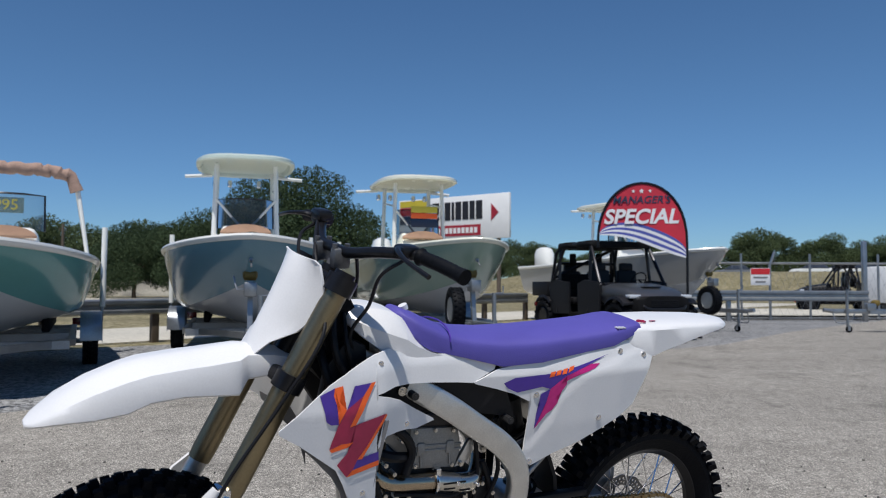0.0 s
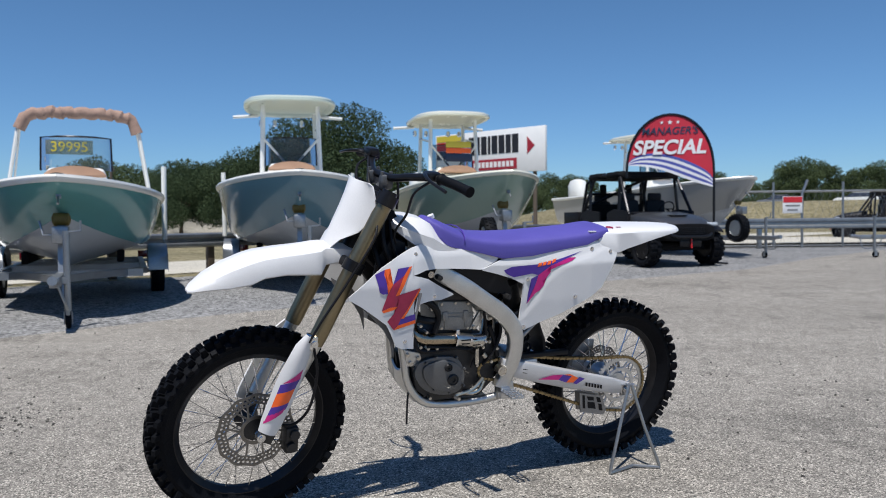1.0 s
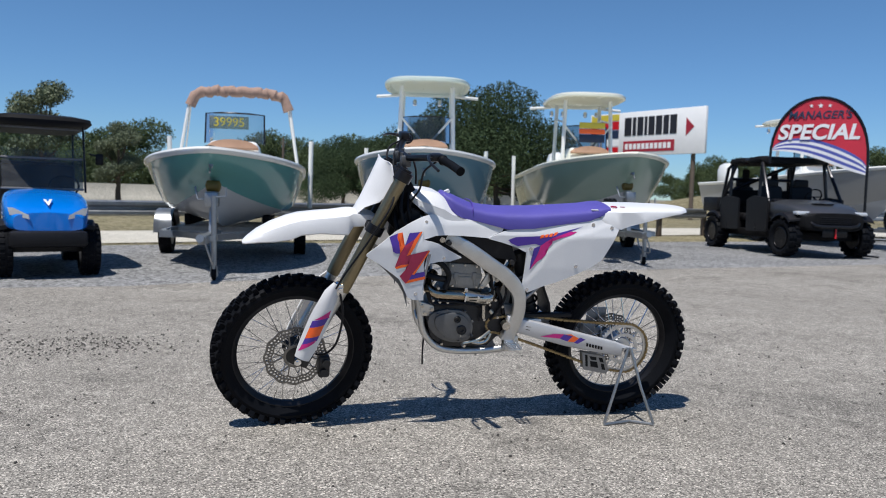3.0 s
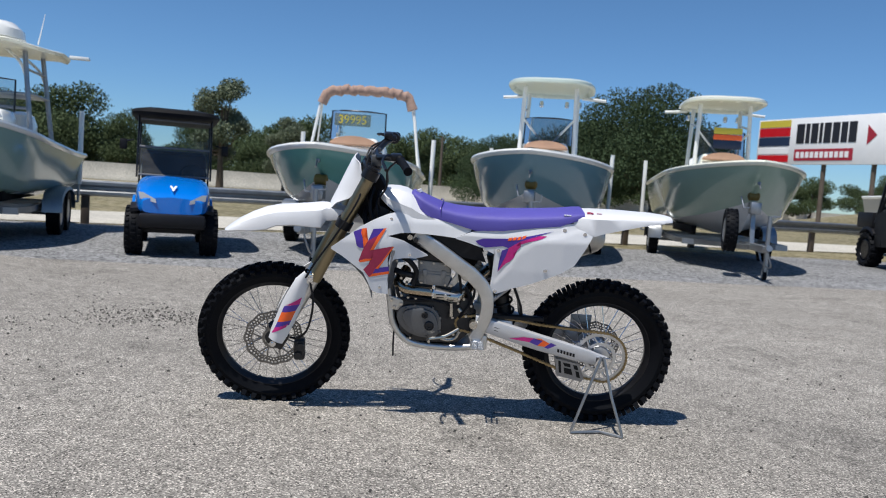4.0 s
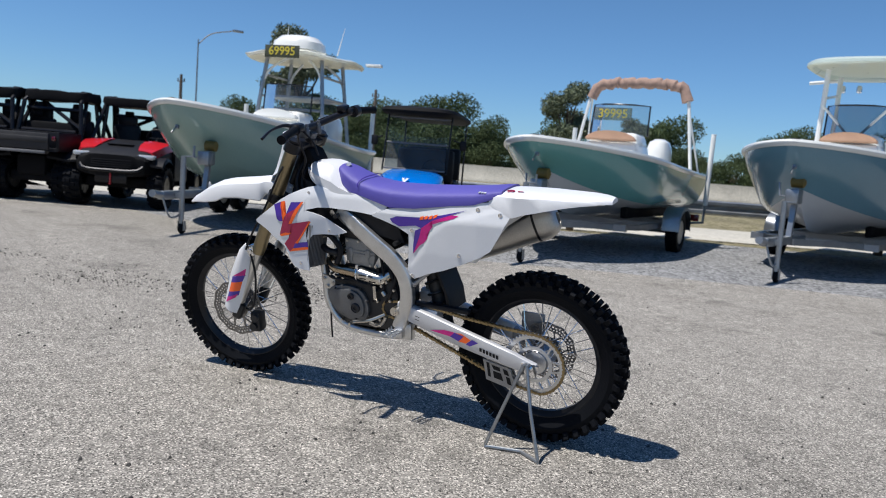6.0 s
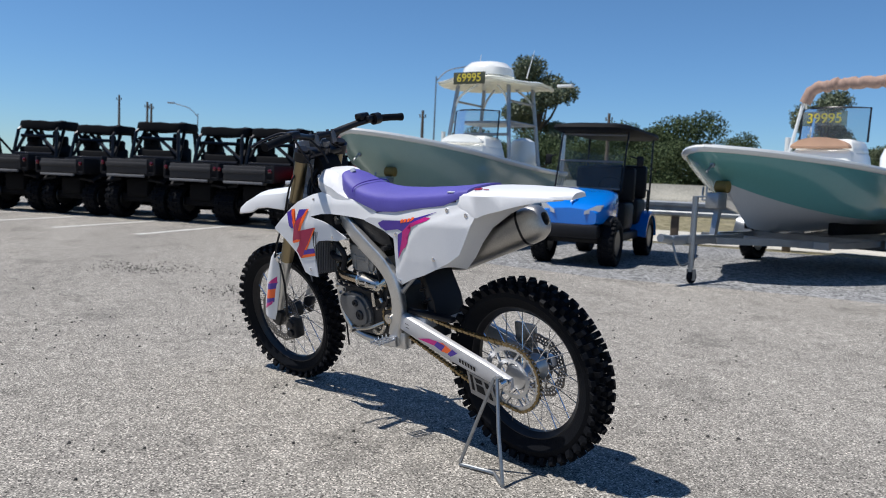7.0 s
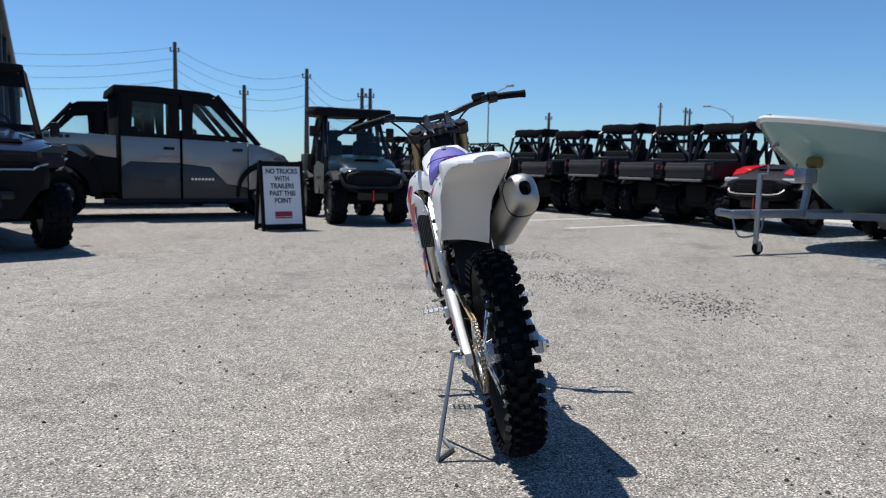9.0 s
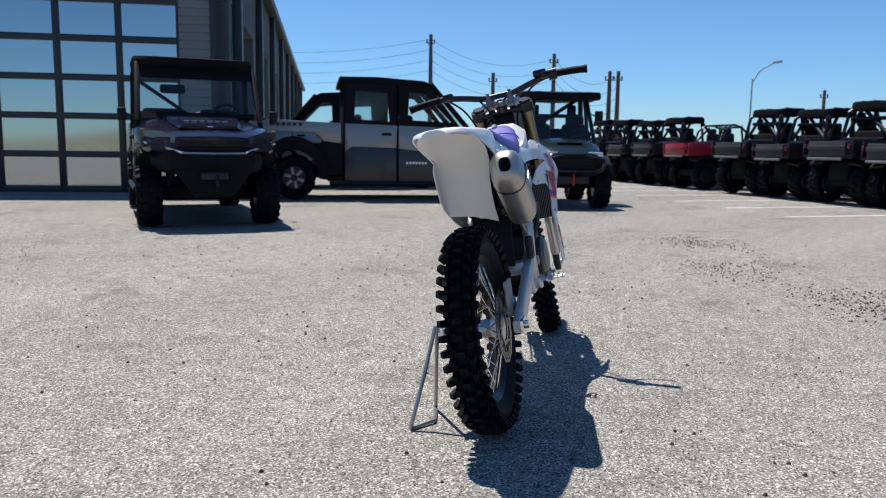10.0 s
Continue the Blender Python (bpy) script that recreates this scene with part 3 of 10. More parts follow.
def wheel(name, centre, R, w, rim, rows, pitches, knob, hub, disc_y, disc_r, steer, label):
    """A spoked wheel: tyre, rim, hub, spokes, brake disc."""
    place = Matrix.Translation(centre)
    base = bpart(name, tyre_mesh(R, w, rim, 0, [], knob), M["rubber"], BIKE, label, steer, 30, place)
    blocks = {}
    for i, m in tread(R, rows, pitches, knob):
        full = RAISE @ (STEER if steer else Matrix()) @ place @ m
        key = rows[i][2:4]
        if key not in blocks:
            blocks[key] = part("tread_block", block_mesh(*key, knob + 0.004), M["rubber"], base, angle=30)
            blocks[key].matrix_basis = full
        else:
            share("tread_block", blocks[key], full, base)
    bm = bmesh.new()
    rw = w * 0.24
    lathe(bm, [(rim + 0.006, -rw), (rim + 0.006, -rw + 0.004), (rim - 0.010, -rw + 0.006), (rim - 0.016, 0), (rim - 0.010, rw - 0.006), (rim + 0.006, rw - 0.004), (rim + 0.006, rw),
               (rim - 0.004, rw + 0.001), (rim - 0.022, rw * 0.35), (rim - 0.022, -rw * 0.35), (rim - 0.004, -rw - 0.001)], seg=64, closed=True)
    bpart("rim", bm, M["black_metal"], base, "black anodised rim", steer, 30, place)
    bm = bmesh.new()
    lathe(bm, [(0.012, -hub), (hub * 0.62, -hub + 0.004), (hub * 0.7, -hub + 0.014), (hub * 0.42, -hub * 0.4), (hub * 0.42, hub * 0.4), (hub * 0.7, hub - 0.014), (hub * 0.62, hub - 0.004), (0.012, hub)], seg=28)
    bpart("hub", bm, M["aluminium"] if not steer else M["dark_cast"], base, "", steer, 30, place)
    spoke = None
    for k in range(36):
        s = 1 if k % 2 else -1
        cross = radians(38) * (1 if (k // 2) % 2 else -1)
        a = 2 * math.pi * k / 36
        p0 = Vector((hub * 0.64 * math.cos(a - cross), s * (hub - 0.012), hub * 0.64 * math.sin(a - cross)))
        p1 = Vector(((rim - 0.019) * math.cos(a), s * 0.006, (rim - 0.019) * math.sin(a)))
        d = p1 - p0
        m = Matrix.Translation(p0) @ d.to_track_quat("Z", "Y").to_matrix().to_4x4() @ Matrix.Diagonal((1, 1, d.length, 1))
        full = RAISE @ (STEER if steer else Matrix()) @ place @ m
        if spoke is None:
            bm = bmesh.new()
            bmesh.ops.create_cone(bm, cap_ends=False, segments=6, radius1=0.0021, radius2=0.0021, depth=1.0, matrix=Matrix.Translation((0, 0, 0.5)))
            spoke = part("spoke", bm, M["chrome"], base)
            spoke.matrix_basis = full
        else:
            share("spoke", spoke, full, base)
    # perforated wavy disc: rim ring, bridges and arms
    bm = bmesh.new()
    seg = 96
    t = 0.0018
    def wob(a):
        return 1 + 0.022 * math.cos(12 * a)
    def ringband(r0, r1, waves=False):
        for k in range(seg):
            q = []
            for a in (2 * math.pi * k / seg, 2 * math.pi * (k + 1) / seg):
                f = wob(a) if waves else 1.0
                for r in (r0 * f, r1 * f):
                    for y in (-t, t):
                        q.append(bm.verts.new((r * math.cos(a), disc_y + y, r * math.sin(a))))
            a0, a1, b0, b1, c0, c1, d0, d1 = q
            for f in ((a1, b1, d1, c1), (a0, c0, d0, b0), (b0, d0, d1, b1), (a0, a1, c1, c0)):
                bm.faces.new(f)
    ringband(disc_r * 0.93, disc_r, True)
    ringband(disc_r * 0.82, disc_r * 0.865, True)
    ringband(disc_r * 0.72, disc_r * 0.765, True)
    ringband(hub * 0.66, hub * 0.85)
    for k in range(48):
        a = 2 * math.pi * k / 48
        for r0, r1, sh in ((0.85, 0.94, 0), (0.755, 0.83, 0.5)):
            b = a + sh * 2 * math.pi / 48
            rr = disc_r * (r0 + r1) / 2 * wob(b)
            box(bm, (0, 0, 0), (disc_r * (r1 - r0), 2 * t, disc_r * 0.05), Matrix.Rotation(-b, 4, "Y") @ Matrix.Translation((rr, disc_y, 0)))
    for k in range(6):
        a = 2 * math.pi * k / 6
        r0, r1 = hub * 0.8, disc_r * 0.74
        for sw in (-0.22, 0.22):
            p = [Vector((r0 * math.cos(a), disc_y, r0 * math.sin(a))), Vector((r1 * math.cos(a + sw), disc_y, r1 * math.sin(a + sw)))]
            tube(bm, p, 0.004, 4)
    bpart("brake_disc", bm, M["disc"], base, "drilled wave-edged steel brake disc", steer, 30, place)
    return base


FRONT = Vector((1.508, 0, -0.012))
_fr = [(0.0, 0, 0.026, 0.022, 0.0, 0.0), (0.021, -14, 0.022, 0.017, 0.5, 0.002), (-0.021, 14, 0.022, 0.017, 0.5, 0.002), (0.037, -42, 0.024, 0.018, 0.0, 0.012), (-0.037, 42, 0.024, 0.018, 0.0, 0.012), (0.012, -4, 0.012, 0.011, 0.27, 0), (-0.012, 4, 0.012, 0.011, 0.73, 0)]
_rr = [(0.0, 0, 0.021, 0.034, 0.0, 0.0), (0.028, -10, 0.021, 0.020, 0.5, 0.002), (-0.028, 10, 0.021, 0.020, 0.5, 0.002), (0.045, -38, 0.024, 0.020, 0.0, 0.013), (-0.045, 38, 0.024, 0.020, 0.0, 0.013)]
front_wheel = wheel("front_wheel", FRONT, 0.349, 0.092, 0.262, _fr, 42, 0.0195, 0.062, 0.060, 0.134, True, "knobbly front tyre")
rear_wheel = wheel("rear_wheel", Vector((0, 0, 0)), 0.348, 0.104, 0.247, _rr, 44, 0.022, 0.072, -0.070, 0.120, False, "wide knobbly rear tyre")

# rear sprocket, chain and guides
SPR = 0.122
bm = bmesh.new()
n = 50
prof = []
for k in range(n * 4):
    prof.append((SPR + (0.005 if k % 4 in (1, 2) else -0.003), 2 * math.pi * k / (n * 4)))
for (ra, rb) in ((None, 0.104), (0.074, 0.060)):
    vs = []
    for i, (r, a) in enumerate(prof):
        q = r if ra is None else ra
        vs.append([bm.verts.new((rr * math.cos(a), 0.082 + y, rr * math.sin(a))) for rr in (q, rb) for y in (-0.003, 0.003)])
    for i in range(len(vs)):
        a, b = vs[i], vs[(i + 1) % len(vs)]
        for f in ((a[1], b[1], b[3], a[3]), (a[0], a[2], b[2], b[0]), (a[0], b[0], b[1], a[1]), (a[2], a[3], b[3], b[2])):
            bm.faces.new(f)
for k in range(6):
    a = 2 * math.pi * k / 6
    for sw in (-0.16, 0.16):
        p = [Vector((r * math.cos(a + s), 0.082, r * math.sin(a + s))) for r, s in ((0.066, sw * 2.2), (0.107, sw))]
        tube(bm, p, 0.0055, 4, flat=0.7)
bpart("sprocket", bm, M["aluminium"], BIKE, "silver toothed rear sprocket", angle=25)

bm = bmesh.new()
FS = Vector((0.64, 0.083, 0.125))
loop = []
for a in np.linspace(radians(-104), radians(-266), 26):
    loop.append(Vector((SPR * math.cos(a), 0.083, SPR * math.sin(a))))
loop += [Vector((0.10, 0.083, 0.126)), Vector((0.30, 0.083, 0.142)), Vector((0.50, 0.083, 0.170))]
for a in np.linspace(radians(80), radians(-100), 10):
    loop.append(FS + Vector((0.035 * math.cos(a), 0, 0.035 * math.sin(a))))
loop += [Vector((0.55, 0.083, 0.066)), Vector((0.38, 0.083, 0.005)), Vector((0.22, 0.083, -0.055)), Vector((0.1, 0.083, -0.098))]
dist = [0.0]
for a, b in zip(loop, loop[1:] + loop[:1]):
    dist.append(dist[-1] + (b - a).length)
count = int(dist[-1] / 0.0157)
def chain_at(s):
    s %= dist[-1]
    for i in range(len(loop)):
        if dist[i + 1] >= s:
            return loop[i].lerp(loop[(i + 1) % len(loop)], (s - dist[i]) / (dist[i + 1] - dist[i]))
for k in range(count):
    a, b = chain_at(k * dist[-1] / count), chain_at((k + 1) * dist[-1] / count)
    d = (b - a).normalized()
    mid = (a + b) / 2
    ang = math.atan2(d.z, d.x)
    m = Matrix.Translation(mid) @ Matrix.Rotation(-ang, 4, "Y")
    offs = (-0.0075, 0.0075) if k % 2 else (-0.0045, 0.0045)
    for o in offs:
        prism(bm, [(-0.0115, 0.0035), (-0.008, 0.0065), (-0.003, 0.0042), (0.003, 0.0042), (0.008, 0.0065), (0.0115, 0.0035), (0.0115, -0.0035), (0.008, -0.0065), (0.003, -0.0042), (-0.003, -0.0042), (-0.008, -0.0065), (-0.0115, -0.0035)],
              lambda u, v, w: m @ Vector((u, o + w, v)), -0.0011, 0.0011)
    box(bm, (0, 0, 0), (0.007, 0.014, 0.007), Matrix.Translation(a))
bpart("chain", bm, M["gold_chain"], BIKE, "gold drive chain", angle=30)

bm = bmesh.new()
_shoe = [(0.207, -0.010), (0.192, -0.094), (0.078, -0.118), (0.064, -0.102), (0.078, -0.070), (0.092, -0.033)]
prism(bm, _shoe, lambda u, v, w: Vector((u, w, v)), 0.096, 0.101)
prism(bm, _shoe, lambda u, v, w: Vector((u, w, v)), 0.066, 0.071)
guide = bpart("chain_guide", bm, M["cast"], BIKE, "slotted aluminium chain guide")
for pts in ([(0.192, -0.020), (0.180, -0.022), (0.171, -0.080), (0.183, -0.078)], [(0.170, -0.028), (0.135, -0.034), (0.132, -0.050), (0.160, -0.046)], [(0.163, -0.052), (0.128, -0.058), (0.118, -0.088), (0.158, -0.080)],
            [(0.122, -0.036), (0.103, -0.040), (0.094, -0.062), (0.114, -0.058)], [(0.108, -0.066), (0.092, -0.070), (0.082, -0.100), (0.100, -0.096)]):
    bm = bmesh.new()
    prism(bm, pts, lambda u, v, w: Vector((u, w, v)), 0.1012, 0.1022)
    bpart("slot", bm, M["black_plastic"], guide)

# swingarm with its axle blocks
def arm(bm, s):
    cols = [(0.585, 0.140, 0.036, 0.022), (0.52, 0.128, 0.036, 0.024), (0.43, 0.103, 0.038, 0.020), (0.30, 0.069, 0.039, 0.017), (0.15, 0.035, 0.036, 0.016), (0.06, 0.016, 0.032, 0.016), (0.03, 0.009, 0.028, 0.016), (-0.025, -0.002, 0.021, 0.015)]
    sec = []
    for x, z, h, w in cols:
        y = s * np.interp(x, [-0.03, 0.1, 0.4, 0.58], [0.121, 0.119, 0.108, 0.098])
        sec.append([Vector((x, y + a, z + b)) for a, b in oval(w, h, 14, 4.5)])
    rings(bm, sec)
bm = bmesh.new()
both(bm, arm)
box(bm, (0.46, 0, 0.13), (0.09, 0.19, 0.05), bev=0.012)
swing = bpart("swingarm", bm, M["swing_alloy"], BIKE, "brushed aluminium swingarm")
def swing_depth(x, z):
    return float(np.interp(x, [-0.03, 0.1, 0.4, 0.58], [0.121, 0.119, 0.108, 0.098]) + np.interp(x, [0.1, 0.43], [0.0165, 0.0205]))
graphics([[(0.430, 0.082), (0.366, 0.094), (0.318, 0.092), (0.338, 0.072)]], swing_depth, M["magenta"], swing, "magenta graphic", 0.0025, 1)
graphics([[(0.338, 0.072), (0.318, 0.092), (0.276, 0.083), (0.300, 0.058)]], swing_depth, M["purple"], swing, "purple graphic", 0.0025, 1)
graphics([[(0.314, 0.091), (0.286, 0.092), (0.246, 0.072), (0.276, 0.083)], [(0.276, 0.083), (0.246, 0.072), (0.268, 0.055), (0.300, 0.058)]], swing_depth, M["orange"], swing, "orange graphic", 0.003, 1)
graphics([[(0.240, 0.076), (0.214, 0.066), (0.250, 0.046), (0.268, 0.052)]], swing_depth, M["purple"], swing, "purple graphic", 0.0025, 1)
for k in range(6):
    bm = bmesh.new()
    x0 = 0.208 - k * 0.0142
    z0 = 0.050 - k * 0.0034
    decal(bm, [[(x0, z0), (x0 - 0.010, z0 - 0.0025), (x0 - 0.0105, z0 - 0.0185), (x0 - 0.0005, z0 - 0.016)]], swing_depth)
    bpart("marking", bm, M["black_plastic"], swing, "dark mark")
for s in (1, -1):
    bm = bmesh.new()
    prism(bm, [(-0.038, 0.018), (0.03, 0.024), (0.03, -0.024), (-0.03, -0.022)], lambda u, v, w: Vector((u, s * w, v)), 0.132, 0.142)
    tube(bm, [(0, s * 0.12, 0), (0, s * 0.156, 0)], 0.014, 14)
    bpart("axle_block", bm, M["chrome"], BIKE, "polished axle adjuster block")

# frame
def spar(bm, s):
    path = curve([(1.04, 0.60), (0.93, 0.553), (0.85, 0.510), (0.765, 0.462), (0.69, 0.412), (0.615, 0.362), (0.566, 0.312), (0.543, 0.262), (0.540, 0.195), (0.556, 0.135), (0.585, 0.06)], 5)
    sec = []
    for i, q in enumerate(path):
        d = (path[min(i + 1, len(path) - 1)] - path[max(i - 1, 0)]).normalized()
        nrm = Vector((-d.y, d.x))
        t = i / (len(path) - 1)
        h = np.interp(t, [0, 0.25, 0.55, 0.75, 1], [0.030, 0.032, 0.033, 0.029, 0.030])
        w = np.interp(t, [0, 0.5, 0.7, 1], [0.012, 0.016, 0.019, 0.022])
        y = s * np.interp(t, [0, 0.3, 0.7, 1], [0.05, 0.115, 0.118, 0.105])
        sec.append([Vector((q.x + nrm.x * b, y + a, q.y + nrm.y * b)) for a, b in oval(w, h, 16, 5)])
    rings(bm, sec)
bm = bmesh.new()
both(bm, spar)
frame_part = bpart("frame", bm, M["frame_alloy"], BIKE, "cast and forged aluminium twin-spar frame")
bm = bmesh.new()
for s in (1, -1):
    tube(bm, [(1.03, s * 0.03, 0.50), (1.0, s * 0.05, 0.35), (0.975, s * 0.07, 0.2), (0.955, s * 0.075, 0.10), (0.90, s * 0.075, 0.03), (0.82, s * 0.075, 0.004), (0.68, s * 0.08, 0.003), (0.55, s * 0.09, 0.022)], 0.016, 10, 5)
    box(bm, (0.56, s * 0.095, 0.045), (0.07, 0.04, 0.075), bev=0.012)
bpart("cradle", bm, M["frame_alloy"], frame_part, "lower cradle tubes")
bm = bmesh.new()
for s in (1, -1):
    tube(bm, [(0.56, s * 0.09, 0.33), (0.42, s * 0.10, 0.40), (0.2, s * 0.09, 0.55)], 0.012, 8)
    tube(bm, [(0.6, s * 0.08, 0.53), (0.35, s * 0.085, 0.58), (0.12, s * 0.08, 0.61)], 0.012, 8)
bpart("subframe", bm, M["black_metal"], BIKE)
for s in (1, -1):
    bolts(((0.594, 0.134),), 0.10, 0.134, 0.019, M["steel"], frame_part, "pivot_bolt", n=16, side=s)
    bolts(((0.589, 0.421), (0.875, 0.505)), 0.09, 0.128, 0.010, M["dark_cast"], frame_part, n=8, side=s)

# engine
def slab(bm, outline, y0, y1, bev=0.006, seg=2):
    """A cast plate: outline of (x, z), between two depths, with rounded edges."""
    tmp = bmesh.new()
    prism(tmp, outline, lambda u, v, w: Vector((u, w, v)), y0, y1)
    bmesh.ops.recalc_face_normals(tmp, faces=tmp.faces[:])
    if bev:
        bmesh.ops.bevel(tmp, geom=tmp.edges[:], offset=bev, segments=seg, affect="EDGES", profile=0.6)
    add(bm, tmp)
    tmp.free()


bm = bmesh.new()
slab(bm, [(0.60, 0.085), (0.60, 0.235), (0.68, 0.27), (0.90, 0.25), (0.955, 0.17), (0.925, 0.07), (0.86, 0.022), (0.66, 0.022)], -0.105, 0.088, 0.018)
slab(bm, [(0.70, 0.22), (0.70, 0.30), (0.86, 0.31), (0.90, 0.24)], -0.075, 0.072, 0.01)
engine = bpart("engine", bm, M["dark_cast"], BIKE, "black and grey four-stroke engine")
def soften(outline, n=2):
    """Cuts the corners of a closed outline."""
    for _ in range(n):
        cut = []
        for (ax, az_), (bx, bz) in zip(outline, outline[1:] + outline[:1]):
            cut += [(0.75 * ax + 0.25 * bx, 0.75 * az_ + 0.25 * bz), (0.25 * ax + 0.75 * bx, 0.25 * az_ + 0.75 * bz)]
        outline = cut
    return outline


bm = bmesh.new()
slab(bm, soften([(0.942, 0.160), (0.925, 0.190), (0.86, 0.205), (0.776, 0.197), (0.742, 0.150), (0.736, 0.095), (0.758, 0.055), (0.828, 0.048), (0.900, 0.075), (0.940, 0.125)]), 0.08, 0.105, 0.005)
slab(bm, soften([(0.915, 0.176), (0.858, 0.192), (0.788, 0.185), (0.757, 0.147), (0.752, 0.100), (0.768, 0.070), (0.822, 0.064), (0.880, 0.088), (0.912, 0.130)]), 0.100, 0.117, 0.005)
gen = bpart("generator_cover", bm, M["cover_grey"], engine, "dark grey generator cover")
for x, z, r in ((0.793, 0.114, 0.0215), (0.815, 0.163, 0.0150)):
    bm = bmesh.new()
    lathe(bm, [(r, 0.115), (r, 0.123), (r * 0.86, 0.126), (r * 0.80, 0.1225), (r * 0.42, 0.1225), (r * 0.40, 0.118), (0.001, 0.118)], Matrix.Translation((x, 0, z)), 22)
    bpart("inspection_cap", bm, M["dark_cast"], gen, "round black cap")
bolts(((0.902, 0.185), (0.862, 0.203), (0.780, 0.197), (0.744, 0.15), (0.743, 0.085), (0.80, 0.060), (0.862, 0.079), (0.898, 0.13)), 0.10, 0.1145, 0.005, M["cover_grey"], gen, n=6)
bm = bmesh.new()
slab(bm, [(0.862, 0.408), (0.722, 0.402), (0.707, 0.345), (0.722, 0.290), (0.852, 0.297), (0.856, 0.352)], -0.088, 0.086, 0.010)
head = bpart("cylinder_head", bm, M["head_grey"], engine, "matt grey cast cylinder head")
for z in (0.3445, 0.3575):
    bm = bmesh.new()
    tube(bm, [(0.857, 0.086, z + 0.003), (0.71, 0.086, z - 0.002)], 0.0032, 6)
    bpart("rib", bm, M["head_grey"], head)
for x in (0.828, 0.744):
    bm = bmesh.new()
    box(bm, (x, 0.086, 0.350), (0.024, 0.012, 0.036), bev=0.006)
    bpart("lug", bm, M["head_grey"], head)
    bm = bmesh.new()
    tube(bm, [(x, 0.088, 0.338), (x - 0.004, 0.087, 0.302)], 0.004, 6)
    bpart("rib", bm, M["head_grey"], head)
bm = bmesh.new()
slab(bm, [(0.870, 0.404), (0.714, 0.399), (0.722, 0.445), (0.80, 0.458), (0.862, 0.446)], -0.082, 0.080, 0.012)
bpart("cam_cover", bm, M["dark_cast"], engine, "black cam cover")
bolts(((0.845, 0.397), (0.738, 0.393), (0.84, 0.306), (0.733, 0.300), (0.79, 0.398)), 0.08, 0.0905, 0.0055, M["steel"], head, n=6)
bm = bmesh.new()
slab(bm, [(0.984, 0.235), (0.918, 0.216), (0.908, 0.180), (0.940, 0.168), (0.966, 0.170)], 0.076, 0.088, 0.003)
front_bracket = bpart("engine_bracket", bm, M["frame_alloy"], frame_part, "silver front engine bracket")
bolts(((0.968, 0.215), (0.925, 0.200), (0.955, 0.182)), 0.086, 0.096, 0.0085, M["steel"], front_bracket, n=6)
bm = bmesh.new()
slab(bm, [(0.724, 0.288), (0.684, 0.362), (0.655, 0.362), (0.622, 0.332), (0.640, 0.318), (0.664, 0.334), (0.690, 0.296)], 0.068, 0.082, 0.004)
head_bracket = bpart("engine_bracket", bm, M["frame_alloy"], frame_part, "silver head bracket")
bolts(((0.668, 0.350), (0.640, 0.332), (0.706, 0.300)), 0.080, 0.091, 0.0075, M["steel"], head_bracket, n=6)
bm = bmesh.new()
sec = []
for x, z, w in ((0.975, 0.13, 0.05), (0.955, 0.06, 0.07), (0.91, 0.005, 0.085), (0.83, -0.018, 0.09), (0.70, -0.02, 0.09), (0.60, -0.012, 0.085)):
    sec.append([Vector((x, a * w, z + 0.02 * a * a)) for a in np.linspace(-1, 1, 9)] + [Vector((x - 0.005, a * w, z + 0.006 + 0.02 * a * a)) for a in np.linspace(1, -1, 9)])
rings(bm, sec)
bpart("skid_plate", bm, M["frame_alloy"], BIKE, "silver engine skid plate")
bm = bmesh.new()
lathe(bm, [(0.07, -0.10), (0.082, -0.118), (0.082, -0.135), (0.07, -0.147), (0.01, -0.15)], Matrix.Translation((0.76, 0, 0.13)), 28)
clutch = bpart("clutch_cover", bm, M["cover_grey"], engine, "round dark clutch cover")
for k in range(7):
    a = 2 * math.pi * k / 7
    bolts(((0.76 + 0.075 * math.cos(a), 0.13 + 0.075 * math.sin(a)),), 0.12, 0.138, 0.0055, M["steel"], clutch, n=6, side=-1)
bm = bmesh.new()
lathe(bm, [(0.05, -0.10), (0.058, -0.125), (0.045, -0.135), (0.01, -0.137)], Matrix.Translation((0.9, 0, 0.10)), 24)
bpart("water_pump", bm, M["cover_grey"], engine)
# carburation, wiring and plumbing behind and before the cylinder
bm = bmesh.new()
slab(bm, [(0.66, 0.36), (0.60, 0.39), (0.57, 0.47), (0.66, 0.50), (0.72, 0.44)], -0.06, 0.055, 0.015)
bpart("throttle_body", bm, M["matt_black"], engine, "black throttle body and intake boot")
bm = bmesh.new()
slab(bm, [(0.70, 0.13), (0.62, 0.07), (0.58, 0.10), (0.585, 0.19), (0.66, 0.20)], 0.06, 0.078, 0.008)
bpart("sprocket_cover", bm, M["matt_black"], engine, "black front sprocket guard")
HOSES = (([(0.955, 0.10, 0.43), (0.90, 0.115, 0.41), (0.865, 0.11, 0.36), (0.88, 0.115, 0.30)], 0.012), ([(0.96, 0.10, 0.36), (0.92, 0.115, 0.35), (0.875, 0.10, 0.34)], 0.014), ([(0.70, 0.095, 0.42), (0.675, 0.10, 0.36), (0.66, 0.10, 0.27), (0.665, 0.10, 0.2)], 0.006),
             ([(0.95, 0.095, 0.28), (0.93, 0.10, 0.235), (0.87, 0.10, 0.225), (0.75, 0.10, 0.23), (0.69, 0.10, 0.20)], 0.008), ([(0.73, 0.095, 0.245), (0.70, 0.105, 0.21), (0.715, 0.105, 0.15)], 0.005))
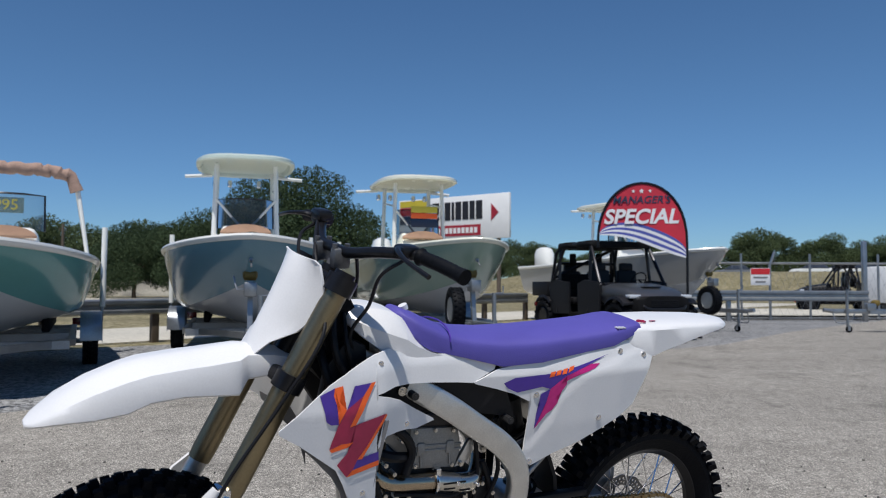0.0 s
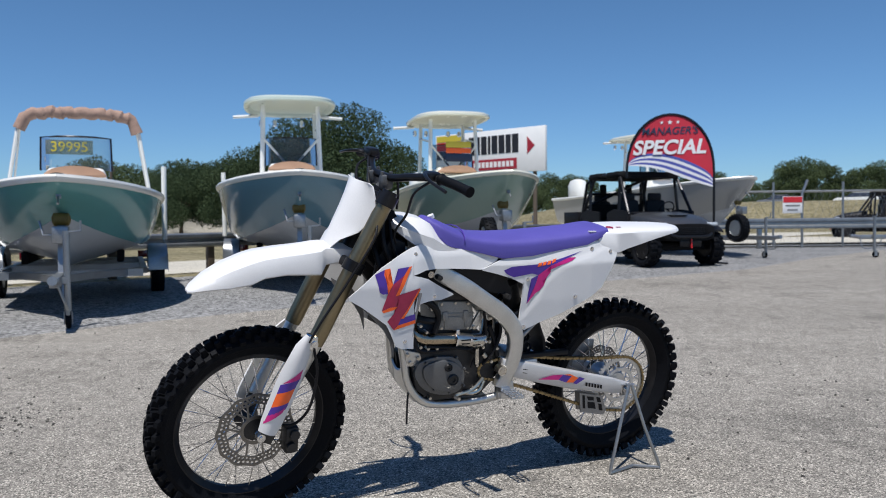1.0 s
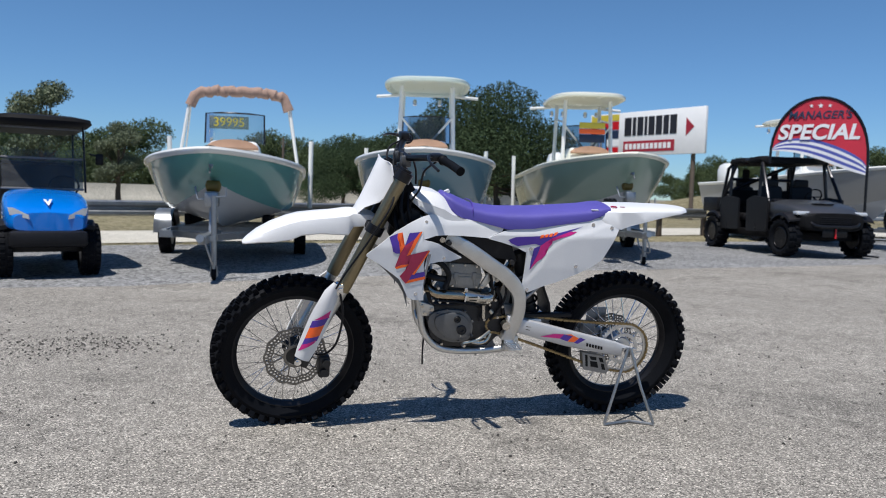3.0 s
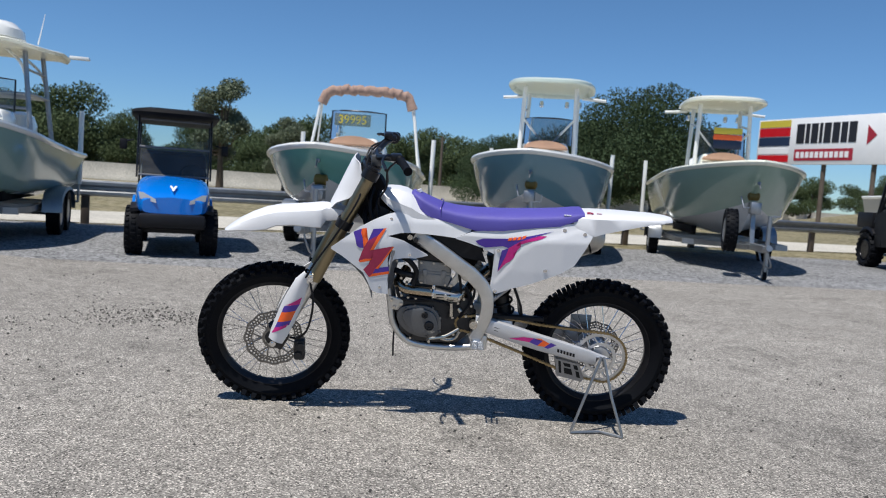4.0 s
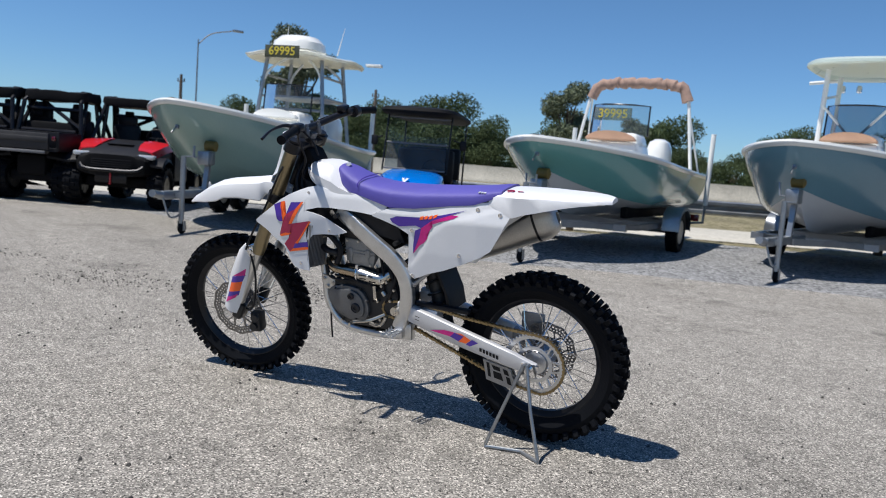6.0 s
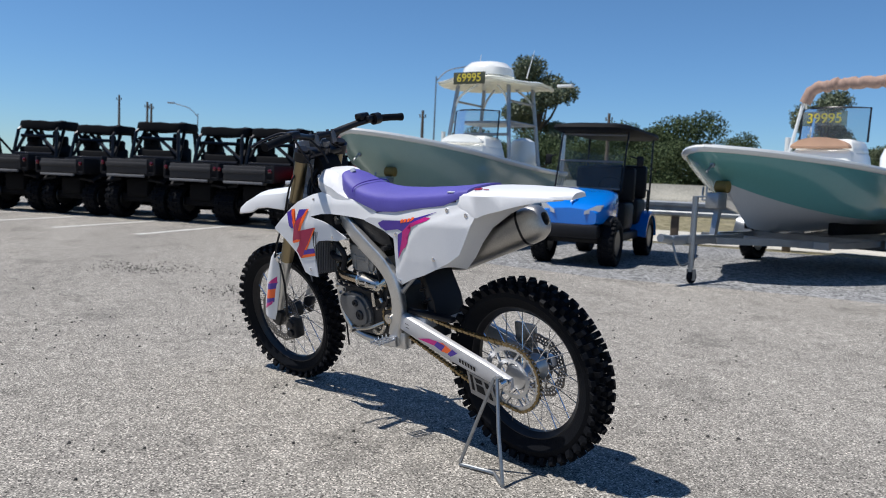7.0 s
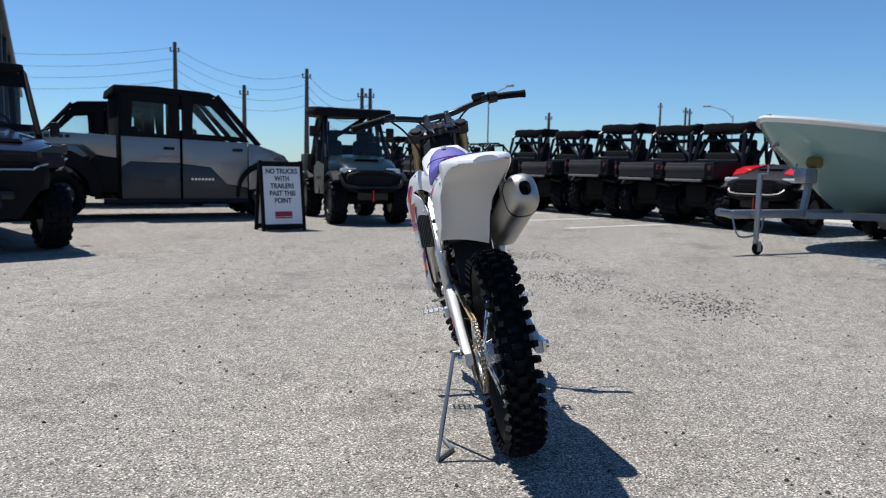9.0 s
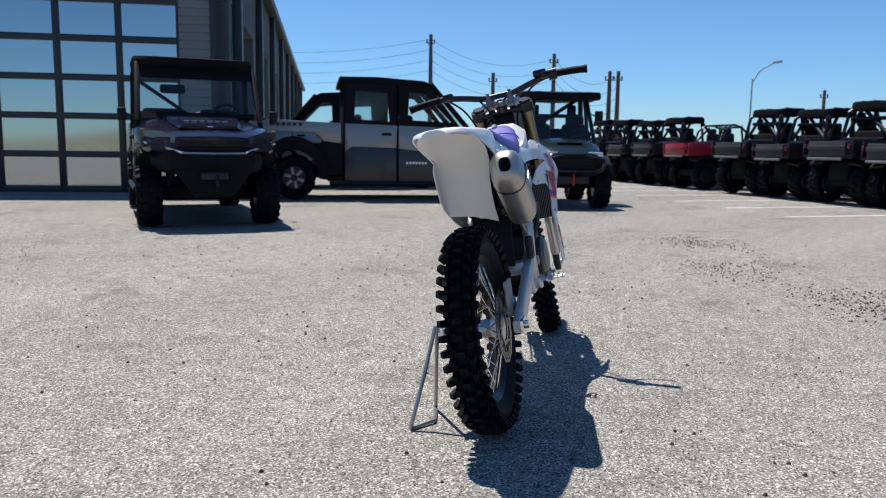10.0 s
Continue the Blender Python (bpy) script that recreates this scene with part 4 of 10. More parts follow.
THIN_HOSES = (([(0.62, 0.10, 0.36), (0.60, 0.105, 0.28), (0.625, 0.10, 0.2), (0.66, 0.09, 0.15)], 0.006),
             ([(0.95, 0.075, 0.10), (0.952, 0.075, 0.02), (0.95, 0.075, -0.06)], 0.004), ([(0.91, 0.10, 0.43), (0.80, 0.105, 0.45), (0.70, 0.10, 0.44)], 0.008), ([(0.90, 0.105, 0.245), (0.80, 0.108, 0.235), (0.74, 0.11, 0.225), (0.70, 0.10, 0.235)], 0.005), ([(0.64, 0.085, 0.30), (0.615, 0.09, 0.24), (0.60, 0.09, 0.18)], 0.009))
for p, r in HOSES + THIN_HOSES:
    bm = bmesh.new()
    tube(bm, p, r, 8, 4)
    bpart("hose", bm, M["black_plastic"], engine, "black rubber hose")
for p, r in (([(0.70, 0.112, 0.225), (0.697, 0.112, 0.165)], 0.0085), ([(0.668, 0.10, 0.20), (0.655, 0.10, 0.185)], 0.010), ([(0.672, 0.10, 0.255), (0.660, 0.10, 0.25)], 0.008)):
    bm = bmesh.new()
    tube(bm, p, r, 10)
    bpart("fitting", bm, M["steel"], engine)
bolts(((0.955, 0.405), (0.93, 0.325), (0.89, 0.385), (0.905, 0.30), (0.67, 0.225), (0.645, 0.245), (0.61, 0.215), (0.63, 0.165), (0.72, 0.245), (0.69, 0.155), (0.925, 0.245), (0.895, 0.238), (0.86, 0.236), (0.71, 0.05), (0.68, 0.075), (0.875, 0.045)), 0.08, 0.108, 0.0062, M["steel"], engine, "fitting", 6)
bm = bmesh.new()
tube(bm, [(0.735, 0.098, 0.05), (0.70, 0.105, 0.048), (0.672, 0.105, 0.06), (0.655, 0.10, 0.09)], 0.008, 8, 5)
bpart("coolant_pipe", bm, M["steel"], engine, "bent silver pipe")
bm = bmesh.new()
tube(bm, [(0.91, 0.0, 0.34), (0.945, 0.06, 0.30), (0.915, 0.085, 0.272), (0.843, 0.094, 0.267), (0.774, 0.094, 0.262), (0.70, 0.094, 0.250), (0.665, 0.085, 0.252), (0.632, 0.05, 0.272), (0.59, -0.02, 0.31), (0.52, -0.11, 0.345)], 0.0225, 16, 6)
pipe = bpart("exhaust_pipe", bm, M["header"], BIKE, "heat-tinted bronze header pipe")
bm = bmesh.new()
sec = []
run = curve([Vector((0.785, 0.094, 0.2635)), Vector((0.74, 0.094, 0.256)), Vector((0.70, 0.094, 0.250)), Vector((0.665, 0.087, 0.252)), Vector((0.638, 0.062, 0.270))], 4)
for q in run:
    sec.append([q + Vector((0, 0.027 * math.cos(a), 0.027 * math.sin(a))) for a in np.linspace(-1.5, 1.7, 11)] + [q + Vector((0, 0.0238 * math.cos(a), 0.0238 * math.sin(a))) for a in np.linspace(1.7, -1.5, 11)])
rings(bm, sec)
shield = bpart("heat_shield", bm, M["steel"], pipe, "slotted polished heat shield")
for x0, x1, dz in ((0.772, 0.705, 0.008), (0.768, 0.735, -0.008), (0.722, 0.690, -0.009)):
    bm = bmesh.new()
    z = float(np.interp((x0 + x1) / 2, [0.665, 0.70, 0.785], [0.252, 0.250, 0.2635])) + dz
    box(bm, ((x0 + x1) / 2, 0.1195, z), (x0 - x1, 0.004, 0.005), Matrix.Identity(4), 0.0015)
    bpart("slot", bm, M["matt_black"], shield)
bolts(((0.668, 0.252), (0.728, 0.262)), 0.115, 0.1235, 0.0055, M["chrome"], shield, "rivet")
bm = bmesh.new()
tube(bm, [(0.786, 0.094 + 0.029 * math.cos(a), 0.263 + 0.029 * math.sin(a)) for a in np.linspace(-1.6, 2.2, 14)], 0.0045, 6)
box(bm, (0.784, 0.105, 0.294), (0.014, 0.02, 0.022), bev=0.003)
bpart("pipe_clamp", bm, M["chrome"], pipe)
# silencer on the right flank
bm = bmesh.new()
a0, a1 = Vector((0.50, -0.118, 0.330)), Vector((0.0745, -0.149, 0.502))
way = (a1 - a0).normalized()
rot = way.to_track_quat("Y", "Z").to_matrix().to_4x4()
sec = []
L = (a1 - a0).length
for s, k in ((0.0, 0.45), (0.05, 0.8), (0.10, 1.0), (0.25, 1.0), (L - 0.004, 1.0)):
    sec.append([a0 + rot.to_3x3() @ Vector((a * k, s, b * k)) for a, b in oval(0.056, 0.070, 26, 2.6)])
rings(bm, sec)
can = bpart("silencer", bm, M["can_steel"], BIKE, "brushed stainless exhaust silencer")
bm = bmesh.new()
sec = []
for s, k in ((L - 0.006, 1.02), (L + 0.03, 0.99), (L + 0.06, 0.8), (L + 0.075, 0.55), (L + 0.078, 0.36), (L + 0.02, 0.34)):
    sec.append([a0 + rot.to_3x3() @ Vector((a * k, s, b * k)) for a, b in oval(0.056, 0.070, 26, 2.6)])
rings(bm, sec, cap=False)
bpart("end_cap", bm, M["can_steel"], can, "tapered silver end cap")
bm = bmesh.new()
lathe(bm, [(0.021, 0.0), (0.021, 0.01), (0.002, 0.011)], Matrix.Translation(a0 + way * (L + 0.02)) @ rot, 20)
bpart("outlet", bm, M["matt_black"], can)
bm = bmesh.new()
band = []
for d_, k in ((-0.006, 1.0), (-0.006, 1.04), (0.004, 1.04), (0.004, 1.0)):
    band.append([a0 + rot.to_3x3() @ Vector((a * k, L - 0.008 + d_, b * k)) for a, b in oval(0.056, 0.070, 30, 2.6)])
rings(bm, band, cap=False)
bpart("clamp_band", bm, M["black_metal"], can)

# radiators behind the shrouds
for s in (1, -1):
    bm = bmesh.new()
    turn = Matrix.Translation((0.992, s * 0.122, 0.375)) @ Matrix.Rotation(radians(-10), 4, "Y") @ Matrix.Rotation(s * radians(-16), 4, "Z")
    box(bm, (0, 0, 0), (0.03, 0.105, 0.21), turn, 0.006)
    rad_ = bpart("radiator", bm, M["black_metal"], BIKE, "black finned radiator")
    bm = bmesh.new()
    for k in range(13):
        bm = bmesh.new()
        box(bm, (-0.02, -0.046 + k * 0.0077, 0), (0.014, 0.0022, 0.19), turn)
        bpart("louvre", bm, M["grey_plastic"], rad_)

# steering head, wiring loom and hoses between the fork and the shrouds
bm = bmesh.new()
slab(bm, [(1.085, 0.775), (1.045, 0.760), (0.975, 0.640), (0.960, 0.500), (1.030, 0.480), (1.100, 0.540), (1.150, 0.600)], -0.050, 0.050, 0.012)
bpart("steering_head", bm, M["matt_black"], frame_part, "black steering head and wiring cover")
for s in (1, -1):
    bm = bmesh.new()
    slab(bm, [(1.050, 0.650), (1.000, 0.630), (0.985, 0.480), (1.060, 0.430), (1.110, 0.500), (1.095, 0.590)], 0.060, 0.096, 0.010)
    if s < 0:
        bm.transform(Matrix.Diagonal((1, -1, 1, 1)))
    bpart("radiator_cowl", bm, M["black_plastic"], BIKE, "black plastic cowl over the radiator")
    for p, r in (([(1.075, s * 0.045, 0.715), (1.085, s * 0.085, 0.66), (1.075, s * 0.105, 0.60), (1.030, s * 0.108, 0.53)], 0.009), ([(1.050, s * 0.05, 0.70), (1.055, s * 0.10, 0.64), (1.035, s * 0.108, 0.58), (0.995, s * 0.104, 0.54)], 0.006),
                 ([(1.10, s * 0.03, 0.63), (1.105, s * 0.085, 0.59), (1.085, s * 0.104, 0.52), (1.06, s * 0.10, 0.45)], 0.011)):
        bm = bmesh.new()
        tube(bm, p, r, 8, 5)
        bpart("hose", bm, M["black_plastic"], BIKE, "black rubber hose")

# bodywork
for s in (1, -1):
    bm = bmesh.new()
    panel(bm, [((1.233, 0.472), (1.233, 0.463)), ((1.188, 0.506), (1.185, 0.434)), ((1.116, 0.563), (1.094, 0.366)), ((1.07, 0.590), (1.075, 0.330)), ((1.046, 0.601), (1.055, 0.286)), ((1.022, 0.611), (1.030, 0.274)), ((0.998, 0.620), (0.983, 0.268))], shroud_depth, 0.004, 5, 14, s)
    panel(bm, [((0.998, 0.620), (0.998, 0.529)), ((0.957, 0.629), (0.942, 0.541)), ((0.903, 0.608), (0.897, 0.540)), ((0.816, 0.603), (0.831, 0.537)), ((0.754, 0.602), (0.76, 0.531)), ((0.695, 0.588), (0.706, 0.526)), ((0.634, 0.572), (0.640, 0.556))], shroud_depth, 0.004, 5, 7, s)
    panel(bm, [((0.998, 0.529), (0.985, 0.400)), ((0.960, 0.519), (0.962, 0.426)), ((0.927, 0.507), (0.925, 0.429)), ((0.872, 0.474), (0.871, 0.427)), ((0.822, 0.447), (0.819, 0.442))], shroud_depth, 0.004, 5, 7, s)
    shroud = bpart("radiator_shroud", bm, M["white_plastic"], BIKE, "white shroud with purple and orange bolt graphic" if s > 0 else "white shroud")
    graphics([[(1.142, 0.542), (1.107, 0.557), (1.109, 0.540), (1.103, 0.523), (1.091, 0.504), (1.095, 0.475), (1.113, 0.475), (1.125, 0.483), (1.132, 0.512)], [(1.058, 0.558), (1.013, 0.561), (1.035, 0.533), (1.077, 0.508), (1.062, 0.535)], [(1.041, 0.385), (0.985, 0.395), (0.983, 0.374), (1.052, 0.362)]], shroud_depth, M["purple"], shroud, "purple bolt graphic", 0.0022, s)
    graphics([[(1.077, 0.508), (1.035, 0.533), (1.067, 0.466), (1.085, 0.428), (1.114, 0.417), (1.111, 0.429), (1.095, 0.475)], [(1.052, 0.469), (0.972, 0.485), (1.019, 0.412), (1.041, 0.385), (1.070, 0.405), (1.056, 0.429), (1.085, 0.428), (1.067, 0.466)], [(1.070, 0.405), (1.041, 0.385), (1.052, 0.362), (1.067, 0.347), (1.093, 0.379)]], shroud_depth, M["red_print"], shroud, "crimson bolt graphic", 0.0022, s)
    graphics([[(1.107, 0.557), (1.087, 0.561), (1.092, 0.541), (1.095, 0.526), (1.078, 0.508), (1.095, 0.475), (1.091, 0.504), (1.103, 0.523), (1.109, 0.540)], [(1.013, 0.561), (1.002, 0.563), (1.052, 0.469), (1.067, 0.466), (1.035, 0.533)], [(1.114, 0.417), (1.085, 0.428), (1.056, 0.429), (1.069, 0.419), (1.108, 0.410)], [(0.972, 0.485), (0.967, 0.481), (1.029, 0.384), (1.041, 0.385), (1.019, 0.412)], [(1.052, 0.362), (0.983, 0.374), (0.982, 0.362), (1.067, 0.347)]], shroud_depth, M["orange"], shroud, "orange edging", 0.0026, s)
    bolts(((0.899, 0.443), (0.985, 0.600), (1.020, 0.300)), lambda x, z: shroud_depth(x, z) - 0.01, lambda x, z: shroud_depth(x, z) + 0.002, 0.007, M["chrome"], shroud, side=s)
    bolts(((0.902, 0.514),), 0.09, 0.108, 0.012, M["steel"], shroud, side=s)
    # dark inner liner seen through the shroud's slot
    bm = bmesh.new()
    panel(bm, [((1.0, 0.56), (1.0, 0.44)), ((0.9, 0.56), (0.9, 0.45)), ((0.78, 0.56), (0.80, 0.46)), ((0.62, 0.56), (0.56, 0.42))], lambda x, z: 0.098, 0.01, 2, 2, s)
    bpart("airbox_liner", bm, M["black_plastic"], BIKE, "black airbox liner")
    # side number panel
    bm = bmesh.new()
    panel(bm, [((0.703, 0.527), (0.700, 0.523)), ((0.633, 0.558), (0.640, 0.508)), ((0.580, 0.567), (0.580, 0.490)), ((0.545, 0.572), (0.524, 0.464)), ((0.505, 0.578), (0.536, 0.305)), ((0.450, 0.588), (0.507, 0.284)), ((0.394, 0.597), (0.437, 0.316)), ((0.300, 0.609), (0.367, 0.340)),
               ((0.220, 0.619), (0.280, 0.378)), ((0.162, 0.626), (0.220, 0.408)), ((0.120, 0.628), (0.174, 0.438)), ((0.100, 0.628), (0.137, 0.503)), ((0.088, 0.628), (0.097, 0.584))], side_depth, 0.004, 6, 22, s)
    sp = bpart("side_panel", bm, M["white_plastic"], BIKE, "white side number panel")
    graphics([[(0.615, 0.521), (0.583, 0.534), (0.476, 0.541), (0.384, 0.558), (0.274, 0.587), (0.339, 0.564), (0.419, 0.534), (0.448, 0.514), (0.468, 0.499), (0.494, 0.506), (0.537, 0.501), (0.571, 0.494), (0.602, 0.507)], [(0.497, 0.486), (0.468, 0.499), (0.477, 0.464), (0.487, 0.432), (0.508, 0.389), (0.506, 0.429), (0.496, 0.456)]], side_depth, M["purple"], sp, "purple flash", 0.0016, s)
    graphics([[(0.448, 0.514), (0.419, 0.534), (0.339, 0.563), (0.306, 0.564), (0.326, 0.551), (0.384, 0.533), (0.436, 0.512), (0.417, 0.510), (0.431, 0.492), (0.448, 0.475), (0.442, 0.459), (0.458, 0.439), (0.474, 0.430), (0.508, 0.389), (0.487, 0.432), (0.477, 0.464), (0.468, 0.499)]], side_depth, M["magenta"], sp, "magenta flash", 0.0020, s)
    graphics([[(0.476, 0.531), (0.471, 0.545), (0.455, 0.548), (0.460, 0.534)], [(0.456, 0.535), (0.451, 0.548), (0.436, 0.551), (0.441, 0.538)], [(0.436, 0.538), (0.430, 0.552), (0.416, 0.555), (0.421, 0.541)], [(0.416, 0.542), (0.410, 0.557), (0.394, 0.561), (0.399, 0.550)]], side_depth, M["orange"], sp, "orange mark", 0.0024, s)
    bolts(((0.511, 0.485), (0.230, 0.593), (0.512, 0.298), (0.14, 0.580), (0.30, 0.410)), lambda x, z: side_depth(x, z) - 0.012, lambda x, z: side_depth(x, z) + 0.003, 0.0085, M["chrome"], sp, side=s)

bm = bmesh.new()
sec = []
for x, top, bot, w in ((1.052, 0.699, 0.690, 0.045), (1.038, 0.711, 0.672, 0.078), (1.005, 0.714, 0.645, 0.102), (0.965, 0.713, 0.618, 0.110), (0.93, 0.706, 0.602, 0.113), (0.90, 0.690, 0.598, 0.112), (0.868, 0.655, 0.595, 0.110), (0.83, 0.630, 0.59, 0.106), (0.78, 0.612, 0.58, 0.100)):
    half = [(0.0, top + 0.004), (w * 0.55, top), (w * 0.86, top - 0.028), (w * 0.98, (top + bot) / 2), (w, bot)]
    sec.append([Vector((x, y, z)) for y, z in half] + [Vector((x, -y, z)) for y, z in half[:0:-1]])
rings(bm, sec)
bpart("tank_cover", bm, M["white_plastic"], BIKE, "white tank cover", angle=26)
bm = bmesh.new()
sec = []
for x, top, bot, w in ((0.908, 0.700, 0.684, 0.036), (0.896, 0.709, 0.668, 0.056), (0.865, 0.700, 0.632, 0.078), (0.82, 0.680, 0.608, 0.090), (0.765, 0.658, 0.598, 0.097), (0.70, 0.647, 0.584, 0.104), (0.62, 0.643, 0.565, 0.110), (0.5, 0.645, 0.572, 0.114), (0.36, 0.653, 0.594, 0.112), (0.25, 0.662, 0.608, 0.108), (0.18, 0.671, 0.634, 0.100), (0.145, 0.672, 0.650, 0.092)):
    # domed top, a soft fold, then nearly upright side walls down to the bodywork
    fold = bot + 0.52 * (top - bot)
    ring = [Vector((x, w * math.cos(a) * (0.98 - 0.02 * math.sin(a)), fold + (top - fold) * math.sin(a) ** 0.8)) for a in np.linspace(0, math.pi, 17)]
    ring += [Vector((x, -w * 1.03, fold - 0.30 * (top - bot))), Vector((x, -w * 1.03, bot)), Vector((x, -w * 0.5, bot - 0.004)), Vector((x, w * 0.5, bot - 0.004)), Vector((x, w * 1.03, bot)), Vector((x, w * 1.03, fold - 0.30 * (top - bot)))]
    sec.append(ring)
path = []
for i in range(len(sec) - 1):
    for k in range(3):
        path.append([a.lerp(b, k / 3) for a, b in zip(sec[i], sec[i + 1])])
path.append(sec[-1])
rings(bm, path)
seat = bpart("seat", bm, M["purple_vinyl"], BIKE, "purple gripper vinyl seat", angle=60)
bm = bmesh.new()
x = 0.765
tube(bm, [Vector((x + 0.012 * abs(a) / 0.098, a * 1.03, 0.598 + (b + 1) / 2 * 0.07)) for a, b in oval(0.098, 1.0, 28, 2.4)[:15]], 0.0022, 5)
bpart("seam", bm, M["purple"], seat, "stitched seam")
bm = bmesh.new()
tube(bm, [(0.872, 0.012, 0.700), (0.878, 0.012, 0.712)], 0.012, 12)
bpart("emblem", bm, M["white_plastic"], seat)
for k in range(3):
    bm = bmesh.new()
    box(bm, (0.232 - k * 0.011, 0.0925, 0.6565), (0.008, 0.014, 0.003), Matrix.Identity(4))
    bpart("marking", bm, M["white_plastic"], seat, "small white printed mark")

# rear fender, its underside and the front fender
bm = bmesh.new()
sec = []
for x, top, drop, w in ((0.19, 0.660, 0.05, 0.100), (0.13, 0.665, 0.086, 0.106), (0.09, 0.667, 0.094, 0.108), (0.05, 0.668, 0.080, 0.108), (-0.02, 0.669, 0.063, 0.106), (-0.10, 0.668, 0.042, 0.101), (-0.17, 0.668, 0.029, 0.091), (-0.215, 0.666, 0.023, 0.077), (-0.240, 0.664, 0.017, 0.060), (-0.258, 0.661, 0.010, 0.038)):
    out = [Vector((x, a * w, top - (abs(a) ** 3) * 0.012)) for a in np.linspace(-0.93, 0.93, 11)]
    out += [Vector((x, w, top - 0.018)), Vector((x + 0.004, w * 1.02, top - drop))]
    inn = [Vector((x, a * (w - 0.006), top - 0.008 - (abs(a) ** 3) * 0.012)) for a in np.linspace(0.93, -0.93, 11)]
    ring = out + [Vector((x + 0.004, w * 1.02 - 0.005, top - drop))] + inn + [Vector((x + 0.004, -w * 1.02 + 0.005, top - drop)), Vector((x + 0.004, -w * 1.02, top - drop)), Vector((x, -w, top - 0.018))]
    sec.append(ring)
rings(bm, sec)
tail = bpart("rear_fender", bm, M["white_plastic"], BIKE, "white rear fender")
bm = bmesh.new()
tube(bm, [(0.118 + 0.013 * math.cos(a), 0.062 + 0.013 * math.sin(a), 0.6665) for a in np.linspace(0, 2 * math.pi, 19)], 0.0022, 5)
bpart("ring_emblem", bm, M["red_print"], tail, "small red ring emblem")
bm = bmesh.new()
box(bm, (0.078, 0.066, 0.6675), (0.022, 0.005, 0.002), Matrix.Identity(4))
bpart("marking", bm, M["red_print"], tail, "short red mark")
bm = bmesh.new()
sec = []
for xn, zn, yn, xf, zf, yf in ((-0.236, 0.642, 0.056, -0.236, 0.642, -0.056), (-0.118, 0.634, 0.096, -0.118, 0.634, -0.096), (0.002, 0.600, 0.104, 0.002, 0.598, -0.100), (0.105, 0.580, 0.0, 0.102, 0.556, -0.088), (0.172, 0.537, 0.0, 0.178, 0.500, -0.066), (0.205, 0.48, 0.0, 0.225, 0.44, -0.056), (0.238, 0.43, 0.0, 0.262, 0.382, -0.052), (0.292, 0.372, 0.0, 0.312, 0.330, -0.050)):
    yn = yn or side_depth(xn, zn) - 0.001
    near, far = Vector((xn, yn, zn)), Vector((xf, yf, zf))
    line = [near.lerp(far, k / 8) + Vector((0.5, 0, 0.5)) * 0.016 * math.sin(math.pi * k / 8) for k in range(9)]
    sec.append(line + [p + Vector((0.004, 0, 0.005)) for p in line[::-1]])
rings(bm, sec)
bpart("inner_fender", bm, M["white_plastic"], BIKE, "scuffed white underside of the rear fender")
bm = bmesh.new()
sec = []
for x, z, w, drop in ((1.727, 0.488, 0.016, 0.004), (1.712, 0.499, 0.040, 0.008), (1.668, 0.531, 0.066, 0.028), (1.607, 0.566, 0.078, 0.058), (1.544, 0.591, 0.084, 0.073), (1.50, 0.601, 0.086, 0.064), (1.427, 0.609, 0.086, 0.066), (1.371, 0.614, 0.085, 0.075), (1.308, 0.622, 0.082, 0.088), (1.285, 0.624, 0.066, 0.060), (1.22, 0.615, 0.055, 0.05), (1.16, 0.60, 0.050, 0.04)):
    prof = [(-1.04, -1.0), (-1.0, -0.5), (-0.86, -0.16), (-0.62, -0.11), (-0.3, 0.02), (0, 0.06), (0.3, 0.02), (0.62, -0.11), (0.86, -0.16), (1.0, -0.5), (1.04, -1.0)]
    out = [Vector((x, a * w, z + b * drop)) for a, b in prof]
    inn = [Vector((x, a * (w - 0.005), z + b * drop - 0.005)) for a, b in prof[::-1]]
    sec.append(out + inn)
fine = []
for i in range(len(sec) - 1):
    for k in range(3):
        fine.append([a.lerp(b, k / 3) for a, b in zip(sec[i], sec[i + 1])])
fine.append(sec[-1])
rings(bm, fine)
bpart("front_fender", bm, M["white_plastic"], BIKE, "long white front fender", True)
bm = bmesh.new()
rows_ = []
for v, w, xc, back in ((0.840, 0.084, 1.170, 0.012), (0.830, 0.095, 1.178, 0.030), (0.79, 0.106, 1.197, 0.055), (0.748, 0.110, 1.216, 0.078), (0.705, 0.104, 1.235, 0.074), (0.672, 0.088, 1.250, 0.062), (0.645, 0.064, 1.263, 0.022), (0.610, 0.044, 1.275, 0.004)):
    face_ = [Vector((xc - back * abs(a) ** 1.8, a * w, v)) for a in np.linspace(-1, 1, 15)]
    rows_.append(face_ + [p - Vector((0.005, 0, 0)) for p in face_[::-1]])
rings(bm, rows_)
bpart("number_plate", bm, M["white_plastic"], BIKE, "blank white front number plate", True)

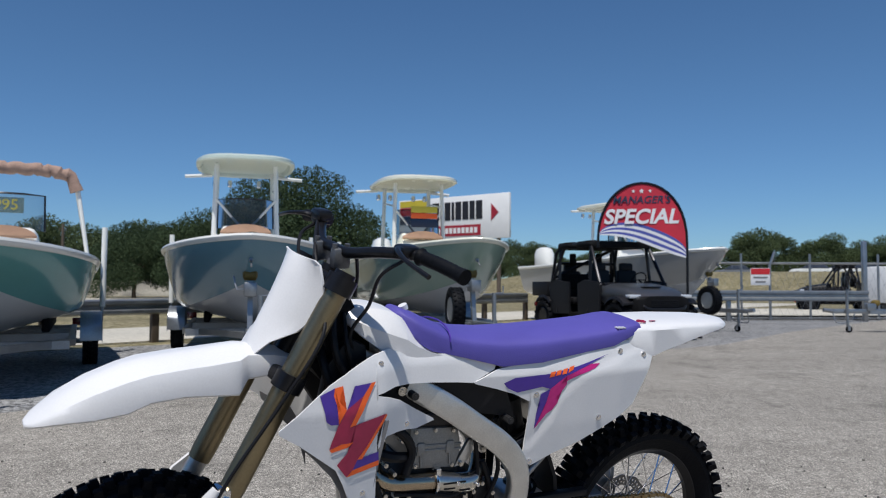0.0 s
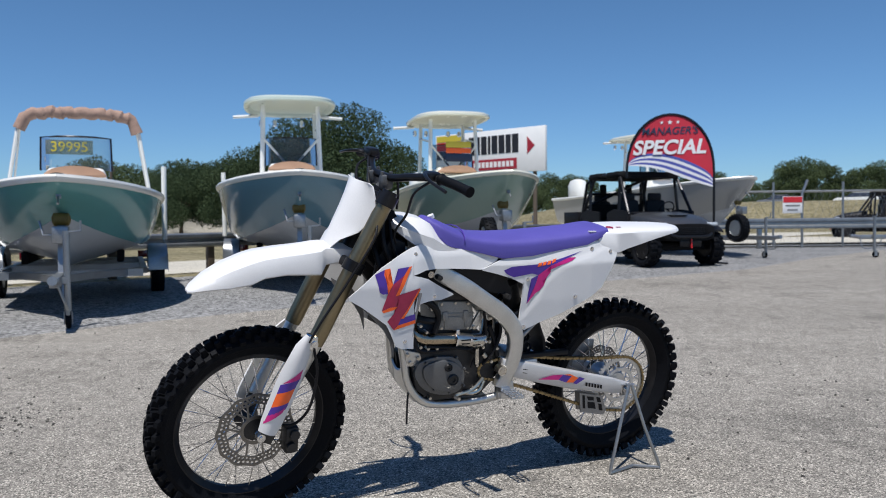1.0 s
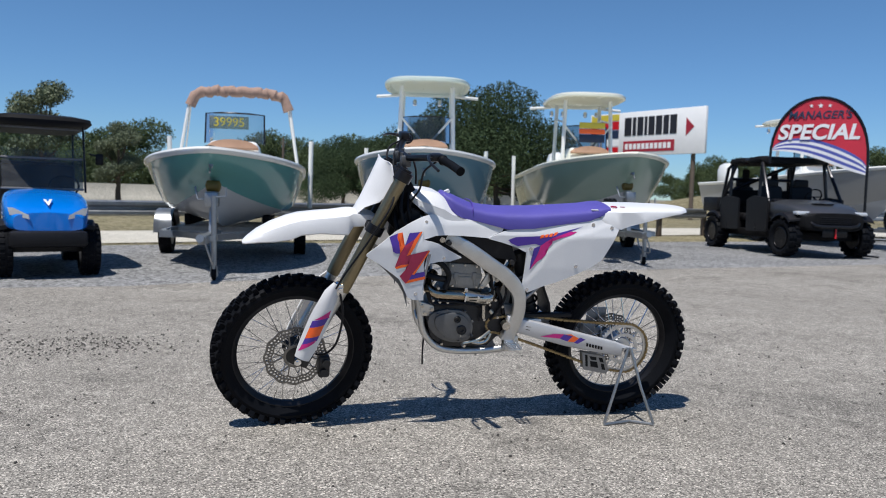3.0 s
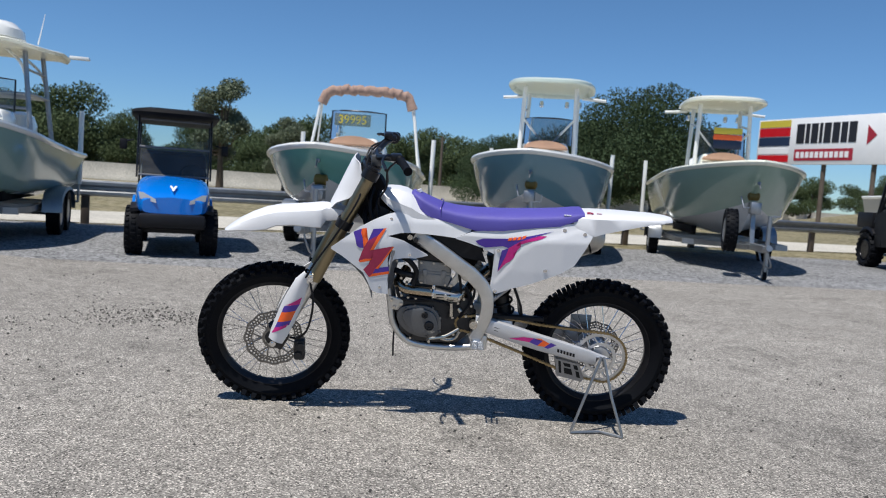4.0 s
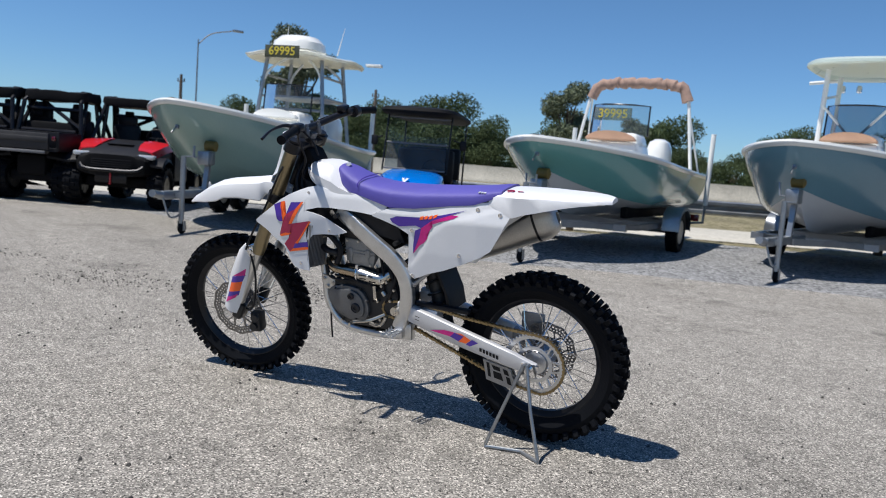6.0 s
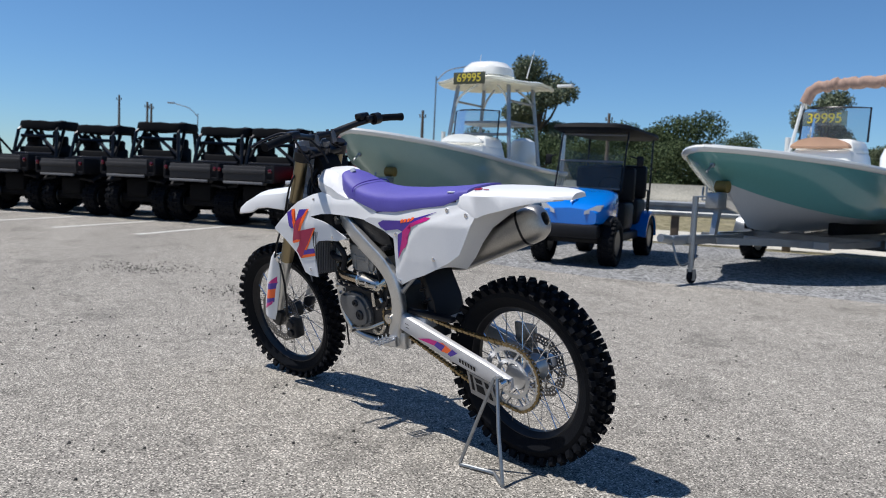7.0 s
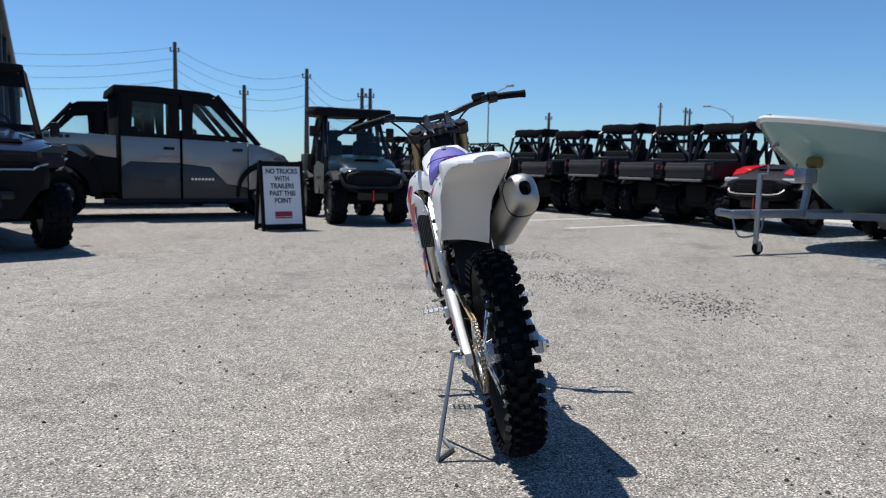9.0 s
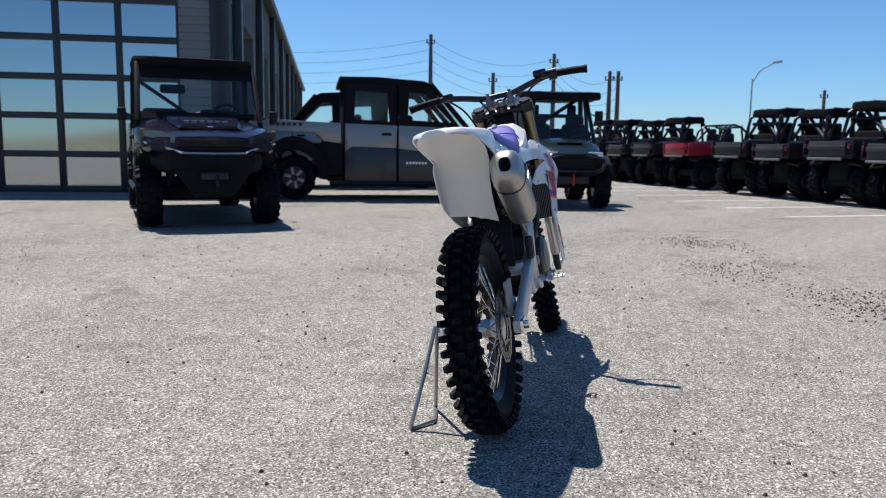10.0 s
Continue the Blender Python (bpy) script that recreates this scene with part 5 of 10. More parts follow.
# forks, clamps, guards
f0, f1 = Vector((1.090, 0, 0.805)), Vector((1.329, 0, 0.298))
fd = (f1 - f0).normalized()
for s in (1, -1):
    o = Vector((0, s * 0.108, 0))
    bm = bmesh.new()
    tube(bm, [f0 + o, f0 + o + fd * 0.2, f1 + o - fd * 0.03, f1 + o], [0.0275, 0.0285, 0.0295, 0.0275], 20)
    leg = bpart("fork_tube", bm, M["gold_fork"], BIKE, "bronze anodised fork tube", True)
    bm = bmesh.new()
    tube(bm, [f0 + o - fd * 0.012, f0 + o + fd * 0.004], 0.026, 18)
    bpart("fork_cap", bm, M["black_metal"], leg, "", True)
    bm = bmesh.new()
    tube(bm, [f1 + o - fd * 0.05, f1 + o, FRONT + o * 0.96 + Vector((-0.048, 0, 0.06))], 0.024, 16)
    bpart("slider", bm, M["frame_alloy"], leg, "", True)
    bm = bmesh.new()
    box(bm, (0, 0, 0), (0.062, 0.034, 0.085), Matrix.Translation(FRONT + o * 0.93 + Vector((-0.03, 0, 0.012))) @ Matrix.Rotation(radians(-27), 4, "Y"), 0.012)
    bpart("axle_lug", bm, M["dark_cast"], leg, "", True)
    bm = bmesh.new()
    tube(bm, [FRONT + o * 0.75, FRONT + o * 1.16], 0.0145, 12)
    tube(bm, [FRONT + o * 1.16, FRONT + o * 1.2], 0.008, 6)
    bpart("front_axle", bm, M["chrome"], leg, "", True)
    bm = bmesh.new()
    sec = []
    top, bot = f1 + o + (Vector((0.034, 0, 0.042)) if s > 0 else Vector((0.012, 0, 0.0))), FRONT + o + Vector((-0.014, 0, 0.022))
    for k in np.linspace(0, 1, 9):
        c = top.lerp(bot, k)
        w = float(np.interp(k, [0, 0.12, 0.45, 0.85, 1], [0.010, 0.028, 0.040, 0.037, 0.030]))
        ring = []
        for a in np.linspace(-1, 1, 9):
            ring.append(c + Vector((a * w, s * (0.026 + 0.014 * (1 - a * a)), a * w * 0.5)))
        for a in np.linspace(1, -1, 9):
            ring.append(c + Vector((a * (w - 0.003), s * (0.021 + 0.014 * (1 - a * a)), a * w * 0.5)))
        sec.append(ring)
    rings(bm, sec)
    guard = bpart("fork_guard", bm, M["white_plastic"], BIKE, "white fork guard with coloured flashes", True)
    def guard_depth(x, z):
        k = max(0.0, min(1.0, (top.z - z) / (top.z - bot.z)))
        c = top.lerp(bot, k)
        w = float(np.interp(k, [0, 0.12, 0.45, 0.85, 1], [0.010, 0.028, 0.040, 0.037, 0.030]))
        a = max(-1, min(1, (x - c.x) / w))
        return 0.108 + 0.026 + 0.014 * (1 - a * a)
    def gp(k, a):
        c = top.lerp(bot, k)
        w = float(np.interp(k, [0, 0.12, 0.45, 0.85, 1], [0.010, 0.028, 0.040, 0.037, 0.030]))
        return c.x + a * w, c.z + a * w * 0.5
    for mat, shape in (("magenta", ((0.30, -0.8), (0.40, -0.8), (0.50, 0.55))), ("purple", ((0.39, -0.8), (0.49, -0.8), (0.62, 0.8), (0.53, 0.8))), ("orange", ((0.485, -0.8), (0.63, -0.8), (0.76, 0.8), (0.62, 0.8))),
                       ("purple", ((0.63, -0.8), (0.70, -0.8), (0.845, 0.8), (0.76, 0.8))), ("magenta", ((0.705, -0.5), (0.76, -0.4), (0.92, 0.8), (0.845, 0.8)))):
        graphics([[gp(k, a) for k, a in shape]], guard_depth, M[mat], guard, "coloured flash", 0.0025, s, True)
bm = bmesh.new()
for k, r in ((0.02, 0.026), (0.268, 0.024)):
    c = f0 + fd * k
    rotm = Matrix.Translation(c) @ fd.to_track_quat("-Z", "X").to_matrix().to_4x4()
    box(bm, (0, 0, 0), (0.070, 0.25, 0.030) if k < 0.1 else (0.065, 0.25, 0.036), rotm @ Matrix.Rotation(0, 4, "Z"), 0.012)
    for s in (1, -1):
        tube(bm, [c + Vector((0, s * 0.108, 0)) - fd * r * 0.8, c + Vector((0, s * 0.108, 0)) + fd * r * 0.8], 0.037, 18)
tube(bm, [HEAD + _ax * 0.03, HEAD - _ax * 0.24], 0.026, 14)
bpart("triple_clamp", bm, M["black_metal"], BIKE, "black triple clamps", True)
bm = bmesh.new()
for s in (1, -1):
    box(bm, (1.075, s * 0.05, 0.838), (0.045, 0.03, 0.05), bev=0.008)
    for dx in (-0.016, 0.016):
        tube(bm, [(1.075 + dx, s * 0.05, 0.85), (1.075 + dx, s * 0.05, 0.873)], 0.007, 8)
tube(bm, [HEAD + _ax * 0.03, HEAD + _ax * 0.055], 0.018, 6)
bpart("bar_clamp", bm, M["cover_grey"], BIKE, "", True)
bm = bmesh.new()
bar = [(0.965, -0.40, 0.872), (0.985, -0.26, 0.885), (1.03, -0.165, 0.875), (1.065, -0.075, 0.856), (1.07, 0, 0.855), (1.065, 0.075, 0.856), (1.03, 0.165, 0.875), (0.985, 0.26, 0.885), (0.965, 0.40, 0.872)]
tube(bm, bar, 0.0135, 14, 5)
hb = bpart("handlebar", bm, M["black_metal"], BIKE, "black alloy handlebar", True)
for s in (1, -1):
    bm = bmesh.new()
    p = [Vector((0.985, s * 0.262, 0.885)), Vector((0.974, s * 0.33, 0.880)), Vector((0.963, s * 0.405, 0.871))]
    q = curve(p, 10)
    tube(bm, q, [0.021, 0.016] + [0.0165 if i % 2 else 0.0155 for i in range(16)] + [0.0165, 0.018, 0.018], 14)
    bpart("grip", bm, M["rubber"], hb, "ribbed black rubber grip", True)
    bm = bmesh.new()
    tube(bm, [(1.0, s * 0.235, 0.888), (1.04, s * 0.25, 0.90), (1.06, s * 0.32, 0.89), (1.05, s * 0.40, 0.872)], [0.009, 0.007, 0.005, 0.006], 8, 5)
    box(bm, (1.0, s * 0.225, 0.89), (0.05, 0.05, 0.03), bev=0.01)
    if s < 0:
        box(bm, (1.015, s * 0.2, 0.905), (0.04, 0.06, 0.03), bev=0.008)
        lathe(bm, [(0.01, -0.02), (0.026, -0.018), (0.026, 0.018), (0.01, 0.02)], Matrix.Translation((0.985, s * 0.255, 0.886)), 16)
    bpart("lever", bm, M["black_metal"], hb, "black control lever", True)
bm = bmesh.new()
for p in ([(1.00, 0.22, 0.87), (1.03, 0.17, 0.82), (1.03, 0.13, 0.74), (1.06, 0.11, 0.66), (1.00, 0.10, 0.56)], [(1.02, -0.22, 0.88), (1.10, -0.14, 0.85), (1.11, -0.06, 0.74), (1.0, -0.08, 0.56)], [(1.03, -0.19, 0.89), (1.10, -0.04, 0.85), (1.125, 0.06, 0.76), (1.150, 0.150, 0.68), (1.235, 0.150, 0.53), (1.32, 0.148, 0.40), (1.365, 0.145, 0.32)],
          [(1.06, 0.1, 0.862), (1.03, 0.06, 0.8), (1.02, 0.04, 0.74)]):
    bm = bmesh.new()
    tube(bm, p, 0.0045, 7, 6)
    bpart("cable", bm, M["black_plastic"], BIKE, "black control cable", True)
bm = bmesh.new()
tube(bm, [(1.345, 0.14, 0.30), (1.33, 0.145, 0.2), (1.35, 0.14, 0.08), (1.39, 0.12, 0.02), (1.43, 0.10, 0.01)], 0.005, 8, 6)
bpart("brake_hose", bm, M["black_plastic"], BIKE, "", True)
bm = bmesh.new()
box(bm, (1.390, 0.075, -0.055), (0.05, 0.06, 0.10), bev=0.012)
tube(bm, [(1.385, 0.05, -0.03), (1.385, 0.118, -0.03)], 0.018, 12)
tube(bm, [(1.395, 0.05, -0.075), (1.395, 0.118, -0.075)], 0.018, 12)
bpart("front_caliper", bm, M["dark_cast"], BIKE, "", True)
bm = bmesh.new()
box(bm, (1.345, 0.118, 0.312), (0.03, 0.05, 0.05), bev=0.008)
tube(bm, [(1.345, 0.1, 0.312), (1.345, 0.15, 0.312)], 0.012, 8)
bpart("hose_clamp", bm, M["chrome"], BIKE, "", True)

# rear brake, shock, flap, foot controls
bm = bmesh.new()
box(bm, (0.115, -0.075, 0.045), (0.07, 0.05, 0.07), Matrix(), 0.015)
box(bm, (0.07, -0.09, 0.10), (0.10, 0.012, 0.09), Matrix(), 0.005)
bpart("rear_caliper", bm, M["cast"], BIKE)
bm = bmesh.new()
tube(bm, [(0.42, 0.0, 0.06), (0.52, 0.0, 0.44)], 0.034, 16)
bpart("shock_body", bm, M["dark_cast"], BIKE)
bm = bmesh.new()
coil = []
for k in range(90):
    a = k * 0.42
    t = k / 89
    c = Vector((0.43, 0, 0.10)).lerp(Vector((0.505, 0, 0.38)), t)
    coil.append(c + Vector((0.042 * math.cos(a), 0.042 * math.sin(a), -0.01 * math.cos(a))))
tube(bm, coil, 0.006, 6)
bpart("shock_spring", bm, M["black_metal"], BIKE)
bm = bmesh.new()
sec = []
for x, z in [(0.43, 0.34), (0.405, 0.28), (0.378, 0.22), (0.366, 0.15)]:
    sec.append([Vector((x, a * 0.075, z)) for a in (-1, -0.5, 0, 0.5, 1)] + [Vector((x + 0.012, a * 0.075, z)) for a in (1, 0.5, 0, -0.5, -1)])
rings(bm, sec)
bpart("mud_flap", bm, M["black_plastic"], BIKE, "black mud flap")
bm = bmesh.new()
box(bm, (0.40, 0.08, 0.168), (0.25, 0.03, 0.02), Matrix.Identity(4), 0.006)
bpart("chain_slider", bm, M["black_plastic"], BIKE)
for s in (1, -1):
    bm = bmesh.new()
    hinge = Vector((0.575, s * 0.125, 0.045))
    box(bm, hinge, (0.04, 0.03, 0.045), Matrix(), 0.006)
    for dx in (-0.026, 0.0, 0.026):
        tube(bm, [hinge + Vector((dx, s * 0.02, 0.015)), hinge + Vector((dx * 0.9, s * 0.105, 0.018))], 0.0035, 6)
    for y in (0.02, 0.04, 0.06, 0.08, 0.10):
        tube(bm, [hinge + Vector((-0.028, s * y, 0.015)), hinge + Vector((0.028, s * y, 0.015))], 0.003, 6)
        for dx in (-0.026, 0.026):
            tube(bm, [hinge + Vector((dx, s * y, 0.012)), hinge + Vector((dx, s * y, 0.03))], [0.004, 0.002], 5)
    bpart("foot_peg", bm, M["aluminium"], BIKE, "toothed metal foot peg")
bm = bmesh.new()
tube(bm, [(0.66, 0.10, 0.10), (0.72, 0.135, 0.075), (0.79, 0.14, 0.06), (0.79, 0.175, 0.06)], 0.0065, 8, 4)
bpart("shift_lever", bm, M["steel"], BIKE, "silver gear shift lever")
bm = bmesh.new()
tube(bm, [(0.60, -0.13, 0.06), (0.70, -0.15, 0.03), (0.78, -0.15, 0.05), (0.78, -0.17, 0.055)], 0.0065, 8, 4)
bpart("brake_pedal", bm, M["steel"], BIKE, "silver brake pedal")
bm = bmesh.new()
tube(bm, [(0.59, -0.125, 0.22), (0.62, -0.15, 0.30), (0.66, -0.155, 0.36)], 0.01, 8, 3)
box(bm, (0.50, -0.12, 0.2), (0.05, 0.03, 0.09), Matrix(), 0.01)
bpart("master_cylinder", bm, M["dark_cast"], BIKE)

bm = bmesh.new()
prism(bm, [(0.505, 0.138), (0.432, 0.121), (0.432, 0.099), (0.505, 0.114)], lambda u, v, w: Vector((u, w, v)), 0.122, 0.1245)
label_ = bpart("sticker", bm, M["cast"], swing, "grey data sticker")
for k in range(3):
    bm = bmesh.new()
    z0 = 0.131 - k * 0.007
    prism(bm, [(0.50, z0), (0.437, z0 - 0.0145), (0.437, z0 - 0.0175), (0.50, z0 - 0.003)], lambda u, v, w: Vector((u, w, v)), 0.1245, 0.1255)
    bpart("marking", bm, M["black_plastic"], label_)
# grey scoop ahead of the radiator
for s in (1, -1):
    bm = bmesh.new()
    panel(bm, [((1.182, 0.445), (1.178, 0.425)), ((1.14, 0.42), (1.137, 0.385)), ((1.10, 0.40), (1.095, 0.340)), ((1.075, 0.36), (1.070, 0.30)), ((1.055, 0.31), (1.050, 0.235))], lambda x, z: float(np.interp(x, [1.04, 1.18], [0.160, 0.180])), 0.004, 3, 6, s)
    bpart("radiator_scoop", bm, M["grey_plastic"], BIKE, "grey plastic radiator scoop")
for s in (1, -1):
    bm = bmesh.new()
    tube(bm, [(0.515, s * 0.108, 0.255), (0.49, s * 0.110, 0.275), (0.44, s * 0.106, 0.320)], [0.012, 0.008, 0.008], 10)
    bpart("subframe_strut", bm, M["cast"], BIKE, "silver subframe strut")
# triangular wire stand hooked into the axle
STAND = thing("axle_stand", "bent steel wire triangle stand propping up the bike", "bike stand")
top = Vector((1.482, 2.842, 0.342))
fa, fb = Vector((1.390, 2.763, 0.008)), Vector((1.608, 2.838, 0.008))
mid = (fa + fb) / 2 + Vector((0.0, 0.05, 0.002))
bm = bmesh.new()
tube(bm, [top + Vector((-0.005, 0.02, 0)), top, top.lerp(fa, 0.5), fa.lerp(top, 0.03), fa, fa.lerp(mid, 0.35), mid.lerp(fa, 0.3), mid, mid.lerp(fb, 0.3), fb.lerp(mid, 0.35), fb, fb.lerp(top, 0.03), top.lerp(fb, 0.5), top + Vector((0.014, 0.004, 0)), top + Vector((0.008, 0.024, 0))], 0.0068, 8)
part("wire", bm, M["galv"], STAND)


# ---- boats and trailers ----
def boat(label, m, L=6.4, beam=2.35, bow_z=1.48, stern_z=1.2, hull="hull_teal", bottom="hull_bottom", keel=0.5, top="bimini", top_x=-4.3, top_z=2.6, console_x=-3.2, cap="gel_white", top_mat="gel_white", split=0.62, price="", boards=False, engine=True):
    """A centre-console boat with its bow at the origin, stern towards -x."""
    b = thing("boat", label, "boat", m, "boats for sale on trailers")
    K, V = 22, 11
    rake = 1.15

    def half(k):
        return beam / 2 * (1 - (1 - min(k / 0.42, 1)) ** 2.0) ** 0.70 * (1 - 0.06 * max(0, k - 0.7) / 0.3)

    def sheer(k):
        return bow_z + (stern_z - bow_z) * (1 - (1 - k) ** 1.7)

    def point(k, v):
        vc = 0.58
        bb, zs = half(k), sheer(k)
        cf = 0.84 - 0.5 * (1 - min(k / 0.45, 1)) ** 1.5
        zc = keel + 0.26 + 0.42 * (1 - min(k / 0.5, 1)) ** 2
        zk = keel + 0.10 * (1 - min(k / 0.4, 1)) ** 2
        x = -L * k - rake * v ** 1.6 * (1 - k) ** 3
        if v <= vc:
            t = v / vc
            return Vector((x, bb * (1 - (1 - cf) * t ** 1.35 * 1.0), zs + (zc - zs) * t))
        t = (v - vc) / (1 - vc)
        return Vector((x, bb * cf * (1 - t), zc + (zk - zc) * t ** 0.9))

    ks = [(i / K) ** 1.5 for i in range(K + 1)]
    for name, vs, mat in (("hull_side", np.linspace(0, split, 8), hull), ("hull_bottom", np.linspace(split, 1, 6), bottom)):
        bm = bmesh.new()
        for s in (1, -1):
            g = [[bm.verts.new((p.x, s * p.y, p.z)) for p in (point(k, float(v)) for v in vs)] for k in ks]
            for a, c in zip(g, g[1:]):
                for j in range(len(vs) - 1):
                    bm.faces.new((a[j], c[j], c[j + 1], a[j + 1]))
        # transom
        tr = [point(1, float(v)) for v in vs]
        bm.faces.new([bm.verts.new(p) for p in tr] + [bm.verts.new((p.x, -p.y, p.z)) for p in tr[::-1]])
        bmesh.ops.remove_doubles(bm, verts=bm.verts[:], dist=0.0008)
        part(name, bm, M[mat], b, angle=50)
    bm = bmesh.new()
    edge = [point(k, 0.0) for k in ks]
    ring = [Vector((p.x, p.y, p.z)) for p in edge[::-1]] + [Vector((p.x, -p.y, p.z)) for p in edge[1:]]
    tube(bm, [p + Vector((0, 0, 0.0)) for p in ring], 0.045, 8, 0, 0.8)
    part("rub_rail", bm, M[cap], b, "pale gunwale rail")
    bm = bmesh.new()
    rows = []
    for k in ks[1:]:
        p = point(k, 0.0)
        rows.append([Vector((p.x, p.y * a, p.z + 0.05 * (1 - a * a) + 0.01)) for a in np.linspace(-0.98, 0.98, 7)])
    rings(bm, rows, cap=False, loop=False)
    part("deck", bm, M[cap], b)
    # console with seat and screen
    zc = sheer(-console_x / L)
    bm = bmesh.new()
    box(bm, (console_x, 0, zc + 0.16), (0.85, 0.95, 0.40), bev=0.07, taper=0.86)
    box(bm, (console_x - 0.05, 0, zc + 0.40), (0.65, 0.84, 0.22), bev=0.06, taper=0.85)
    con = part("console", bm, M[cap], b, "moulded console")
    bm = bmesh.new()
    arch = [(0.40 * math.cos(a), 0.15 * math.sin(a)) for a in np.linspace(0, math.pi, 13)]
    prism(bm, arch, lambda u, v, d: Vector((console_x + d, u, zc + 0.37 + v)), 0.30, 0.44)
    bmesh.ops.bevel(bm, geom=bm.edges[:], offset=0.025, segments=2, affect="EDGES", profile=0.5)
    part("seat_cushion", bm, M["tan_vinyl"] if top != "tower" else M["gel_white"], con, "tan padded cushion" if top != "tower" else "white padded cushion")
    bm = bmesh.new()
    rows = []
    for z, k in ((zc + 0.48, 1.0), (zc + 0.95, 0.82)):
        rows.append([Vector((console_x + 0.28 * k - 0.10 - 0.22 * abs(a) ** 2.5, a * (0.46 if top == "bimini" else 0.44) * (0.9 + 0.1 * k), z)) for a in np.linspace(-1, 1, 9)])
    rings(bm, rows, cap=False, loop=False)
    pane = part("windscreen", bm, M["clear_glass"] if top != "ttop" else M["smoke_glass"], con, "tinted windscreen", 60)
    pane.visible_shadow = False
    bm = bmesh.new()
    tube(bm, [rows[0][0], rows[1][0], rows[1][2], rows[1][4], rows[1][6], rows[1][8], rows[0][8]], 0.014, 6)
    part("screen_frame", bm, M["black_metal"], con)
    if top == "bimini":
        bm = bmesh.new()
        w = beam / 2 * 0.76
        pts = [Vector((top_x, w * a, top_z + 0.12 * (1 - a ** 4) + 0.012 * math.sin(a * 23) - 0.16 * max(0, abs(a) - 0.9) * 10)) for a in np.linspace(-1, 1, 41)]
        rad = [0.088 + 0.007 * math.sin(i * 1.9) + 0.008 * math.sin(i * 4.1) for i in range(41)]
        tube(bm, pts, rad, 12)
        part("folded_canopy", bm, M["canvas"], b, "salmon canvas bimini rolled up on its hoop")
        for s in (1, -1):
            bm = bmesh.new()
            z0 = sheer(-top_x / L)
            tube(bm, [(top_x + 0.15, s * beam * 0.47, z0), (top_x, s * w, top_z - 0.02)], 0.028, 8)
            part("canopy_pole", bm, M["gel_white"], b, "white canopy pole")
            bm = bmesh.new()
            tube(bm, [(top_x - 0.55, s * beam * 0.47, z0), (top_x - 0.02, s * w * 0.99, top_z - 0.15)], 0.016, 8)
            part("canopy_pole", bm, M["gel_white"], b, "white canopy pole")
    if top == "ttop":
        bm = bmesh.new()
        rows = []
        n_ = 32
        for z, k in ((top_z + 0.075, 0.55), (top_z + 0.065, 0.86), (top_z + 0.01, 0.91), (top_z, 0.96), (top_z + 0.02, 1.0), (top_z + 0.06, 1.0), (top_z + 0.10, 0.93), (top_z + 0.125, 0.6)):
            rows.append([Vector((top_x + a * k, c * k, z)) for a, c in oval(1.1, beam * 0.336, n_, 3.2)])
        rings(bm, rows)
        part("hardtop", bm, M[top_mat], b, "pale moulded hardtop")
        runs = []
        for s in (1, -1):
            for dx in (-0.5, 0.55):
                z0 = sheer(-(top_x + dx) / L) + 0.06
                runs.append(([(top_x + dx * 0.95, s * 0.50, z0), (top_x + dx * 0.85, s * 0.46, top_z)], 0.04))
            runs.append(([(top_x + 0.52, s * 0.48, zc + 0.95), (top_x + 0.50, s * 0.08, zc + 0.50)], 0.02))
            runs.append(([(top_x + 0.5, s * 0.48, top_z - 0.45), (top_x - 0.45, s * 0.48, top_z - 0.3)], 0.02))
            runs.append(([(top_x - 0.7, s * 0.55, top_z - 0.02), (top_x - 0.72, s * 1.0, top_z - 0.05)], 0.03))
        for run, r in runs:
            bm = bmesh.new()
            tube(bm, run, r, 8)
            part("tower_tube", bm, M["gel_white"], b, "white coated tower tube")
        for y in (-0.5, -0.25, 0.25, 0.5):
            bm = bmesh.new()
            lathe(bm, [(0.03, 0.0), (0.045, 0.04), (0.045, 0.1), (0.02, 0.12)], Matrix.Translation((top_x + 0.9 - 1.75, y, top_z - 0.08)) @ Matrix.Rotation(radians(-90), 4, "X"), 10)
            part("rod_holder", bm, M["chrome"], b)
    if top == "tower":
        bm = bmesh.new()
        rows = []
        for z, k in ((top_z, 0.97), (top_z + 0.04, 1.0), (top_z + 0.07, 0.9)):
            rows.append([Vector((top_x + a * k, c * k, z - 0.10 * abs(c) ** 2 - 0.05 * a * a + 0.02 * math.sin(9 * c + 5 * a))) for a, c in oval(0.86, 0.93, 40, 4)])
        rings(bm, rows)
        part("canopy", bm, M["gel_cream"], b, "cream canvas tower top")
        bm = bmesh.new()
        rows = []
        for z, k in ((top_z + 0.07, 1.0), (top_z + 0.2, 0.95), (top_z + 0.30, 0.7), (top_z + 0.33, 0.3)):
            rows.append([Vector((top_x + 0.3 + a * k, c * k, z)) for a, c in oval(0.42, 0.45, 20, 2.4)])
        rings(bm, rows)
        part("radar_pod", bm, M["gel_white"], b, "white rounded pod")
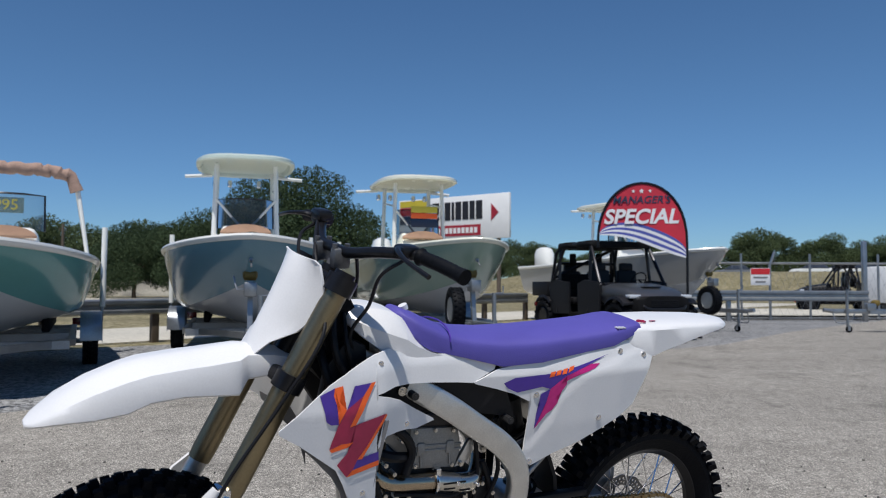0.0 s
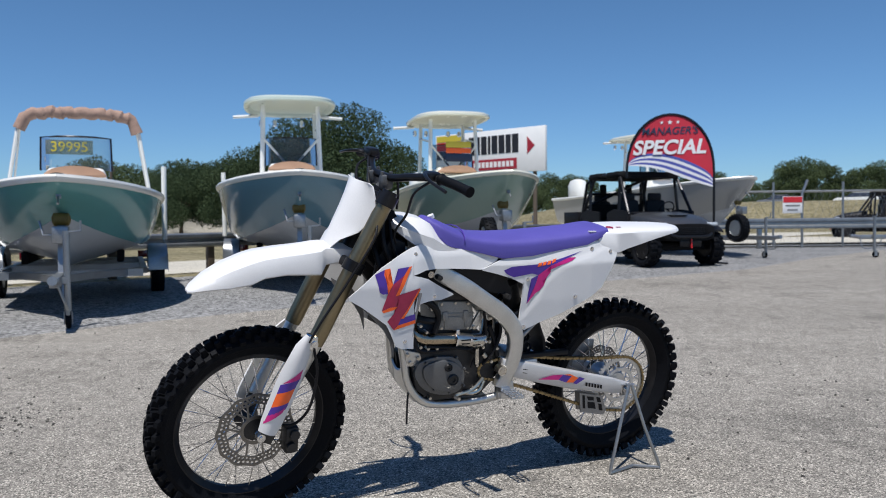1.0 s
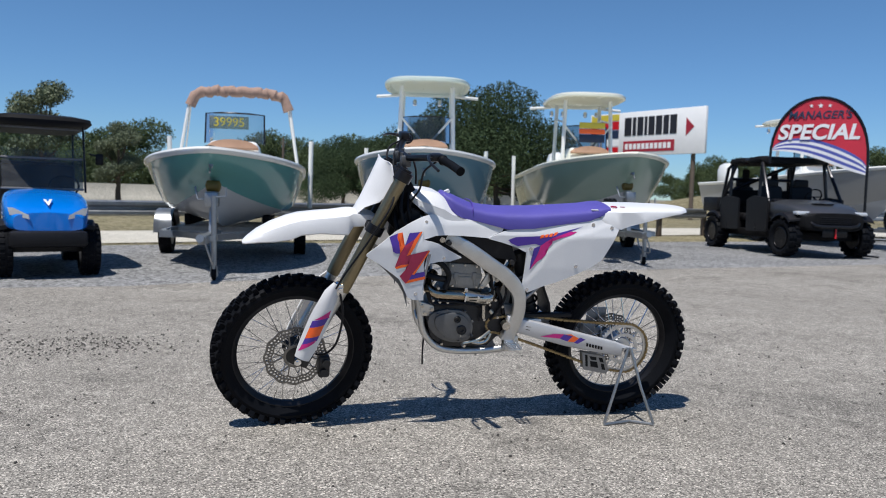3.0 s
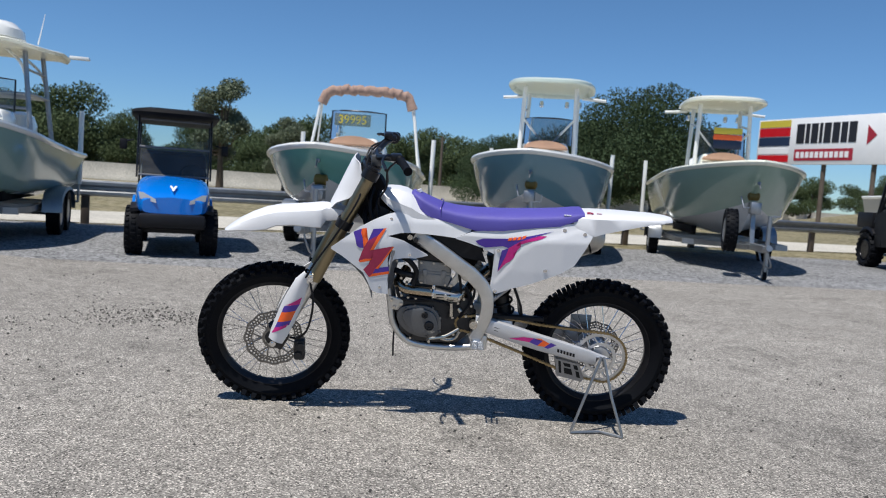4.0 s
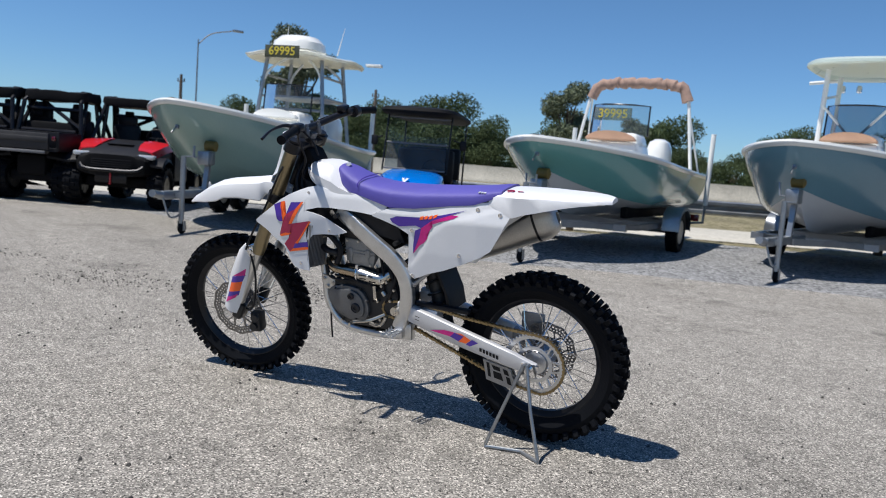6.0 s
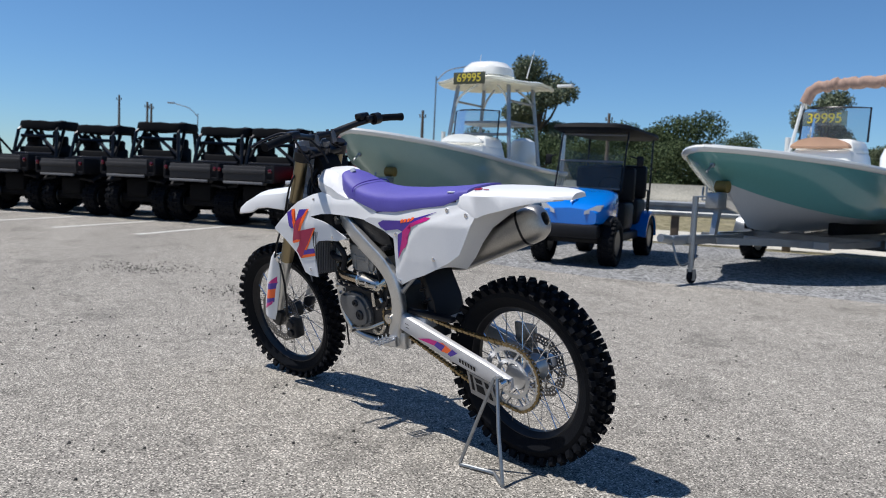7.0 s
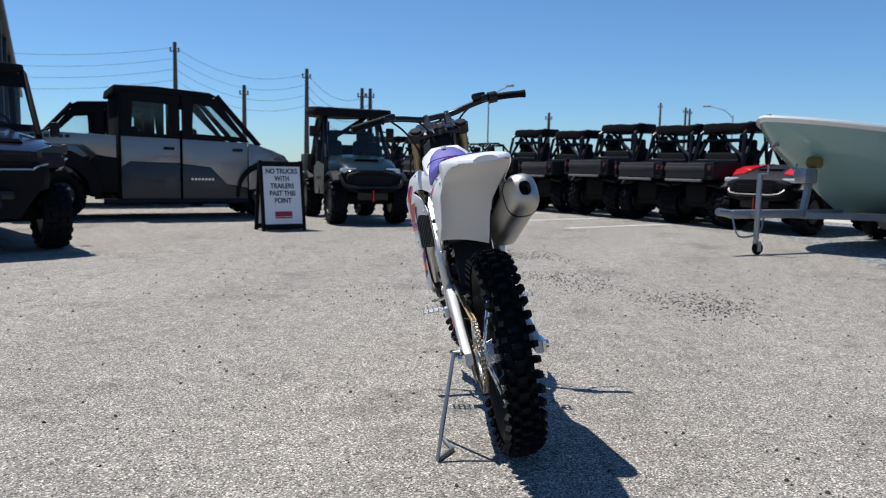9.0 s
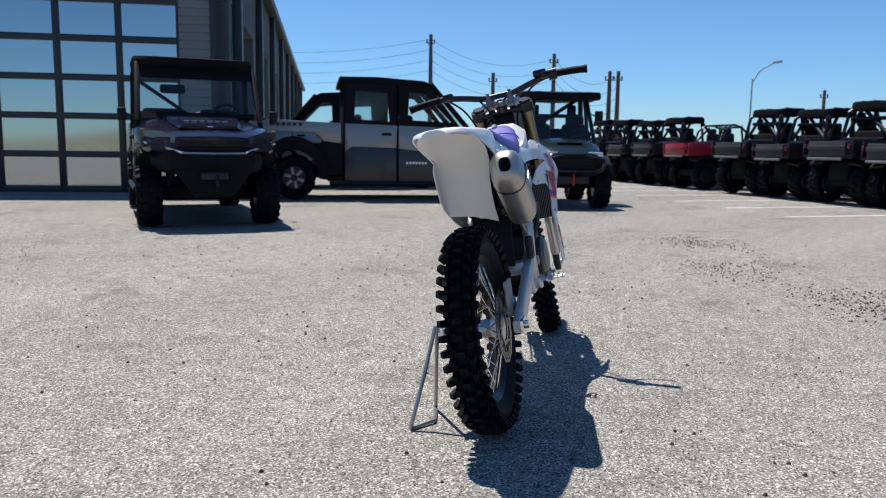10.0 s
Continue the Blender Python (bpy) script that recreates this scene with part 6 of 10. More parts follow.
        for s in (1, -1):
            for dx in (-0.50, 0.52):
                z0 = sheer(-(top_x + dx) / L)
                bm = bmesh.new()
                tube(bm, [(top_x + dx * 1.15, s * 0.66, z0), (top_x + dx * 0.9, s * 0.50, top_z - 0.02)], 0.036, 8)
                part("tower_leg", bm, M["galv"], b, "pale aluminium tower leg")
                bm = bmesh.new()
                tube(bm, [(top_x + dx * 0.98, s * 0.55, top_z - 0.5), (top_x + dx * 0.9, s * 0.44, top_z - 0.26), (top_x + dx * 0.6, s * 0.16, top_z - 0.03)], 0.022, 8, 4)
                part("tower_brace", bm, M["gel_white"], b, "curved tower brace")
            for z, k in ((top_z - 0.72, 0.59), (top_z - 0.36, 0.54)):
                bm = bmesh.new()
                tube(bm, [(top_x + 0.5, s * k, z), (top_x - 0.48, s * k, z)], 0.02, 8)
                part("side_rail", bm, M["galv"], b)
        bm = bmesh.new()
        box(bm, (top_x - 0.05, 0, top_z - 0.72), (0.9, 1.12, 0.045), bev=0.015)
        part("tower_shelf", bm, M["galv"], b)
        bm = bmesh.new()
        tube(bm, [(top_x + 0.5, -0.56, top_z - 0.94), (top_x + 0.5, 0.56, top_z - 0.94)], 0.024, 8)
        part("cross_rail", bm, M["galv"], b)
        for s in (1, -1):
            bm = bmesh.new()
            box(bm, (top_x - 0.9, s * 0.95, top_z + 0.04), (0.12, 0.3, 0.05), bev=0.01)
            part("side_arm", bm, M["gel_white"], b)
            bm = bmesh.new()
            tube(bm, [(top_x - 0.2, s * 0.5, top_z + 0.1), (top_x - 0.35, s * 0.55, top_z + 0.6)], [0.012, 0.004], 6)
            part("antenna", bm, M["gel_white"], b)
    if price:
        fwd = console_x + 0.10 if top != "tower" else top_x + 0.95
        z = zc + 0.80 if top != "tower" else top_z - 0.03
        w, h = (0.60, 0.20) if top != "tower" else (0.62, 0.20)
        bm = bmesh.new()
        off = -0.08 if top != "tower" else 0.0
        box(bm, (fwd, off, z), (0.012, w, h), bev=0.003)
        brd = part("price_board", bm, M["price_card"] if top != "tower" else M["olive_card"], b, "clear sheet with yellow price digits" if top != "tower" else "dark board with yellow price digits")
        letters("digits", price, h * 0.7, M["yellow"], brd, Matrix.Translation((fwd + 0.010, off, z)) @ Matrix.Rotation(radians(90), 4, "Z"), bold=0.0015)
    if boards:
        fwd, z = console_x + 0.30, zc + 0.78
        for dz, hh, mt in ((0.16, 0.12, "yellow"), (0.04, 0.10, "orange"), (-0.10, 0.16, "navy")):
            bm = bmesh.new()
            box(bm, (fwd, 0.05, z + dz), (0.012, 0.52, hh), bev=0.003)
            part("sale_sticker", bm, M[mt], b)
    if engine:
        bm = bmesh.new()
        x0 = -L - 0.35
        rows = []
        for z, k in ((stern_z - 0.1, 0.75), (stern_z + 0.1, 1.0), (stern_z + 0.45, 1.0), (stern_z + 0.6, 0.8), (stern_z + 0.66, 0.4)):
            rows.append([Vector((x0 + a * k, c * k, z)) for a, c in oval(0.36, 0.22, 18, 2.6)])
        rings(bm, rows)
        out = part("outboard", bm, M["gel_white"], b, "white outboard motor")
        bm = bmesh.new()
        box(bm, (x0, 0, stern_z - 0.45), (0.22, 0.12, 0.8), bev=0.04)
        box(bm, (x0, 0, stern_z - 0.88), (0.5, 0.1, 0.1), bev=0.04)
        part("lower_unit", bm, M["gel_white"], out)
    bm = bmesh.new()
    p = point(0.0, 0.35)
    box(bm, (p.x + 0.02, 0, p.z), (0.04, 0.05, 0.05), bev=0.01)
    tube(bm, [(p.x + 0.04, 0, p.z), (p.x + 0.14, 0, p.z - 0.08)], 0.012, 8)
    part("bow_eye", bm, M["galv"], b)
    return b


ROAD_TYRE = [(0.0, 0, 0.04, 0.05, 0, 0), (0.065, -6, 0.04, 0.04, 0.5, 0), (-0.065, 6, 0.04, 0.04, 0.5, 0)]


def road_wheel(parent, centre, R=0.33, w=0.2, name="wheel", rim_mat="galv", mesh=[]):
    """A trailer or cart wheel with a shallow-treaded tyre and dished rim."""
    key = (round(R, 3), round(w, 3), rim_mat)
    for k, a, c in mesh:
        if k == key:
            t = share(name, a, Matrix.Translation(centre), parent)
            share("rim", c, Matrix(), t)
            return t
    t = part(name, tyre_mesh(R, w, R * 0.56, 26, [(y * w / 0.2, q, lx, ly * w / 0.2, ph, d) for y, q, lx, ly, ph, d in ROAD_TYRE], 0.008), M["rubber"], parent)
    t.matrix_basis = Matrix.Translation(centre)
    bm = bmesh.new()
    r = R * 0.56
    lathe(bm, [(r, -w * 0.4), (r * 0.95, -w * 0.42), (r * 0.86, -w * 0.25), (r * 0.35, -w * 0.28), (r * 0.3, -w * 0.38), (0.01, -w * 0.38), (0.01, w * 0.38), (r * 0.3, w * 0.38), (r * 0.35, w * 0.28), (r * 0.86, w * 0.25), (r * 0.95, w * 0.42), (r, w * 0.4)], seg=24)
    for k in range(5):
        a = 2 * math.pi * k / 5
        for s in (1, -1):
            tube(bm, [(r * 0.6 * math.cos(a), s * w * 0.26, r * 0.6 * math.sin(a)), (r * 0.6 * math.cos(a), s * w * 0.34, r * 0.6 * math.sin(a))], 0.02, 6)
    c = part("rim", bm, M[rim_mat], t)
    mesh.append((key, t, c))
    return t


def boat_trailer(m, jack_x=0.12, axle_x=-3.5, L=6.2, spare=False, jack_y=0.0, width=2.3, bow_z=1.45, posts=True, tandem=False, post_x=-4.6, label="galvanised steel boat trailer with a wheeled tongue jack"):
    t = thing("boat_trailer", label, "trailer", m, "boat trailers")
    w = width / 2
    for s in (1, -1):
        bm = bmesh.new()
        tube(bm, [(-L + 0.2, s * (w - 0.32), 0.42), (-2.0, s * (w - 0.32), 0.42), (-0.9, s * 0.25, 0.44), (-0.3, 0.04 * s, 0.45)], 0.055, 4)
        part("side_rail", bm, M["galv"], t)
        bm = bmesh.new()
        box(bm, (-L * 0.62, s * 0.55, 0.60), (2.6, 0.09, 0.16), bev=0.02)
        part("bunk", bm, M["matt_black"], t, "black carpeted bunk")
    for x in (-1.6, axle_x + 0.5, axle_x - 0.6, -L + 0.5):
        bm = bmesh.new()
        box(bm, (x, 0, 0.42), (0.09, 2 * (w - 0.34), 0.09))
        part("cross_member", bm, M["galv"], t)
    bm = bmesh.new()
    box(bm, (jack_x / 2 - 0.35, 0, 0.47), (jack_x + 1.3, 0.09, 0.10), bev=0.01)
    tube(bm, [(jack_x + 0.25, 0, 0.47), (jack_x + 0.50, 0, 0.50)], 0.045, 8)
    tube(bm, [(jack_x + 0.3, 0.03, 0.44), (jack_x + 0.25, 0.10, 0.22), (jack_x - 0.1, 0.06, 0.25), (jack_x - 0.2, 0.03, 0.42)], 0.012, 6, 5)
    part("tongue", bm, M["galv"], t)
    bm = bmesh.new()
    jx, jy = jack_x, jack_y + 0.09
    tube(bm, [(jx, jy, 0.17), (jx, jy, 0.95)], 0.032, 10)
    tube(bm, [(jx, jy, 0.08), (jx, jy, 0.3)], 0.022, 8)
    tube(bm, [(jx, jy, 0.94), (jx + 0.02, jy + 0.13, 0.95), (jx + 0.02, jy + 0.13, 1.05)], 0.012, 6)
    box(bm, (jx, (jy - 0.02) / 2, 0.47), (0.07, jy + 0.02, 0.06))
    for s in (1, -1):
        box(bm, (jx - 0.02, jy + s * 0.035, 0.10), (0.06, 0.008, 0.12))
    jack = part("jack", bm, M["galv"], t, "tongue jack with crank handle")
    bm = bmesh.new()
    lathe(bm, [(0.02, -0.025), (0.065, -0.024), (0.075, -0.012), (0.075, 0.012), (0.065, 0.024), (0.02, 0.025)], Matrix.Translation((jx - 0.03, jy, 0.075)), 18)
    part("caster", bm, M["rubber"], jack, "small black caster")
    bm = bmesh.new()
    wx = -0.42
    tube(bm, [(wx + 0.1, 0, 0.47), (wx - 0.02, 0, bow_z * 0.68)], 0.045, 4)
    box(bm, (wx + 0.08, 0, bow_z * 0.62), (0.22, 0.16, 0.18), bev=0.02)
    tube(bm, [(wx + 0.1, -0.08, bow_z * 0.62), (wx + 0.1, -0.16, bow_z * 0.62), (wx + 0.02, -0.2, bow_z * 0.72)], 0.012, 6)
    part("winch_post", bm, M["galv"], t)
    bm = bmesh.new()
    lathe(bm, [(0.03, -0.09), (0.07, -0.07), (0.07, 0.07), (0.03, 0.09)], Matrix.Translation((wx - 0.05, 0, bow_z * 0.73)), 14)
    part("bow_roller", bm, M["ochre"], t, "ochre rubber bow roller")
    axles = (axle_x, axle_x - 0.85) if tandem else (axle_x,)
    bm = bmesh.new()
    for x in axles:
        tube(bm, [(x, -w + 0.1, 0.33), (x, w - 0.1, 0.33)], 0.035, 6)
    part("axle", bm, M["galv"], t)
    for s in (1, -1):
        for x in axles:
            road_wheel(t, (x, s * (w - 0.11), 0.33))
        bm = bmesh.new()
        sec = []
        span = 0.42 + (0.42 if tandem else 0)
        xm = sum(axles) / len(axles)
        for a in np.linspace(0, math.pi, 11):
            x, z = xm + span * math.cos(a) * (1.05 if abs(math.cos(a)) < 0.95 else 1.0), 0.36 + 0.36 * math.sin(a) ** 0.7
            sec.append([Vector((x, s * (w - 0.24), z)), Vector((x, s * (w + 0.02), z)), Vector((x, s * (w + 0.03), z - 0.05)), Vector((x, s * (w + 0.02), z - 0.008)), Vector((x, s * (w - 0.24), z - 0.008))])
        rings(bm, sec)
        part("mudguard", bm, M["galv"], t, "bright steel mudguard")
        if posts:
            bm = bmesh.new()
            tube(bm, [(post_x, s * (w - 0.3), 0.42), (post_x, s * (w + 0.05), 0.46), (post_x, s * (w + 0.06), 0.9)], 0.025, 6)
            part("post_bracket", bm, M["galv"], t)
            bm = bmesh.new()
            tube(bm, [(post_x, s * (w + 0.06), 0.75), (post_x - 0.02, s * (w + 0.07), 1.95)], 0.042, 10)
            part("guide_post", bm, M["gel_white"], t, "tall white guide post")
        bm = bmesh.new()
        box(bm, (-L + 0.15, s * (w - 0.25), 0.5), (0.05, 0.2, 0.12), bev=0.01)
        part("tail_lamp", bm, M["tail_red"], t)
    if spare:
        sp = road_wheel(t, (-0.15, 0.36, 0.72), name="spare_wheel")
        sp.matrix_basis = Matrix.Translation((-0.1, -0.38, 0.70)) @ Matrix.Rotation(radians(-5), 4, "Z")
    return t


def bow_at(x, y, stern):
    """A pose with x along the bow, from the heading towards the stern."""
    return at(x, y, stern + 180)


boat("teal centre-console boat with rolled salmon bimini on a trailer", bow_at(-3.23, 7.24, 114), hull="hull_teal", bow_z=1.48, stern_z=1.24, L=6.0, beam=2.16, top_x=-4.5, top_z=2.60, console_x=-3.5, price="39995")
boat_trailer(bow_at(-3.23, 7.24, 114), 0.28, -3.6, 5.8, post_x=-4.9, bow_z=1.46)
boat("slate blue boat with pale hardtop on a trailer", bow_at(-1.31, 9.66, 104.5), hull="hull_blue", bow_z=1.65, stern_z=1.45, L=6.2, beam=2.35, top="ttop", top_x=-3.8, top_z=3.0, console_x=-3.4, top_mat="gel_mint")
boat_trailer(bow_at(-1.31, 9.66, 104.5), 0.4, -3.9, 5.8, post_x=-4.9, bow_z=1.63)
boat("pale green boat with cream hardtop on a trailer", bow_at(1.6, 11.85, 106), hull="hull_green", bow_z=1.74, stern_z=1.5, L=6.4, beam=2.3, top="ttop", top_x=-4.0, top_z=3.02, console_x=-3.6, cap="gel_cream", top_mat="gel_cream", boards=True, keel=0.55)
boat_trailer(bow_at(1.6, 11.85, 106), 0.28, -4.1, 6.0, spare=True, post_x=-5.1, width=2.4, bow_z=1.7)
boat("warm grey boat with pale hardtop on a trailer", bow_at(7.6, 17.8, 117), hull="hull_grey", bow_z=1.88, stern_z=1.55, L=6.6, beam=2.5, top="ttop", top_x=-3.6, top_z=3.1, console_x=-3.4, keel=0.6, top_mat="gel_cream")
boat_trailer(bow_at(7.6, 17.8, 117), 0.3, -3.9, 6.2, spare=True, post_x=-5.2, posts=False, bow_z=1.8)
boat_trailer(bow_at(10.45, 17.5, 2), 0.25, -3.9, 6.0, posts=False, bow_z=0.9, label="empty galvanised boat trailer with a wheeled tongue jack")
boat("large sage green boat with cream tower top on a tandem trailer", bow_at(-6.55, 3.98, 128.5), hull="hull_sage", bottom="hull_sage", bow_z=1.63, stern_z=1.22, L=4.85, beam=2.3, top="tower", top_x=-4.0, top_z=2.78, console_x=-3.3, keel=0.42, price="69995")
boat_trailer(bow_at(-6.55, 3.98, 128.5) @ Matrix.Translation((-3.2, 0, 0)) @ Matrix.Rotation(radians(7), 4, "Z") @ Matrix.Translation((3.2, 0, 0)), 0.55, -3.2, 5.0, post_x=-4.6, width=2.3, tandem=True, bow_z=1.5, jack_y=0.03, label="long tandem-axle boat trailer with a wheeled tongue jack")


# ---- vehicles ----
_mud = []


def lug_tyre(R, w, rim, n, high):
    """A tyre whose staggered lugs are raised out of the carcass itself."""
    bm = bmesh.new()
    rc, h = R - high, w / 2
    prof = [(rim, -0.5 * h), (rim + 0.012, -0.66 * h), (rim + (rc - rim) * 0.5, -0.95 * h), (rc - 0.022, -0.92 * h), (rc - 0.004, -0.52 * h), (rc, -0.04 * h),
            (rc, 0.04 * h), (rc - 0.004, 0.52 * h), (rc - 0.022, 0.92 * h), (rim + (rc - rim) * 0.5, 0.95 * h), (rim + 0.012, 0.66 * h), (rim, 0.5 * h)]
    grid = []
    for i in range(2 * n):
        a = math.pi * i / n
        grid.append([bm.verts.new((r * math.cos(a), y, r * math.sin(a))) for r, y in prof])
    lugs = []
    for i in range(2 * n):
        p, q = grid[i], grid[(i + 1) % (2 * n)]
        for j in range(len(prof)):
            j2 = (j + 1) % len(prof)
            f = bm.faces.new((p[j], p[j2], q[j2], q[j]))
            if (j in (3, 4) and i % 2 == 0) or (j in (6, 7) and i % 2 == 1):
                lugs.append(f)
    bm.normal_update()
    out = sum(f.normal.dot(f.calc_center_median() * Vector((1, 0, 1))) for f in lugs)
    if out < 0:
        bmesh.ops.reverse_faces(bm, faces=bm.faces[:])
    bmesh.ops.inset_individual(bm, faces=lugs, thickness=0.004, depth=high)
    return bm


def mud_wheel(parent, centre, R=0.335, w=0.24, turn=0.0):
    """A lugged off-road wheel; all of them share one tyre and one rim."""
    if not _mud:
        t = part("wheel", lug_tyre(0.335, 0.24, 0.185, 18, 0.022), M["rubber"], parent, "lugged off-road tyre")
        bm = bmesh.new()
        lathe(bm, [(0.185, -0.09), (0.17, -0.1), (0.155, -0.05), (0.06, -0.06), (0.05, -0.085), (0.01, -0.085), (0.01, 0.085), (0.05, 0.085), (0.06, 0.06), (0.155, 0.05), (0.17, 0.1), (0.185, 0.09)], seg=24)
        for k in range(6):
            a = 2 * math.pi * k / 6
            for s in (1, -1):
                tube(bm, [(0.05 * math.cos(a), s * 0.075, 0.05 * math.sin(a)), (0.16 * math.cos(a), s * 0.075, 0.16 * math.sin(a))], 0.018, 5)
        r = part("rim", bm, M["black_metal"], t)
        _mud.extend((t, r))
    else:
        t = share("wheel", _mud[0], Matrix(), parent)
        share("rim", _mud[1], Matrix(), t)
    t.matrix_basis = Matrix.Translation(centre) @ Matrix.Rotation(radians(turn), 4, "Z") @ Matrix.Diagonal((R / 0.335, w / 0.24, R / 0.335, 1))
    return t


def side_by_side(label, m, body="grey_paint", accent=None, crew=False, H=1.92, W=1.56, roof="matt_black", screen=False, bed=True, steer=0.0, group="", bedmat="black_plastic", sporty=False, mirror=False, hood_z=1.10, nose=0.0, soft=0.0, R=0.335, canopy=1.0):
    """An open off-road buggy, nose to +x, centred over the origin."""
    u = thing("side_by_side", label, "utv", m, group)
    L = 3.75 if crew else 2.95
    f, r = L / 2 - 0.45, -L / 2 + 0.55
    w = W / 2
    bm = bmesh.new()
    box(bm, (0, 0, 0.40), (L - 0.7, W - 0.55, 0.16), bev=0.03)
    box(bm, (f - 0.62, 0, 0.62), (0.12, W - 0.5, 0.5), bev=0.03)
    box(bm, (r + 0.55, 0, 0.6), (0.3, W - 0.5, 0.4), bev=0.03)
    part("chassis", bm, M["matt_black"], u)
    # nose
    bm = bmesh.new()
    sec = []
    for x, z0, z1, k in ((f - 0.62, 0.66, hood_z, 0.93), (f - 0.35, 0.66, hood_z - 0.03, 0.93), (f - 0.05, 0.66, hood_z - 0.08, 0.88 + nose), (f + 0.22, 0.66, hood_z - 0.17, 0.80 + nose), (f + 0.36, 0.68, hood_z - 0.25, 0.70 + nose)):
        c, h = (z0 + z1) / 2, (z1 - z0) / 2
        sec.append([Vector((x, a, c + b)) for a, b in oval((w - 0.06) * k, h, 20, 4)])
    rings(bm, sec)
    hood = part("hood", bm, M[body], u, "sloping moulded hood", 45)
    if accent:
        for s in (1, -1):
            bm = bmesh.new()
            sec = []
            for x, y0, y1, z in ((f - 0.60, 0.30, w - 0.10, hood_z + 0.012), (f - 0.3, 0.28, w - 0.10, hood_z - 0.01), (f - 0.02, 0.30, w - 0.14, hood_z - 0.07), (f + 0.2, 0.34, w - 0.22, hood_z - 0.15)):
                sec.append([Vector((x, s * y0, z)), Vector((x, s * y1, z - 0.03)), Vector((x, s * (y1 + 0.03), z - 0.14)), Vector((x, s * (y1 - 0.02), z - 0.16)), Vector((x, s * y0, z - 0.04))])
            rings(bm, sec)
            part("hood_panel", bm, M[accent], hood, "coloured hood panel")
    bm = bmesh.new()
    box(bm, (f - 0.08, 0, hood_z - 0.085), (0.26, 0.40, 0.02), Matrix.Identity(4), 0.006)
    part("scoop", bm, M["matt_black"], hood)
    bm = bmesh.new()
    sec = []
    for x, k in ((f - 0.1, 0.92), (f + 0.25, 0.84), (f + 0.40, 0.72), (f + 0.43, 0.6)):
        sec.append([Vector((x, a, 0.68 + b)) for a, b in oval((w - 0.06) * (k + nose), 0.17, 20, 4)])
    rings(bm, sec)
    part("fascia", bm, M["matt_black"], u, "black lower fascia")
    for k in range(4):
        bm = bmesh.new()
        box(bm, (f + 0.425, 0, 0.66 + k * 0.035), (0.03, 0.62, 0.016), bev=0.004)
        part("grille_bar", bm, M["black_plastic"], hood)
    for s in (1, -1):
        bm = bmesh.new()
        box(bm, (f + 0.25, s * (w - 0.28), hood_z - 0.26), (0.16, 0.26, 0.075), Matrix.Identity(4), 0.025)
        part("headlight", bm, M["lens"], hood, "clear headlight")
        # arched fender, built as a swept blade
        for x0, nm in ((f, "front_fender"), (r, "rear_fender")):
            bm = bmesh.new()
            sec = []
            for a in np.linspace(0.75, math.pi - 0.75, 9):
                x, z = x0 + 0.43 * math.cos(a), 0.42 + 0.42 * math.sin(a)
                sec.append([Vector((x, s * (w - 0.34), z + 0.04)), Vector((x, s * (w - 0.02), z)), Vector((x, s * w, z - 0.05)), Vector((x, s * (w - 0.03), z - 0.03)), Vector((x, s * (w - 0.34), z))])
            rings(bm, sec)
            part(nm, bm, M["black_plastic"], u)
        mud_wheel(u, (f, s * (w - 0.13), R), R, 0.27, turn=steer)
        mud_wheel(u, (r, s * (w - 0.13), R), R, 0.29)
        for x0, dx in ((f, -0.1), (r, 0.1)):
            bm = bmesh.new()
            tube(bm, [(x0, s * 0.2, 0.38), (x0, s * (w - 0.2), 0.34)], 0.025, 6)
            part("suspension_arm", bm, M["black_metal"], u)
            bm = bmesh.new()
            tube(bm, [(x0 + dx, s * 0.32, 0.78), (x0 + dx / 2, s * (w - 0.26), 0.38)], 0.045, 8)
            part("shock_absorber", bm, M["black_metal"], u)
    bm = bmesh.new()
    tube(bm, [(f + 0.30, -0.5, 0.78), (f + 0.46, -0.42, 0.62), (f + 0.48, 0, 0.60), (f + 0.46, 0.42, 0.62), (f + 0.30, 0.5, 0.78)], 0.028, 8, 3)
    box(bm, (f + 0.40, 0, 0.50), (0.06, 0.5, 0.2), bev=0.02)
    part("bumper", bm, M["black_metal"], u, "black tube bumper")
    bm = bmesh.new()
    tube(bm, [(f + 0.45, 0, 0.56), (f + 0.45, 0, 0.38)], [0.012, 0.018], 6)
    part("tow_strap", bm, M["red_paint"], u, "red tow strap")
    # cage
    ax, bx, cx = f - 0.62, (0.15 if not crew else 0.35), r + 0.55
    bars = []
    for s in (1, -1):
        bars.append([(ax + 0.05, s * (w - 0.10), 1.05), (ax - 0.38, s * (w - 0.17), H - 0.12), (ax - 0.55, s * (w - 0.19), H - 0.05), (cx, s * (w - 0.2), H - 0.06), (cx - 0.18, s * (w - 0.16), H - 0.2), (cx - 0.3, s * (w - 0.08), 0.92)])
        bars.append([(ax + 0.05, s * (w - 0.1), 1.05), (ax, s * (w - 0.09), 0.45)])
        for x in ((0.1,) if not crew else (0.45, -0.75)):
            bars.append([(x, s * (w - 0.08), 0.45), (x - 0.08, s * (w - 0.2), H - 0.06)])
        bars.append([(cx + 0.1, s * (w - 0.2), H - 0.1), (cx - 0.25, s * (w - 0.1), 1.1)])
    for x, z in ((ax - 0.40, H - 0.10), (cx, H - 0.06), (ax + 0.05, 1.06), (cx - 0.28, 1.15)):
        bars.append([(x, -(w - 0.18), z), (x, w - 0.18, z)])
    if soft:
        bars.append([(cx - 0.22, -(w - 0.12), 1.2), (cx + 0.05, w - 0.2, H - 0.08)])
        bars.append([(cx - 0.1, -(w - 0.16), 1.52), (cx - 0.1, w - 0.16, 1.52)])
